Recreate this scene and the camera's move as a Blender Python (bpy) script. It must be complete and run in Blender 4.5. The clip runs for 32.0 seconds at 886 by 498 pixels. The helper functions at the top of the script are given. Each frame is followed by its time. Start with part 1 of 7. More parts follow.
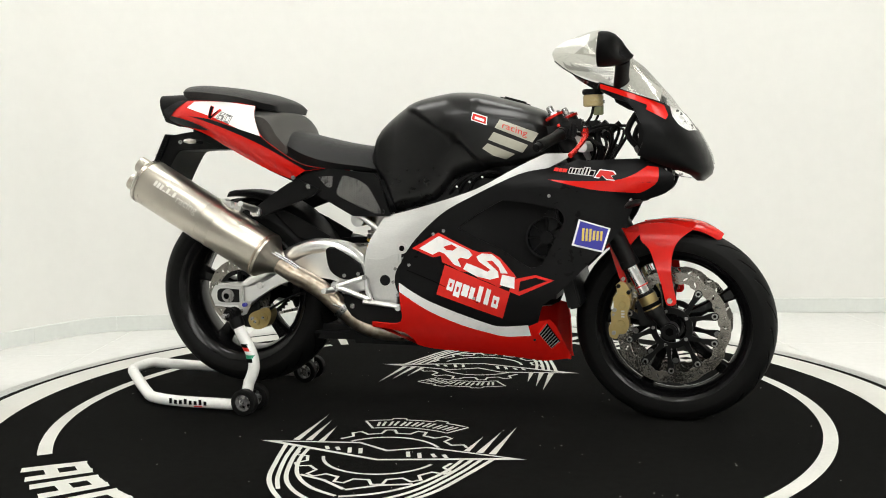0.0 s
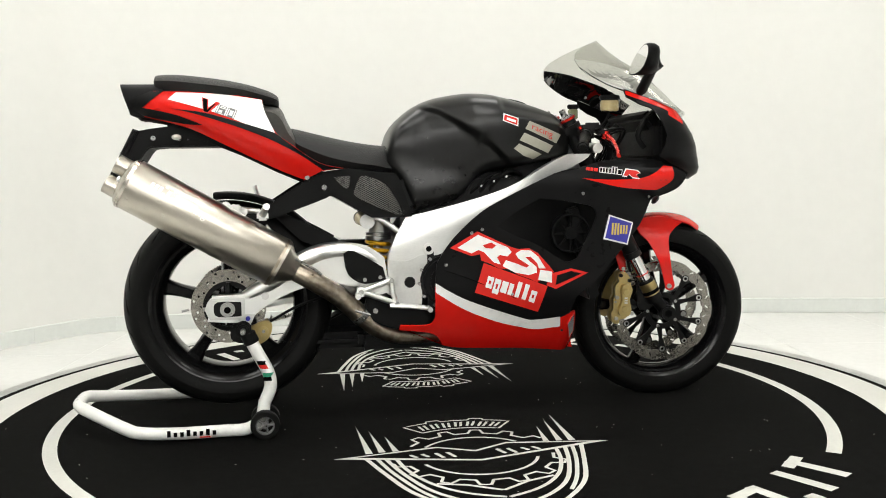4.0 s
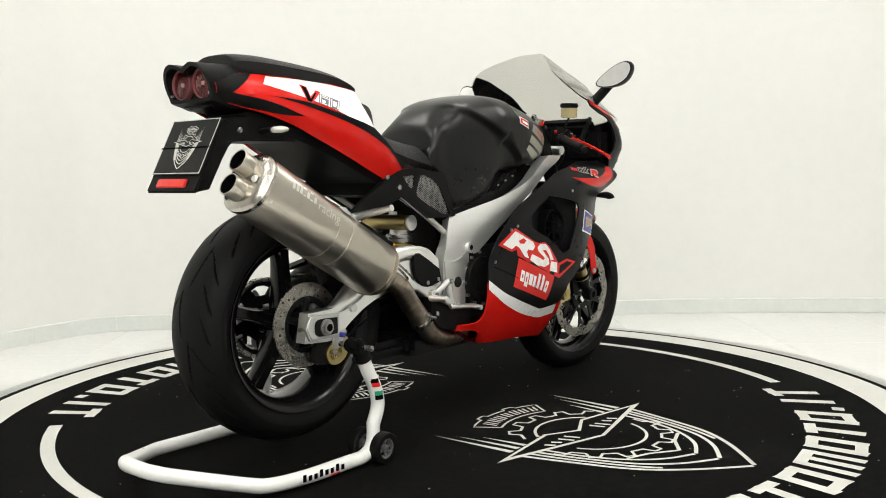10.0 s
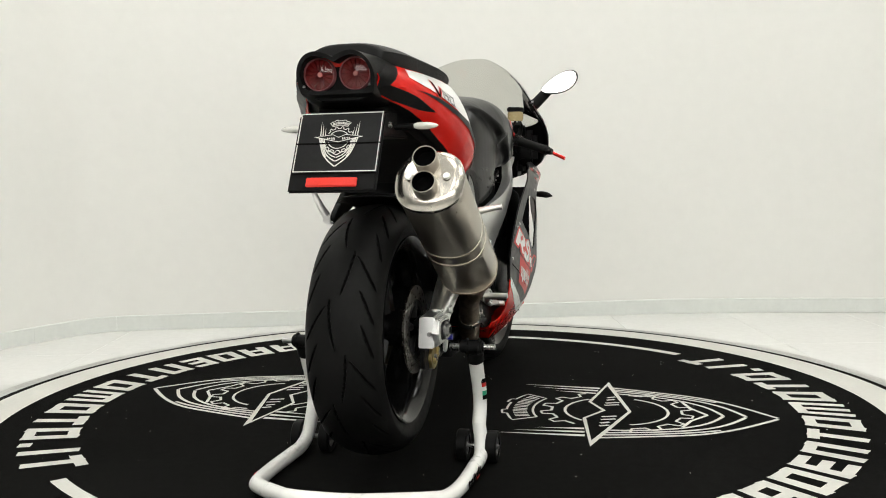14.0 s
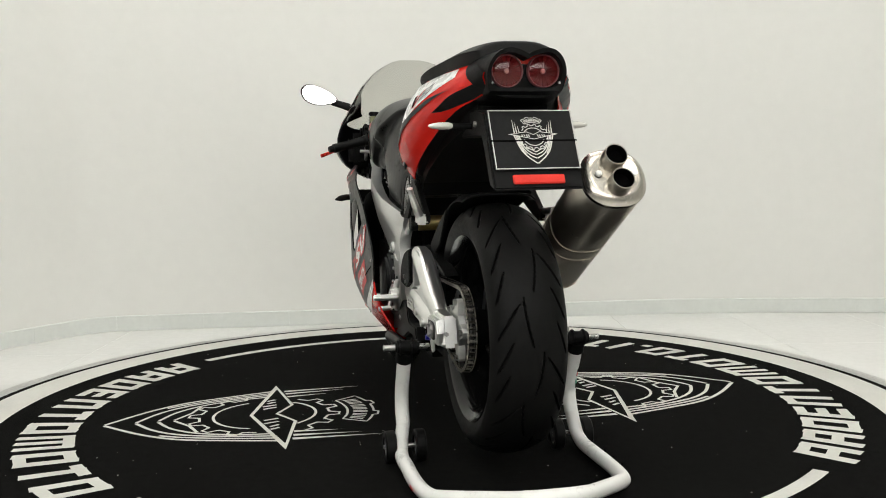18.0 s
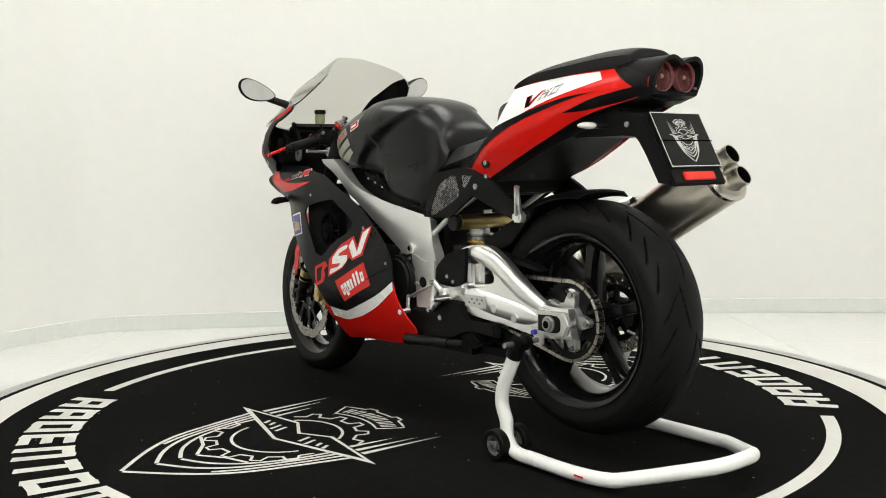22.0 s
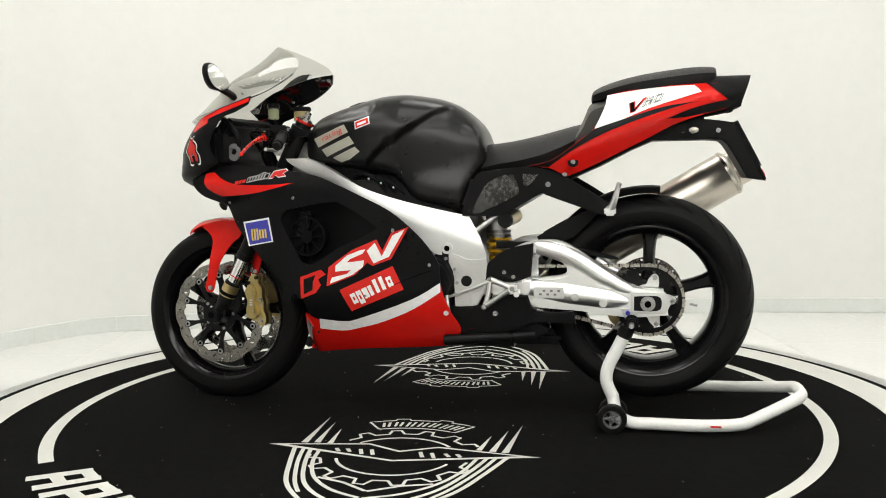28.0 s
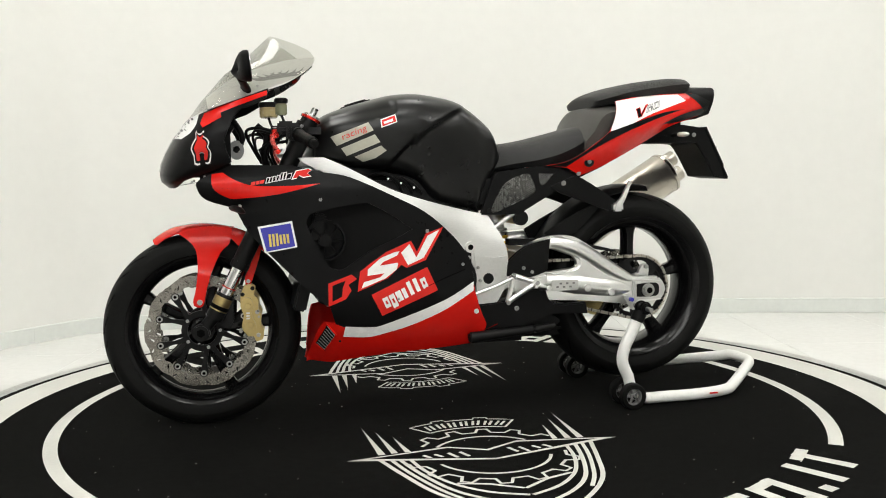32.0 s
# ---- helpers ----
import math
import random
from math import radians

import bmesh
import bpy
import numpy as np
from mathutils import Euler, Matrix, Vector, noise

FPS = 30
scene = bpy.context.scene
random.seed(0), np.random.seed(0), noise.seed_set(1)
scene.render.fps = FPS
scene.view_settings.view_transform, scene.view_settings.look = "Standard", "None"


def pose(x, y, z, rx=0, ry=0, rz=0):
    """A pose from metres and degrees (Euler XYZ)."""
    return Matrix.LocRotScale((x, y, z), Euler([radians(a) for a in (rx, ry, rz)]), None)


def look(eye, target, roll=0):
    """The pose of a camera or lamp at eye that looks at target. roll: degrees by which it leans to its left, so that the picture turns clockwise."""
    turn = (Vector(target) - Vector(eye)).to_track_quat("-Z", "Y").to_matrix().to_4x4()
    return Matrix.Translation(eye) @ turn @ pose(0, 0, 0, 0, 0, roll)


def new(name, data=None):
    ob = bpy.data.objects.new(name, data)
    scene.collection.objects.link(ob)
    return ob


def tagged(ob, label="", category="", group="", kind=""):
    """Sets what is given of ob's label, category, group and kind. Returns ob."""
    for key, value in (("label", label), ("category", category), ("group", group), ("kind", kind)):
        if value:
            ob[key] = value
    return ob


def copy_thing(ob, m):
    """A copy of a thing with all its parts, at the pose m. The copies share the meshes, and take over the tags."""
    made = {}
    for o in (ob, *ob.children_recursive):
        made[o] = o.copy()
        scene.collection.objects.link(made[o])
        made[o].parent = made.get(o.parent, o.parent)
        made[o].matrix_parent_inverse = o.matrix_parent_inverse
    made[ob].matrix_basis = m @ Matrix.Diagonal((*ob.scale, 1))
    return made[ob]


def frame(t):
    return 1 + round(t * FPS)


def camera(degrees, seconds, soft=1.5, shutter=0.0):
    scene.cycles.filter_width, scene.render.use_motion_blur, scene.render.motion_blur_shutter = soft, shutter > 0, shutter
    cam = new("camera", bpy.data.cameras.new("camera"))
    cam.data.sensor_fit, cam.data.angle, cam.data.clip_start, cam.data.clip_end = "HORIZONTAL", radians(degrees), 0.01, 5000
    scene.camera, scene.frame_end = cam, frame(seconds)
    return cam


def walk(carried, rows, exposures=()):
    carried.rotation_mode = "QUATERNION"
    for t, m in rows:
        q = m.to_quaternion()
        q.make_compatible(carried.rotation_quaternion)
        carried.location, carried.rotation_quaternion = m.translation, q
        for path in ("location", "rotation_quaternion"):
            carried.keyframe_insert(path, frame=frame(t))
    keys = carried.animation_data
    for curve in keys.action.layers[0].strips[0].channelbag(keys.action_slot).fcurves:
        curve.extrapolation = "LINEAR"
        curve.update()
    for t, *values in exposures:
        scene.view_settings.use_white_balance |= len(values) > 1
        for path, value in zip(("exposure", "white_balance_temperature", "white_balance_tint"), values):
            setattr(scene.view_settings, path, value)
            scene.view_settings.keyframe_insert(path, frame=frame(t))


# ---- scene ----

# Camera: it stands still while the turntable carries everything round.
EYE = (0.0, -2.977, 0.775)
YAW, DIP = radians(0.29), radians(5.06)
AIM = (EYE[0] + math.sin(YAW), EYE[1] + math.cos(YAW), EYE[2] - math.tan(DIP))
cam = camera(51.65, 32.0, soft=1.0)
walk(cam, [(0.0, look(EYE, AIM, -0.84)), (32.0, look(EYE, AIM, -0.84))],
     exposures=[(0.0, 0.06), (6.0, 0.07), (9.0, 0.06), (13.0, -0.08), (16.5, -0.26), (19.0, -0.30), (22.0, -0.02), (25.0, 0.01), (32.0, -0.01)])

TURN0, TURN_RATE = -16.20, 6.560      # degrees, degrees a second
LEAN = -0.22                          # the motorcycle's lean on its stand
FLOOR = -0.06                         # floor level; the turntable's top is at zero

# ---------- world and light ----------
world = bpy.data.worlds.new("world")
scene.world = world
world.use_nodes = True
world.node_tree.nodes["Background"].inputs[0].default_value = (0.9, 0.92, 1.0, 1)
world.node_tree.nodes["Background"].inputs[1].default_value = 0.02
PANEL_STRENGTH = 8.0
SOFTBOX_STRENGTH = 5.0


# ---------- materials ----------
def material(name, colour, rough=0.5, metal=0.0, vary=0.15, scale=30.0, bump=0.0, bump_scale=400.0, coat=0.0,
             rough_vary=0.08, stretch=(1, 1, 1), spec=0.5, worn=None, ior=1.45):
    """A surface with broad stains and fine grain in colour, roughness and relief."""
    m = bpy.data.materials.new(name)
    m.use_nodes = True
    n, l = m.node_tree.nodes, m.node_tree.links
    b = n["Principled BSDF"]
    co = n.new("ShaderNodeTexCoord")
    mp = n.new("ShaderNodeMapping")
    mp.inputs["Scale"].default_value = stretch
    l.new(co.outputs["Object"], mp.inputs[0])
    big, fine = n.new("ShaderNodeTexNoise"), n.new("ShaderNodeTexNoise")
    big.inputs["Scale"].default_value, big.inputs["Detail"].default_value = scale / 5, 4
    fine.inputs["Scale"].default_value, fine.inputs["Detail"].default_value = scale * 4, 3
    l.new(mp.outputs[0], big.inputs[0]), l.new(mp.outputs[0], fine.inputs[0])
    both = n.new("ShaderNodeMath")
    both.operation = "ADD"
    l.new(big.outputs[0], both.inputs[0]), l.new(fine.outputs[0], both.inputs[1])
    ramp = n.new("ShaderNodeMapRange")
    ramp.inputs[1].default_value, ramp.inputs[2].default_value = 0.65, 1.35
    l.new(both.outputs[0], ramp.inputs[0])
    mix = n.new("ShaderNodeMix")
    mix.data_type = "RGBA"
    c2 = worn or colour
    mix.inputs["A"].default_value = (*[c * (1 - vary) for c in colour], 1)
    mix.inputs["B"].default_value = (*[min(1, c * (1 + vary)) for c in c2], 1)
    l.new(ramp.outputs[0], mix.inputs["Factor"])
    l.new(mix.outputs["Result"], b.inputs["Base Color"])
    rr = n.new("ShaderNodeMapRange")
    rr.inputs[3].default_value, rr.inputs[4].default_value = max(0.02, rough - rough_vary), min(1, rough + rough_vary)
    l.new(ramp.outputs[0], rr.inputs[0])
    l.new(rr.outputs[0], b.inputs["Roughness"])
    b.inputs["Metallic"].default_value = metal
    b.inputs["IOR"].default_value = ior
    b.inputs["Specular IOR Level"].default_value = spec
    b.inputs["Coat Weight"].default_value = coat
    b.inputs["Coat Roughness"].default_value = 0.06
    if bump:
        t = n.new("ShaderNodeTexNoise")
        t.inputs["Scale"].default_value, t.inputs["Detail"].default_value = bump_scale, 3
        l.new(mp.outputs[0], t.inputs[0])
        bp = n.new("ShaderNodeBump")
        bp.inputs["Strength"].default_value, bp.inputs["Distance"].default_value = bump, 0.002
        l.new(t.outputs[0], bp.inputs["Height"])
        l.new(bp.outputs[0], b.inputs["Normal"])
    return m


def see_through(name, tint, gloss=0.05):
    """A thin clear or tinted sheet: light passes, the surface shines by Fresnel."""
    m = bpy.data.materials.new(name)
    m.use_nodes = True
    n, l = m.node_tree.nodes, m.node_tree.links
    n.remove(n["Principled BSDF"])
    tr, gl, mx, lw, pw, ad = (n.new("ShaderNodeBsdfTransparent"), n.new("ShaderNodeBsdfGlossy"), n.new("ShaderNodeMixShader"),
                              n.new("ShaderNodeLayerWeight"), n.new("ShaderNodeMath"), n.new("ShaderNodeMath"))
    tr.inputs[0].default_value = (*tint, 1)
    gl.inputs["Roughness"].default_value = gloss
    lw.inputs[0].default_value = 0.5
    pw.operation, ad.operation = "POWER", "MULTIPLY_ADD"
    pw.inputs[1].default_value = 4.0
    ad.inputs[1].default_value, ad.inputs[2].default_value = 0.75, 0.045
    l.new(lw.outputs["Facing"], pw.inputs[0]), l.new(pw.outputs[0], ad.inputs[0]), l.new(ad.outputs[0], mx.inputs[0])
    l.new(tr.outputs[0], mx.inputs[1]), l.new(gl.outputs[0], mx.inputs[2])
    l.new(mx.outputs[0], n["Material Output"].inputs[0])
    return m


def glow(name, colour, strength):
    m = bpy.data.materials.new(name)
    m.use_nodes = True
    b = m.node_tree.nodes["Principled BSDF"]
    b.inputs["Base Color"].default_value = (*colour, 1)
    b.inputs["Emission Color"].default_value = (*colour, 1)
    b.inputs["Emission Strength"].default_value = strength
    return m


# grey of the unseen walls, set to dim reflections and bounced light
DARKWALL = material("unseen_wall_grey", (0.50, 0.50, 0.485), 0.8, vary=0.1, scale=4)
WALL = material("wall_paint", (0.745, 0.743, 0.710), 0.65, vary=0.02, scale=4, bump=0.05, bump_scale=120)
CEIL = material("ceiling_paint", (0.82, 0.82, 0.79), 0.8, vary=0.02, scale=4)
SKIRT = material("skirting_tile", (0.665, 0.685, 0.655), 0.35, vary=0.04, scale=10)
TILE = material("floor_tile", (0.74, 0.74, 0.715), 0.22, vary=0.012, scale=8, rough_vary=0.03)
GROUT = material("grout", (0.55, 0.55, 0.52), 0.8, vary=0.08)
MAT_BLACK = material("turntable_mat", (0.0060, 0.0060, 0.0056), 0.9, vary=0.5, spec=0.015, scale=9, bump=0.25, bump_scale=900)
PRINT = material("white_print", (0.56, 0.555, 0.515), 0.6, vary=0.08, scale=25, bump=0.15, bump_scale=700)
RIM_GREY = material("turntable_edge", (0.36, 0.36, 0.345), 0.5, vary=0.38, scale=22, stretch=(1, 1, 0.2))
DUST = material("dust_fleck", (0.5, 0.5, 0.46), 0.9)

BLACK = material("satin_black_paint", (0.0045, 0.0045, 0.0047), 0.34, spec=0.13, vary=0.15, scale=12, coat=0.0, bump=0.02, bump_scale=900)
TANKB = material("satin_black_tank_paint", (0.0030, 0.0030, 0.0030), 0.29, spec=0.36, vary=0.12, scale=10, rough_vary=0.02, bump=0.0, bump_scale=900)
PLASTIC = material("black_plastic", (0.0042, 0.0042, 0.0042), 0.5, spec=0.12, vary=0.2, scale=40, bump=0.1, bump_scale=1200)
ENGINE = material("black_engine_paint", (0.0055, 0.0055, 0.0055), 0.42, spec=0.17, vary=0.3, scale=25, bump=0.1, bump_scale=600)
VINYL = material("black_seat_vinyl", (0.011, 0.011, 0.011), 0.46, spec=0.22, vary=0.15, scale=30, bump=0.3, bump_scale=1500)
VINYL_G = material("grey_seat_vinyl", (0.060, 0.058, 0.053), 0.5, spec=0.3, vary=0.15, scale=30, bump=0.3, bump_scale=1500)
RED = material("red_paint", (0.60, 0.010, 0.006), 0.22, vary=0.05, scale=10, coat=0.0, spec=0.32, rough_vary=0.03)
RED_MATT = material("red_sticker", (0.58, 0.016, 0.010), 0.4, spec=0.3, vary=0.05, scale=20)
WHITE = material("white_paint", (0.78, 0.78, 0.76), 0.3, vary=0.03, scale=15, coat=0.3)
SILVER = material("silver_sticker", (0.55, 0.55, 0.54), 0.4, metal=0.3, vary=0.06, scale=20)
STRIPE = material("grey_gold_stripe", (0.36, 0.35, 0.29), 0.45, metal=0.3, vary=0.08, scale=20)
BLUE = material("blue_sticker", (0.035, 0.035, 0.30), 0.35, vary=0.06)
YELLOW = material("yellow_sticker", (0.62, 0.45, 0.08), 0.4, vary=0.06)
GREEN = material("green_sticker", (0.02, 0.30, 0.16), 0.4, vary=0.06)
RUBBER = material("tyre_rubber", (0.0044, 0.0044, 0.0042), 0.52, spec=0.13, vary=0.3, scale=18, bump=0.2, bump_scale=500)
ALU = material("brushed_aluminium", (0.68, 0.68, 0.665), 0.50, 1.0, vary=0.07, scale=25, stretch=(1, 1, 6), rough_vary=0.02)
POLISH = material("polished_aluminium", (0.84, 0.84, 0.825), 0.33, 1.0, vary=0.03, scale=8, rough_vary=0.015)
CAST = material("silver_cast_aluminium", (0.64, 0.64, 0.625), 0.42, 1.0, vary=0.08, scale=30, bump=0.1, bump_scale=900)
TITAN = material("brushed_titanium", (0.49, 0.455, 0.395), 0.30, 1.0, vary=0.05, scale=20, stretch=(8, 1, 8), rough_vary=0.03)
WORNT = material("etched_titanium", (0.80, 0.78, 0.72), 0.5, 1.0, vary=0.05, scale=20)
PIPE = material("heat_browned_steel_pipe", (0.33, 0.26, 0.19), 0.34, 1.0, vary=0.3, scale=14, worn=(0.45, 0.40, 0.33))
STEEL = material("disc_steel", (0.26, 0.245, 0.22), 0.27, 1.0, vary=0.10, scale=60)
CHROME = material("chrome", (0.85, 0.85, 0.85), 0.08, 1.0, vary=0.03, rough_vary=0.03)
BOLT = material("steel_bolt", (0.36, 0.36, 0.35), 0.3, 1.0, vary=0.1)
GOLD = material("gold_anodised", (0.46, 0.36, 0.16), 0.36, 1.0, vary=0.08)
PRINTB = material("gloss_black_screen_print", (0.003, 0.003, 0.003), 0.05, vary=0.1, rough_vary=0.01, ior=3.2)
SPRING = material("yellow_spring_paint", (0.75, 0.43, 0.02), 0.3, vary=0.06, coat=0.4)
REDANO = material("red_anodised", (0.75, 0.03, 0.02), 0.25, 0.7, vary=0.06)
CHAINM = material("oily_chain_steel", (0.55, 0.52, 0.46), 0.30, 1.0, vary=0.25, scale=120)
CHAIND = material("dark_oiled_chain_steel", (0.05, 0.045, 0.038), 0.4, 1.0, vary=0.3, scale=120)
BLACKRIM = material("gloss_black_wheel_paint", (0.0042, 0.0042, 0.0044), 0.16, spec=0.30, vary=0.1, scale=15, rough_vary=0.03)
INDIC = material("clear_indicator_lens", (0.62, 0.61, 0.56), 0.15, vary=0.05, scale=80, coat=0.4)
# near-black: paints shade into holes and tread grooves, and serves as black print
HOLE = material("near_black_shade_and_print", (0.0018, 0.0018, 0.0018), 0.9, spec=0.05)
STANDW = material("white_powder_coat", (0.78, 0.78, 0.75), 0.32, vary=0.03, scale=20, coat=0.2)
LENS_RED = material("red_lamp_reflector", (0.24, 0.080, 0.085), 0.35, 0.3, vary=0.2, scale=60)
RIBS = material("dark_lamp_ribs", (0.05, 0.008, 0.009), 0.4, vary=0.1)
CAPM = material("worn_steel_end_cap", (0.50, 0.47, 0.42), 0.24, 1.0, vary=0.10, scale=30, rough_vary=0.05)
REFLECT = material("red_plate_reflector", (0.62, 0.03, 0.02), 0.2, vary=0.1, scale=80)
CLEAR = see_through("clear_lens", (0.82, 0.82, 0.80))
REDGLASS = see_through("red_lens", (0.80, 0.48, 0.48))
SCREEN = see_through("smoked_screen", (0.72, 0.72, 0.685), 0.10)
MIRROR = material("mirror_glass", (0.92, 0.92, 0.92), 0.02, 1.0, vary=0.0, rough_vary=0.0)
FLAME = material("silver_screen_sticker", (0.60, 0.60, 0.585), 0.3, vary=0.05, scale=30)
FLAMED = material("grey_screen_sticker", (0.27, 0.27, 0.265), 0.35, vary=0.1, scale=40)
RESERV_G = material("green_tinted_reservoir", (0.20, 0.21, 0.12), 0.25, vary=0.1, coat=0.3)
RESERV = material("amber_reservoir", (0.40, 0.32, 0.16), 0.25, vary=0.1, coat=0.3)
GREYP = material("grey_plastic", (0.16, 0.16, 0.16), 0.5, vary=0.1)
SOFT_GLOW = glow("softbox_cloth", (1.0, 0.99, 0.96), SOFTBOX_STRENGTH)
PANEL_GLOW = glow("ceiling_panel_light", (1.0, 0.99, 0.955), PANEL_STRENGTH)


# ---------- building blocks ----------
XF = Matrix()                  # extra pose for parts that are turned together, such as the steering
OFF = Vector((0, 0, 0))        # shift from a thing's drawing space to its own origin


def part(name, bm, mat, parent, label="", smooth=38, kind=""):
    me = bpy.data.meshes.new(name)
    bm.normal_update()
    bm.to_mesh(me)
    bm.free()
    me.transform(Matrix.Translation(OFF) @ XF)
    for m in (mat if isinstance(mat, (list, tuple)) else [mat]):
        me.materials.append(m)
    if smooth:
        me.polygons.foreach_set("use_smooth", [True] * len(me.polygons))
        me.set_sharp_from_angle(angle=radians(smooth))
    ob = new(name, me)
    if parent:
        ob.parent = parent
    return tagged(ob, label, kind=kind)


def thing(name, label, category, group=""):
    return tagged(new(name), label, category, group)


def catmull(p, n):
    """A smooth open curve through the points p, n steps a span."""
    p = [Vector(q) for q in p]
    if len(p) < 3:
        return p
    out = []
    for i in range(len(p) - 1):
        a, b, c, d = p[max(i - 1, 0)], p[i], p[i + 1], p[min(i + 2, len(p) - 1)]
        for k in range(n):
            t = k / n
            out.append(0.5 * ((2 * b) + (c - a) * t + (2 * a - 5 * b + 4 * c - d) * t * t + (3 * b - a - 3 * c + d) * t ** 3))
    return out + [p[-1]]


def outline(pts, n=4):
    """A closed 2D outline; a third number 1 marks a sharp corner, the rest is smooth."""
    k = [i for i, p in enumerate(pts) if len(p) > 2]
    if not k:
        q = [Vector(p[:2]) for p in pts]
        m = len(q)
        out = []
        for i in range(m):
            a, b, c, d = q[i - 1], q[i], q[(i + 1) % m], q[(i + 2) % m]
            for j in range(n):
                t = j / n
                out.append(0.5 * ((2 * b) + (c - a) * t + (2 * a - 5 * b + 4 * c - d) * t * t + (3 * b - a - 3 * c + d) * t ** 3))
        return out
    pts = list(pts[k[0]:]) + list(pts[:k[0]])
    run, out = [pts[0][:2]], []
    for p in pts[1:] + [pts[0]]:
        run.append(p[:2])
        if len(p) > 2:
            out += catmull(run, n)[:-1]
            run = [p[:2]]
    return out


def sharp(pts):
    return [Vector(p[:2]) for p in pts]


def fill(loops, place):
    """A flat sheet from closed 2D loops (the first one outside, the rest holes)."""
    bm = bmesh.new()
    edges = []
    for lp in loops:
        vs = [bm.verts.new(place(p)) for p in lp]
        edges += [bm.edges.new((vs[i - 1], vs[i])) for i in range(len(vs))]
    bmesh.ops.triangle_fill(bm, use_beauty=True, edges=edges)
    return bm


def panel(loop, width, side, holes=(), thick=0.004, step=0.03, lift=0.0):
    """A curved side panel: an outline in x and z, laid on the surface y = side * width(x, z)."""
    bm = fill([loop, *holes], lambda p: (p[0], 0, p[1]))
    xs, zs = [p[0] for p in loop], [p[1] for p in loop]
    for lo, hi, no in ((min(xs), max(xs), (1, 0, 0)), (min(zs), max(zs), (0, 0, 1))):
        k = math.floor(lo / step) + 1
        while k * step < hi:
            bmesh.ops.bisect_plane(bm, geom=bm.verts[:] + bm.edges[:] + bm.faces[:], dist=1e-5,
                                   plane_co=[c * k * step for c in no], plane_no=no)
            k += 1
    for v in bm.verts:
        v.co.y = side * (width(v.co.x, v.co.z) + lift)
    bm.normal_update()
    if sum(f.normal.y * f.calc_area() for f in bm.faces) * side < 0:
        bmesh.ops.reverse_faces(bm, faces=bm.faces[:])
    if thick:
        bmesh.ops.solidify(bm, geom=bm.faces[:], thickness=thick)
    return bm


def slab(loop, y0, y1, holes=(), bevel=0.0):
    """A flat plate with an outline in x and z, from y0 to y1."""
    bm = fill([loop, *holes], lambda p: (p[0], y0, p[1]))
    ret = bmesh.ops.extrude_face_region(bm, geom=bm.faces[:])
    for v in ret["geom"]:
        if isinstance(v, bmesh.types.BMVert):
            v.co.y = y1
    bmesh.ops.recalc_face_normals(bm, faces=bm.faces[:])
    if bevel:
        es = [e for e in bm.edges if len(e.link_faces) == 2 and e.calc_face_angle(0) > 0.8 and abs(e.verts[0].co.y - e.verts[1].co.y) < 1e-6]
        bmesh.ops.bevel(bm, geom=es, offset=bevel, segments=2, affect="EDGES", clamp_overlap=True)
    return bm


def box(c, size, bevel=0.003, turn=None, seg=2):
    bm = bmesh.new()
    bmesh.ops.create_cube(bm, size=1, matrix=Matrix.Diagonal((*size, 1)))
    if bevel:
        bmesh.ops.bevel(bm, geom=bm.edges[:], offset=bevel, segments=seg, affect="EDGES")
    bm.transform(Matrix.Translation(c) @ (turn or Matrix()))
    return bm


def rod(a, b, r0, r1=None, n=16, bevel=0.0):
    """A round bar from a to b."""
    a, b = Vector(a), Vector(b)
    r1 = r0 if r1 is None else r1
    bm = bmesh.new()
    bmesh.ops.create_cone(bm, cap_ends=True, segments=n, radius1=r0, radius2=r1, depth=(b - a).length)
    if bevel:
        es = [e for e in bm.edges if e.calc_face_angle(0) > 1]
        bmesh.ops.bevel(bm, geom=es, offset=bevel, segments=2, affect="EDGES")
    bm.transform(Matrix.Translation((a + b) / 2) @ (b - a).to_track_quat("Z", "Y").to_matrix().to_4x4())
    return bm


def merge(*bms):
    out = bms[0]
    for b in bms[1:]:
        me = bpy.data.meshes.new("tmp")
        b.to_mesh(me)
        b.free()
        out.from_mesh(me)
        bpy.data.meshes.remove(me)
    return out


def loft(rings, caps=True, closed=True):
    bm = bmesh.new()
    vs = [[bm.verts.new(p) for p in r] for r in rings]
    m = len(rings[0])
    for a, b in zip(vs, vs[1:]):
        for i in range(m if closed else m - 1):
            j = (i + 1) % m
            bm.faces.new((a[i], a[j], b[j], b[i]))
    if caps:
        bm.faces.new(vs[0][::-1])
        bm.faces.new(vs[-1])
    bmesh.ops.recalc_face_normals(bm, faces=bm.faces[:])
    return bm


def tube(path, r, n=12, steps=5, flat=1.0):
    """A round tube along a smooth path; r is one number or one for each point."""
    p = catmull(path, steps) if steps > 1 else [Vector(q) for q in path]
    rs = r if isinstance(r, (list, tuple)) else [r] * len(path)
    rings, up = [], None
    for i, q in enumerate(p):
        t = (p[min(i + 1, len(p) - 1)] - p[max(i - 1, 0)]).normalized()
        if up is None:
            up = t.orthogonal().normalized()
        up = (up - t * up.dot(t)).normalized()
        w = t.cross(up)
        f = i / max(1, len(p) - 1) * (len(rs) - 1)
        k = min(int(f), len(rs) - 2) if len(rs) > 1 else 0
        rr = rs[k] + (rs[k + 1] - rs[k]) * (f - k)
        rings.append([q + (up * math.cos(a) + w * math.sin(a) * flat) * rr for a in (2 * math.pi * j / n for j in range(n))])
    return loft(rings)


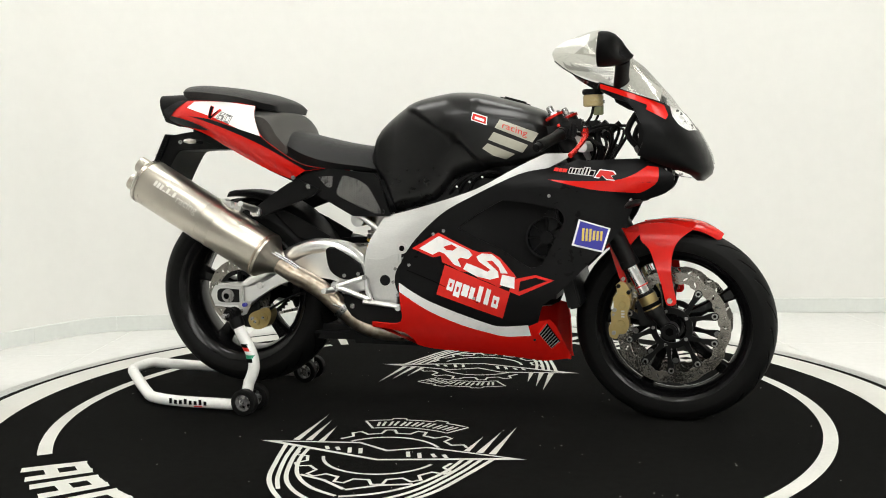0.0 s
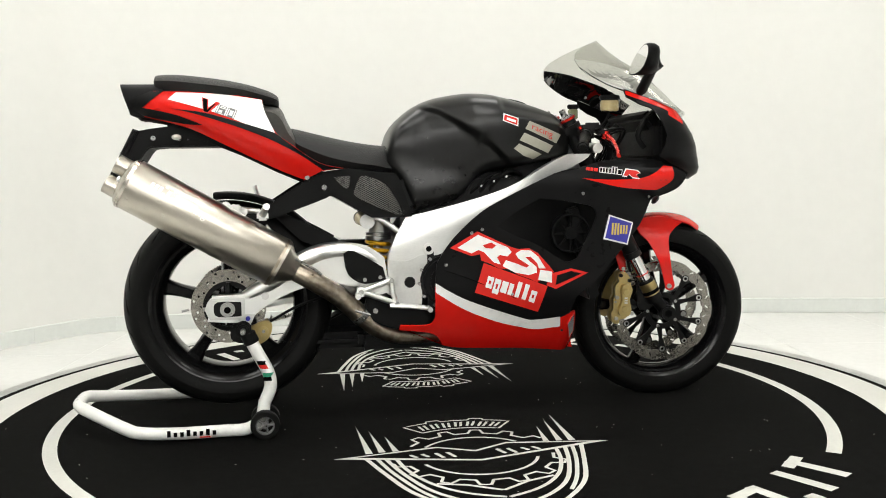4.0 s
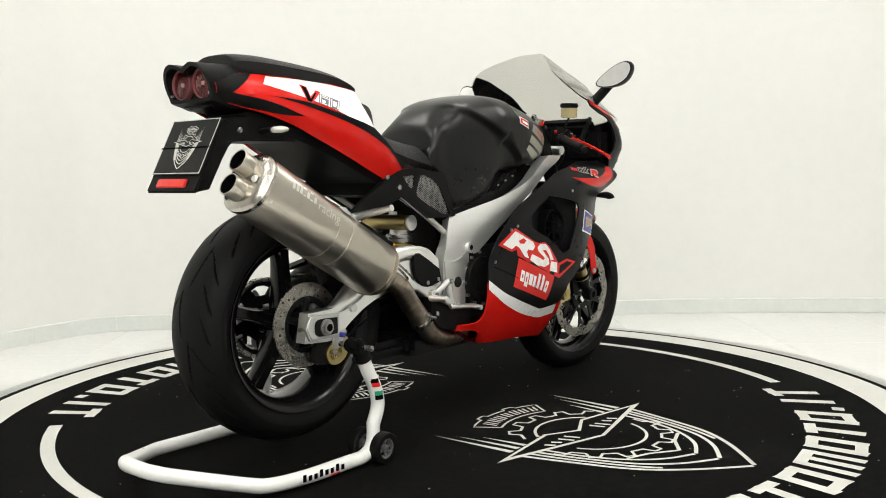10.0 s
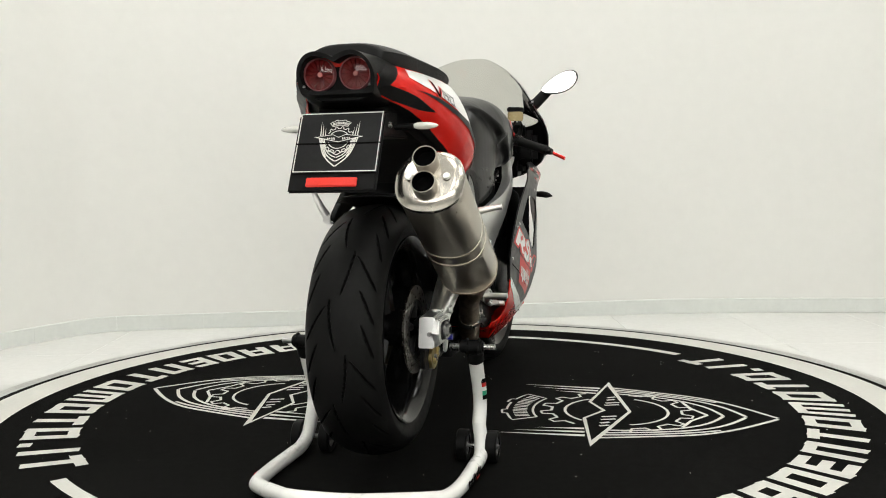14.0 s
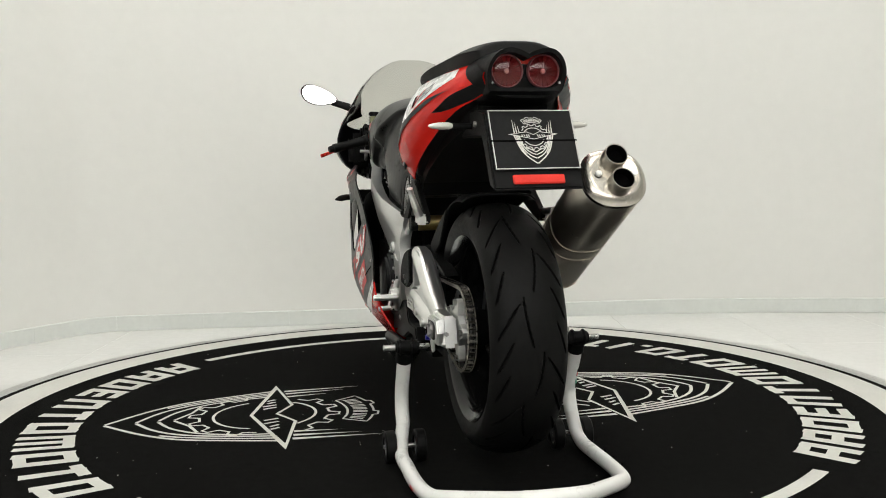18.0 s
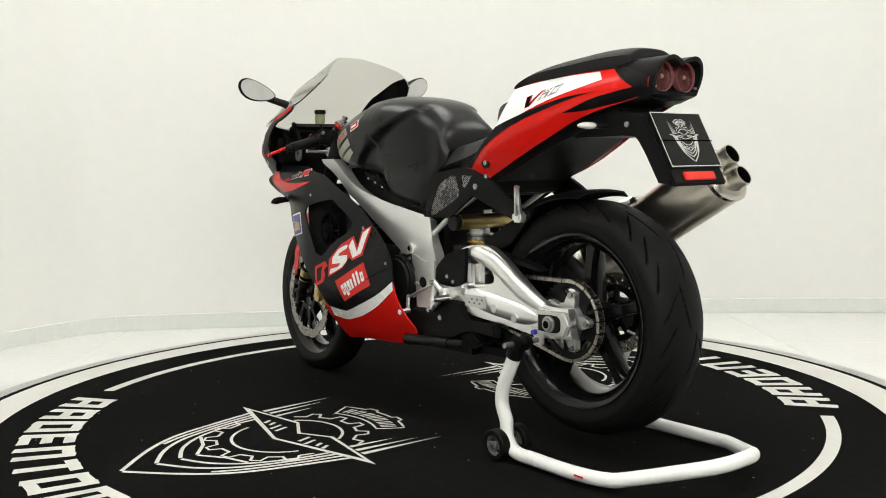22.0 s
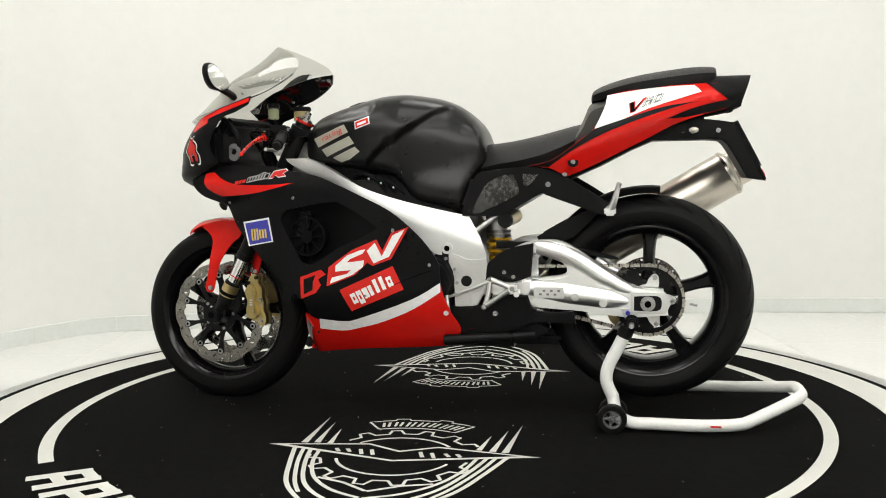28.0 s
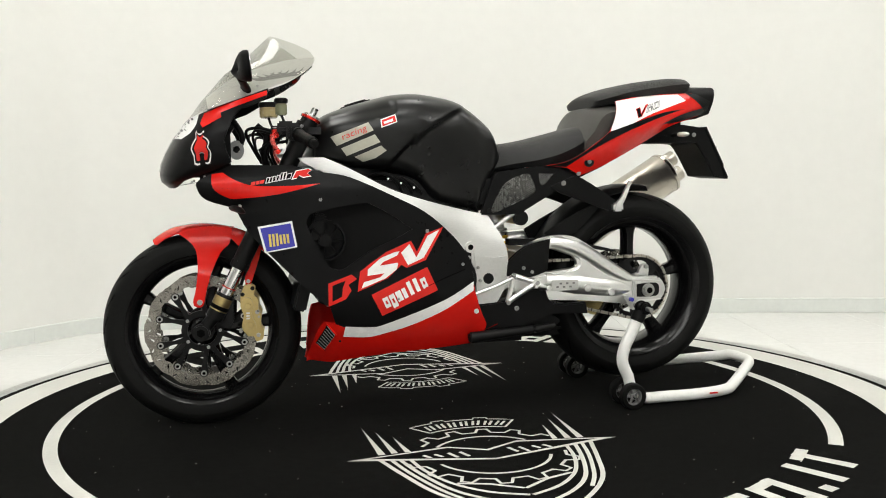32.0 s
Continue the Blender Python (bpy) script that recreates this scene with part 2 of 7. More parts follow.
def lathe(prof, c, n=72, closed=True, a0=0.0, a1=360.0, wobble=None):
    """A profile of (radius, y) turned round the y axis through c."""
    full = a1 - a0 > 359.9
    rings = []
    for i in range(n if full else n + 1):
        a = radians(a0 + (a1 - a0) * i / n)
        rings.append([Vector((c[0] + (r + (wobble(a, j) if wobble else 0)) * math.cos(a), c[1] + y,
                              c[2] + (r + (wobble(a, j) if wobble else 0)) * math.sin(a))) for j, (r, y) in enumerate(prof)])
    if full:
        rings.append(rings[0])
    bm = bmesh.new()
    vs = [[bm.verts.new(p) for p in r] for r in (rings[:-1] if full else rings)]
    if full:
        vs.append(vs[0])
    m = len(prof)
    for a, b in zip(vs, vs[1:]):
        for i in range(m if closed else m - 1):
            j = (i + 1) % m
            bm.faces.new((a[i], a[j], b[j], b[i]))
    if not full and closed:
        bm.faces.new(vs[0]), bm.faces.new(vs[-1])
    bmesh.ops.recalc_face_normals(bm, faces=bm.faces[:])
    return bm


def lerp(table, x):
    """Smooth-ish value at x from rows of (x, value)."""
    if x <= table[0][0]:
        return table[0][1]
    for (a, u), (b, w) in zip(table, table[1:]):
        if x <= b:
            return u + (w - u) * (x - a) / (b - a)
    return table[-1][1]


def step01(a, b, x):
    t = max(0.0, min(1.0, (x - a) / (b - a)))
    return t * t * (3 - 2 * t)


def mirrored(maker):
    """Makes a part on each side: right (-1) and left (+1)."""
    return [maker(-1), maker(1)]


# ---------- the room ----------
WALL_TOP = 3.4
# Corner of back and left wall, then points along the walls seen from above; the back wall bends slightly.
CORNER = (-1.80, 1.812)
BEND = (1.30, 2.130)
BEND_END = (1.80, 2.112)
BACK_END = (4.6, 1.83)
LEFT_END = (-3.50, -0.75)


def wall_line(name, path, thick, mat, label):
    """An upright wall along a path seen from above, its thickness on the left of the path."""
    p = [Vector(q) for q in path]
    ring_in, ring_out = [], []
    for i, q in enumerate(p):
        t = (p[min(i + 1, len(p) - 1)] - p[max(i - 1, 0)]).normalized()
        ring_in.append(q)
        ring_out.append(q + Vector((-t.y, t.x)) * thick)
    bm = loft([[(a.x, a.y, FLOOR), (b.x, b.y, FLOOR), (b.x, b.y, WALL_TOP), (a.x, a.y, WALL_TOP)] for a, b in zip(ring_in, ring_out)])
    return part(name, bm, mat, None, label, kind="structure")


def seen_walls(inset=0.0):
    """Plan of the back and left walls with the soft corner between them, from the left end to the right end."""
    c = Vector(CORNER)
    d1, d2 = (Vector(BEND) - c).normalized(), (Vector(LEFT_END) - c).normalized()
    r = 0.16
    arc = [c + d2 * (r * (1 - f) ** 2) + d1 * (r * f ** 2) for f in [i / 10 for i in range(11)]]
    return [Vector(LEFT_END), c + d2 * 1.5, *arc, c + d1 * 1.5, Vector(BEND), Vector(BEND_END), Vector(BACK_END)]


def skirting(path, depth=0.010, length=0.45):
    """Skirting tiles along the foot of the walls, each a piece of its own with a fine joint."""
    root = tagged(new("skirting_board"), "pale grey glossy skirting tiles along the white wall", "skirting", kind="structure")
    pts = [(p, 0.0) for p in path[:1]]
    for a, b in zip(path, path[1:]):
        pts.append((b, pts[-1][1] + (b - a).length))
    total = pts[-1][1]

    def at(s):
        for (a, u), (b, v) in zip(pts, pts[1:]):
            if s <= v:
                return a + (b - a) * ((s - u) / (v - u))
        return pts[-1][0]
    i = 0
    while i * length < total - 0.05:
        s0, s1 = i * length + 0.0002, min((i + 1) * length, total) - 0.0002
        cuts = [s0] + [v for _, v in pts if s0 < v < s1] + [s1]
        rings = []
        for k, s_ in enumerate(cuts):
            q = at(s_)
            t = (at(min(s_ + 0.02, total)) - at(max(s_ - 0.02, 0))).normalized()
            nrm = Vector((t.y, -t.x)) * depth
            f = q + nrm
            m = q + nrm * 0.6
            rings.append([(q.x, q.y, FLOOR + 0.001), (f.x, f.y, FLOOR + 0.001), (f.x, f.y, FLOOR + 0.078), (m.x, m.y, FLOOR + 0.082), (q.x, q.y, FLOOR + 0.082)])
        part("skirting_tile", loft(rings), SKIRT, root)
        i += 1
    return root


def room():
    path = seen_walls()
    wall_line("wall_back", path, 0.2, WALL, "plain white painted wall with a soft corner")
    skirting(path)
    # the rest of the hall, behind the camera, is unseen; its walls are greyed to dim reflections
    wall_line("wall_right", [BACK_END, (4.6, 0.0)], 0.2, WALL, "plain white painted side wall")
    wall_line("wall_right_front", [(4.6, 0.0), (4.6, -5.6)], 0.2, DARKWALL, "grey side wall of the hall")
    wall_line("wall_front", [(4.8, -5.6), (-5.4, -5.6)], 0.2, DARKWALL, "grey end wall of the hall")
    wall_line("wall_left_front", [(-5.2, -5.6), LEFT_END], 0.2, DARKWALL, "grey side wall of the hall")
    part("ceiling", box((-0.2, -1.6, WALL_TOP + 0.05), (11.0, 8.4, 0.1), 0), CEIL, None, "plain white ceiling", kind="structure")
    # floor: bed of grout with large tiles on it
    floor = part("floor", box((-0.2, -1.6, FLOOR - 0.053), (11.0, 8.4, 0.1), 0), GROUT, None, "glossy white porcelain floor tiles with fine joints", kind="structure")
    w, d, j = 0.645, 1.29, 0.0016
    tile = None
    for i in range(-9, 8):
        for k in range(-6, 3):
            x, y = 0.31 + i * w, 1.2 + k * d
            if x + w < -5.4 or x > 4.8 or y > 2.6 or y + d < -5.7:
                continue
            if tile is None:
                tile = part("floor_tile", box((0, 0, 0), (w - j, d - j, 0.008), 0.0006, seg=1), TILE, floor)
                t = tile
            else:
                t = new("floor_tile", tile.data)
                t.parent = floor
            t.location = (x + w / 2, y + d / 2, FLOOR - 0.004)
    # ceiling lights
    first = None
    for x in (-1.5, 0.5, 2.5):
        for y in (-3.2, -1.2, 0.8):
            if first is None:
                first = thing("ceiling_light", "square white ceiling light panel, switched on", "ceiling light", "ceiling light panels")
                part("frame", merge(box((0, -0.46, -0.012), (0.96, 0.03, 0.024), 0.002), box((0, 0.46, -0.012), (0.96, 0.03, 0.024), 0.002),
                                    box((-0.46, 0, -0.012), (0.03, 0.89, 0.024), 0.002), box((0.46, 0, -0.012), (0.03, 0.89, 0.024), 0.002)), WHITE, first)
                part("diffuser", box((0, 0, -0.010), (0.889, 0.889, 0.008), 0), PANEL_GLOW, first)
                first.location = (x, y, WALL_TOP)
            else:
                copy_thing(first, Matrix.Translation((x, y, WALL_TOP)))


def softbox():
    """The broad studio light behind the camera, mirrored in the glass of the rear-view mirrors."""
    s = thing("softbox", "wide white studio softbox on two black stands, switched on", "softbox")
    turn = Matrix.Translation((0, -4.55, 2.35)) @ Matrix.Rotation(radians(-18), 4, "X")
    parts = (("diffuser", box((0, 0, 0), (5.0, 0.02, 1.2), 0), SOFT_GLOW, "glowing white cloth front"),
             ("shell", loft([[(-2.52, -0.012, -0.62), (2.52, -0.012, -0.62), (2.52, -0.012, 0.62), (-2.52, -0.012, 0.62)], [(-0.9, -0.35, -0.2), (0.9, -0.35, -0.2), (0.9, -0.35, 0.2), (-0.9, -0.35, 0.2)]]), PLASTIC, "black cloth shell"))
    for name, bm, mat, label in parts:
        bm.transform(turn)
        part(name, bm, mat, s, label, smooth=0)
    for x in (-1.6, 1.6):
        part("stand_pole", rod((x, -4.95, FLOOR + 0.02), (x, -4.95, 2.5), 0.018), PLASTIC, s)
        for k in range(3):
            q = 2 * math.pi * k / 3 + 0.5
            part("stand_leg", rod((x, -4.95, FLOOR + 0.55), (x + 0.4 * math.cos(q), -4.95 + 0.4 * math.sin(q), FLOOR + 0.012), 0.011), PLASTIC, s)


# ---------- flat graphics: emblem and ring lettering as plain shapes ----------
def ribbon(pts, w, n=6, taper=False, closed=False):
    """A flat stroke of width w along a 2D curve: one closed polygon of the two edges."""
    p = catmull([(x, y) for x, y in pts], n) if n > 1 else [Vector(q) for q in pts]
    left, right = [], []
    for i, q in enumerate(p):
        t = (p[min(i + 1, len(p) - 1)] - p[max(i - 1, 0)]).normalized()
        nn = Vector((-t.y, t.x))
        f = i / (len(p) - 1)
        ww = w * (max(0.04, math.sin(math.pi * min(1, f * 0.9 + 0.1)) if taper == "both" else (0.08 + 0.92 * f)) if taper else 1) / 2
        left.append(q + nn * ww)
        right.append(q - nn * ww)
    return left + right[::-1]


def quads(poly):
    """A ribbon polygon cut into its quads."""
    m = len(poly) // 2
    return [(poly[i], poly[i + 1], poly[-2 - i], poly[-1 - i]) for i in range(m - 1)]


def emblem(weight=0.74):
    """Strokes of the winged-gear shield: x to the side, y towards the shield's point, metres. Rows of (name, quads)."""
    out = []

    def stroke(name, pts, w, n=1, taper=False):
        out.append((name, quads(ribbon(pts, w * weight, n, taper))))
    # long blade: an outline with a notch above and a point below
    outer = [(-0.388, 0.012), (-0.10, -0.036), (0.0, 0.016), (0.10, -0.036), (0.388, 0.012), (0.0, 0.108)]
    inner = [(-0.330, 0.0105), (-0.099, -0.025), (0.0, 0.028), (0.099, -0.025), (0.330, 0.0105), (0.0, 0.097)]
    out.append(("emblem_blade", [(Vector(outer[i]), Vector(outer[(i + 1) % 6]), Vector(inner[(i + 1) % 6]), Vector(inner[i])) for i in range(6)]))
    # plain blocks in place of the word on the blade
    for x, t in ((-0.155, 0.6), (-0.085, 1.0), (0.085, 1.0), (0.155, 0.6)):
        y = 0.030 + 0.022 * (1 - abs(x) / 0.2)
        for dx in (-0.018, 0.014):
            stroke("emblem_block", [(x + dx - 0.008, y - 0.022 * t), (x + dx + 0.008, y + 0.022 * t)], 0.015)
    # ring and toothed wheel, broken where the blade passes
    cy = 0.060
    for lo, hi in ((18, 162), (216, 324)):
        stroke("emblem_ring", [(0.160 * math.cos(radians(a)), cy + 0.160 * math.sin(radians(a))) for a in range(lo, hi + 1, 6)], 0.012, 2)
    for lo, hi in ((8, 172), (214, 326)):
        teeth, k = [], 0
        a = lo
        while a <= hi:
            r = 0.236 if k % 2 else 0.203
            for b in (a + 1.5, a + 10.5):
                bb = b + (1.2 if (k % 2) == (b < a + 5) else -1.2)
                teeth.append((r * math.cos(radians(bb)), cy + r * math.sin(radians(bb))))
            k += 1
            a += 12
        stroke("emblem_gear", teeth, 0.013)

    # banner above the wheel, with plain blocks in place of its word
    def arc(r, a0, a1, n=10):
        return [(r * math.cos(radians(a)), cy + r * math.sin(radians(a))) for a in [a0 + (a1 - a0) * i / n for i in range(n + 1)]]
    top = arc(0.345, 242, 255, 3) + arc(0.360, 256, 262, 2) + arc(0.345, 263, 277, 3) + arc(0.360, 278, 284, 2) + arc(0.345, 285, 298, 3)
    stroke("emblem_banner", arc(0.262, 244, 296) + top[::-1] + [arc(0.262, 244, 245)[0]], 0.010)
    for i in range(7):
        a = 249 + i * 7
        for da in (-1.5, 1.6):
            stroke("emblem_block", [arc(0.280, a + da, a + da + 1)[0], arc(0.325, a + da + 1.5, a + da + 2)[0]], 0.011)
    # claws above the blade, lines running down into the shield
    for s in (-1, 1):
        for tip, base, wide in (((0.302, -0.284), (0.288, -0.012), 0.020), ((0.268, -0.225), (0.252, -0.016), 0.019), ((0.228, -0.165), (0.214, -0.020), 0.017)):
            out.append(("emblem_claw", [(Vector((s * tip[0], tip[1])), Vector((s * (base[0] - wide / 2), base[1])), Vector((s * (base[0] + wide / 2), base[1])))]))
        stroke("emblem_line", [(s * 0.300, 0.030), (s * 0.262, 0.168), (s * 0.212, 0.315), (s * 0.128, 0.430), (s * 0.004, 0.545)], 0.017, 5)
        stroke("emblem_line", [(s * 0.272, 0.034), (s * 0.246, 0.150), (s * 0.200, 0.290), (s * 0.160, 0.370)], 0.015, 4)
        stroke("emblem_line", [(s * 0.250, 0.036), (s * 0.222, 0.160), (s * 0.172, 0.300), (s * 0.100, 0.390), (s * 0.004, 0.452)], 0.016, 5)
        stroke("emblem_line", [(s * 0.222, 0.045), (s * 0.204, 0.150), (s * 0.160, 0.260), (s * 0.090, 0.340), (s * 0.004, 0.385)], 0.015, 5)
        stroke("emblem_chevron", [(s * 0.150, 0.262), (s * 0.075, 0.288), (s * 0.002, 0.338)], 0.014)
    return out


def lay(qs, place):
    bm = bmesh.new()
    for q in qs:
        try:
            bm.faces.new([bm.verts.new(place(p)) for p in q])
        except ValueError:
            pass
    bmesh.ops.recalc_face_normals(bm, faces=bm.faces[:])
    return bm


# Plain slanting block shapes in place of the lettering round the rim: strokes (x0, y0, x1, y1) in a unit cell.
BLOCKS = {
    "arch": ((0.11, 0.0, 0.11, 1.0), (0.89, 0.0, 0.89, 1.0), (0.0, 0.89, 1.0, 0.89), (0.11, 0.42, 0.89, 0.42)),
    "frame": ((0.11, 0.0, 0.11, 1.0), (0.89, 0.0, 0.89, 1.0), (0.0, 0.89, 1.0, 0.89), (0.0, 0.11, 1.0, 0.11)),
    "bars": ((0.11, 0.0, 0.11, 1.0), (0.0, 0.89, 1.0, 0.89), (0.0, 0.5, 0.94, 0.5), (0.0, 0.11, 1.0, 0.11)),
    "gate": ((0.11, 0.0, 0.11, 1.0), (0.89, 0.0, 0.89, 1.0), (0.0, 0.89, 1.0, 0.89)),
    "comb": ((0.09, 0.0, 0.09, 1.0), (0.5, 0.0, 0.5, 1.0), (0.91, 0.0, 0.91, 1.0), (0.0, 0.90, 1.0, 0.90)),
    "post": ((0.5, 0.0, 0.5, 1.0), (0.0, 0.89, 1.0, 0.89)),
    "dot": ((0.5, 0.0, 0.5, 0.22),),
    "bar": ((0.5, 0.0, 0.5, 1.0),),
}
# kind and width of each block, in metres along the rim
RING_WORD = (("arch", 0.104), ("arch", 0.104), ("frame", 0.104), ("bars", 0.098), ("gate", 0.104), ("post", 0.108), ("frame", 0.108),
             ("comb", 0.140), ("frame", 0.108), ("post", 0.108), ("frame", 0.108), ("dot", 0.036), ("bar", 0.044), ("post", 0.108))


def ring_letters(a_start, a_end):
    """The slanting blocks of one run of lettering round the rim, between two angles."""
    r_out, r_in, stretch = 1.249, 1.092, 1.034
    r_mid, high = 1.205, r_out - r_in
    room_for = radians(a_end - a_start) * r_mid
    gap = (room_for - sum(w for _, w in RING_WORD)) / (len(RING_WORD) - 1)
    out, x_at = [], 0.0
    for kind, wide in RING_WORD:
        layers = []
        for x0, y0, x1, y1 in BLOCKS[kind]:
            thick = (0.036 if x0 == x1 else 0.032)
            layers.append(quads(ribbon([(x_at + x * wide + (y - 0.5) * 0.030, y * high) for x, y in ((x0, y0), (x1, y1))], thick * (0.8 if kind == "comb" and x0 == x1 else 1), 1)))
        x_at += wide + gap

        def place(p, z):
            r, a = r_out - p.y, radians(a_start) + p.x / r_mid
            return (r * math.cos(a), r * stretch * math.sin(a), z)
        out.append(merge(*[lay(qs, lambda p: place(p, 0.0016 + 0.0003 * k)) for k, qs in enumerate(layers)]))
    return out


def ring_band(r0, r1, a0, a1, z, n=160, wide=1.0):
    full = a1 - a0 > 359
    bm = bmesh.new()
    vs = []
    for i in range(n + (0 if full else 1)):
        a = radians(a0 + (a1 - a0) * i / n)
        vs.append((bm.verts.new((r0 * math.cos(a), r0 * wide * math.sin(a), z)), bm.verts.new((r1 * math.cos(a), r1 * wide * math.sin(a), z))))
    if full:
        vs.append(vs[0])
    for p, q in zip(vs, vs[1:]):
        bm.faces.new((p[0], p[1], q[1], q[0]))
    return bm


def disc_solid(r, z0, z1, bevel, n=160):
    bm = bmesh.new()
    bmesh.ops.create_cone(bm, cap_ends=True, segments=n, radius1=r, radius2=r, depth=z1 - z0, matrix=Matrix.Translation((0, 0, (z0 + z1) / 2)))
    es = [e for e in bm.edges if e.calc_face_angle(0) > 1]
    bmesh.ops.bevel(bm, geom=es, offset=bevel, segments=2, affect="EDGES")
    return bm


def turntable():
    """The round turning platform with its printed mat; angles count from the motorcycle's heading."""
    t = thing("turntable", "round turning platform with black mat and white printed emblems", "turntable")
    part("platform", disc_solid(1.612, FLOOR, -0.003, 0.004), RIM_GREY, t, "low grey round platform")
    m = part("mat", disc_solid(1.547, -0.010, 0.0, 0.002), MAT_BLACK, t, "matt black mat with light dust")
    part("outer_ring", ring_band(1.385, 1.515, 0, 360, 0.0016), PRINT, m, "broad white printed ring")
    part("ring_arc", ring_band(1.171, 1.210, -38.8, 39.8, 0.0016, 60, 1.030), PRINT, m, "white printed arc")
    part("ring_arc", ring_band(1.171, 1.210, 141.2, 219.8, 0.0016, 60, 1.030), PRINT, m, "white printed arc")
    for a in (-134.8, 45.2):
        for bm in ring_letters(a, a + 91.6):
            part("ring_letter", bm, PRINT, m, smooth=0)
    for turn in (0, 180):
        rot = Matrix.Rotation(radians(turn), 3, "Z")
        for k, (key, qs) in enumerate(emblem()):
            part(key, lay(qs, lambda p: rot @ Vector((p.x, -0.512 - p.y, 0.0016 + 0.0002 * (k % 6)))), PRINT, m, smooth=0)
    # dust flecks on the mat
    bm = bmesh.new()
    rnd = random.Random(4)
    for _ in range(160):
        a, r = rnd.uniform(0, 2 * math.pi), 1.36 * math.sqrt(rnd.random())
        s = rnd.uniform(0.0008, 0.0026)
        c = Vector((r * math.cos(a), r * math.sin(a), 0.002))
        q = rnd.uniform(0, 3)
        bm.faces.new([bm.verts.new(c + Vector((s * math.cos(q + b) * rnd.uniform(0.6, 1.5), s * math.sin(q + b), 0))) for b in (0, 1.6, 3.1, 4.7)])
    part("dust", bm, DUST, t, "pale specks of dust", smooth=0, kind="stuff")
    return t


# ---------- the paddock stand ----------
def paddock_stand():
    global OFF
    OFF = Vector((-0.667, -0.0134, 0))
    s = thing("paddock_stand", "white tubular rear paddock stand with black wheels", "paddock stand")
    base = [(0.10, 0.235, 0.105), (0.088, 0.243, 0.055), (0.05, 0.248, 0.028), (-0.02, 0.248, 0.026), (-0.15, 0.248, 0.026),
            (-0.25, 0.236, 0.030), (-0.30, 0.204, 0.038), (-0.42, 0.094, 0.068), (-0.446, 0.066, 0.076), (-0.455, 0.035, 0.078)]
    path = [(x, -y, z) for x, y, z in base] + [(-0.455, 0.0, 0.078)] + base[::-1]
    part("base_frame", tube(path, 0.0180, 16, 6), STANDW, s, "bent white tube")
    for d in (-1, 1):
        up = part("upright", tube([(0.10, d * 0.235, 0.10), (0.118, d * 0.235, 0.145), (0.112, d * 0.235, 0.19), (0.085, d * 0.235, 0.245), (0.062, d * 0.235, 0.292)], 0.0185, 16, 5), STANDW, s, "white tube arm")
        part("sleeve", rod((0.070, d * 0.235, 0.276), (0.056, d * 0.235, 0.308), 0.023, 0.022, 20, 0.003), PLASTIC, up, "black rubber sleeve")
        part("cradle", merge(rod((0.046, d * 0.200, 0.318), (0.046, d * 0.262, 0.318), 0.017, None, 20, 0.004),
                             rod((0.046, d * 0.215, 0.318), (0.046, d * 0.222, 0.318), 0.022, None, 20, 0.002),
                             rod((0.046, d * 0.246, 0.318), (0.046, d * 0.252, 0.318), 0.022, None, 20, 0.002)), PLASTIC, s, "black rubber cradle")
        part("spindle", rod((0.046, d * 0.172, 0.318), (0.046, d * 0.292, 0.318), 0.0075, None, 14, 0.001), BOLT, s, "steel spindle")
        for dy in (0.192, 0.272):
            w = part("stand_wheel", lathe([(0.039, -0.014), (0.042, -0.011), (0.042, 0.011), (0.039, 0.014), (0.027, 0.014), (0.027, -0.014)], (0.10, d * dy, 0.042), 36), RUBBER, s, "small black rubber wheel")
            part("wheel_hub", merge(rod((0.10, d * dy - 0.011, 0.042), (0.10, d * dy + 0.011, 0.042), 0.010, None, 16, 0.001),
                                    *[rod((0.10, d * dy, 0.042), (0.10 + 0.028 * math.cos(a), d * dy, 0.042 + 0.028 * math.sin(a)), 0.004, None, 8) for a in [k * 2 * math.pi / 5 for k in range(5)]],
                                    lathe([(0.028, -0.010), (0.028, 0.010), (0.024, 0.010), (0.024, -0.010)], (0.10, d * dy, 0.042), 30)), GREYP, w, "grey spoked hub")
            part("axle_bolt", rod((0.10, d * (dy + 0.013), 0.042), (0.10, d * (dy + 0.017), 0.042), 0.006, None, 6), BOLT, w)
        part("axle", rod((0.10, d * 0.18, 0.042), (0.10, d * 0.28, 0.042), 0.006), BOLT, s)
    # tricolour sticker on the right arm, plain bars for the maker's mark
    for k, mt in enumerate((HOLE, RED_MATT, WHITE, GREEN, HOLE)):
        z = 0.226 - 0.012 * k
        rings = []
        for zz in (z, z - 0.006, z - 0.012):
            x = lerp([(0.145, 0.118), (0.19, 0.112), (0.245, 0.085)], zz)
            rings.append([(x + 0.0192 * math.sin(q), -0.235 - 0.0192 * math.cos(q), zz) for q in [radians(-55 + 11 * i) for i in range(11)]])
        part("sticker_band", loft(rings, caps=False, closed=False), mt, s)
    for k in range(8):
        part("sticker_bar", box((-0.17 + k * 0.018, -0.2677, 0.028 + (0.003 if k % 3 == 0 else 0)), (0.010, 0.0012, 0.013 + 0.005 * (k % 3 == 0)), 0), HOLE, s)
    part("sticker_bar", box((-0.07, -0.268, 0.017), (0.03, 0.0012, 0.003), 0), RED_MATT, s)
    part("sticker_bar", box((-0.19, 0.2677, 0.03), (0.03, 0.0012, 0.005), 0), RED_MATT, s)
    return s


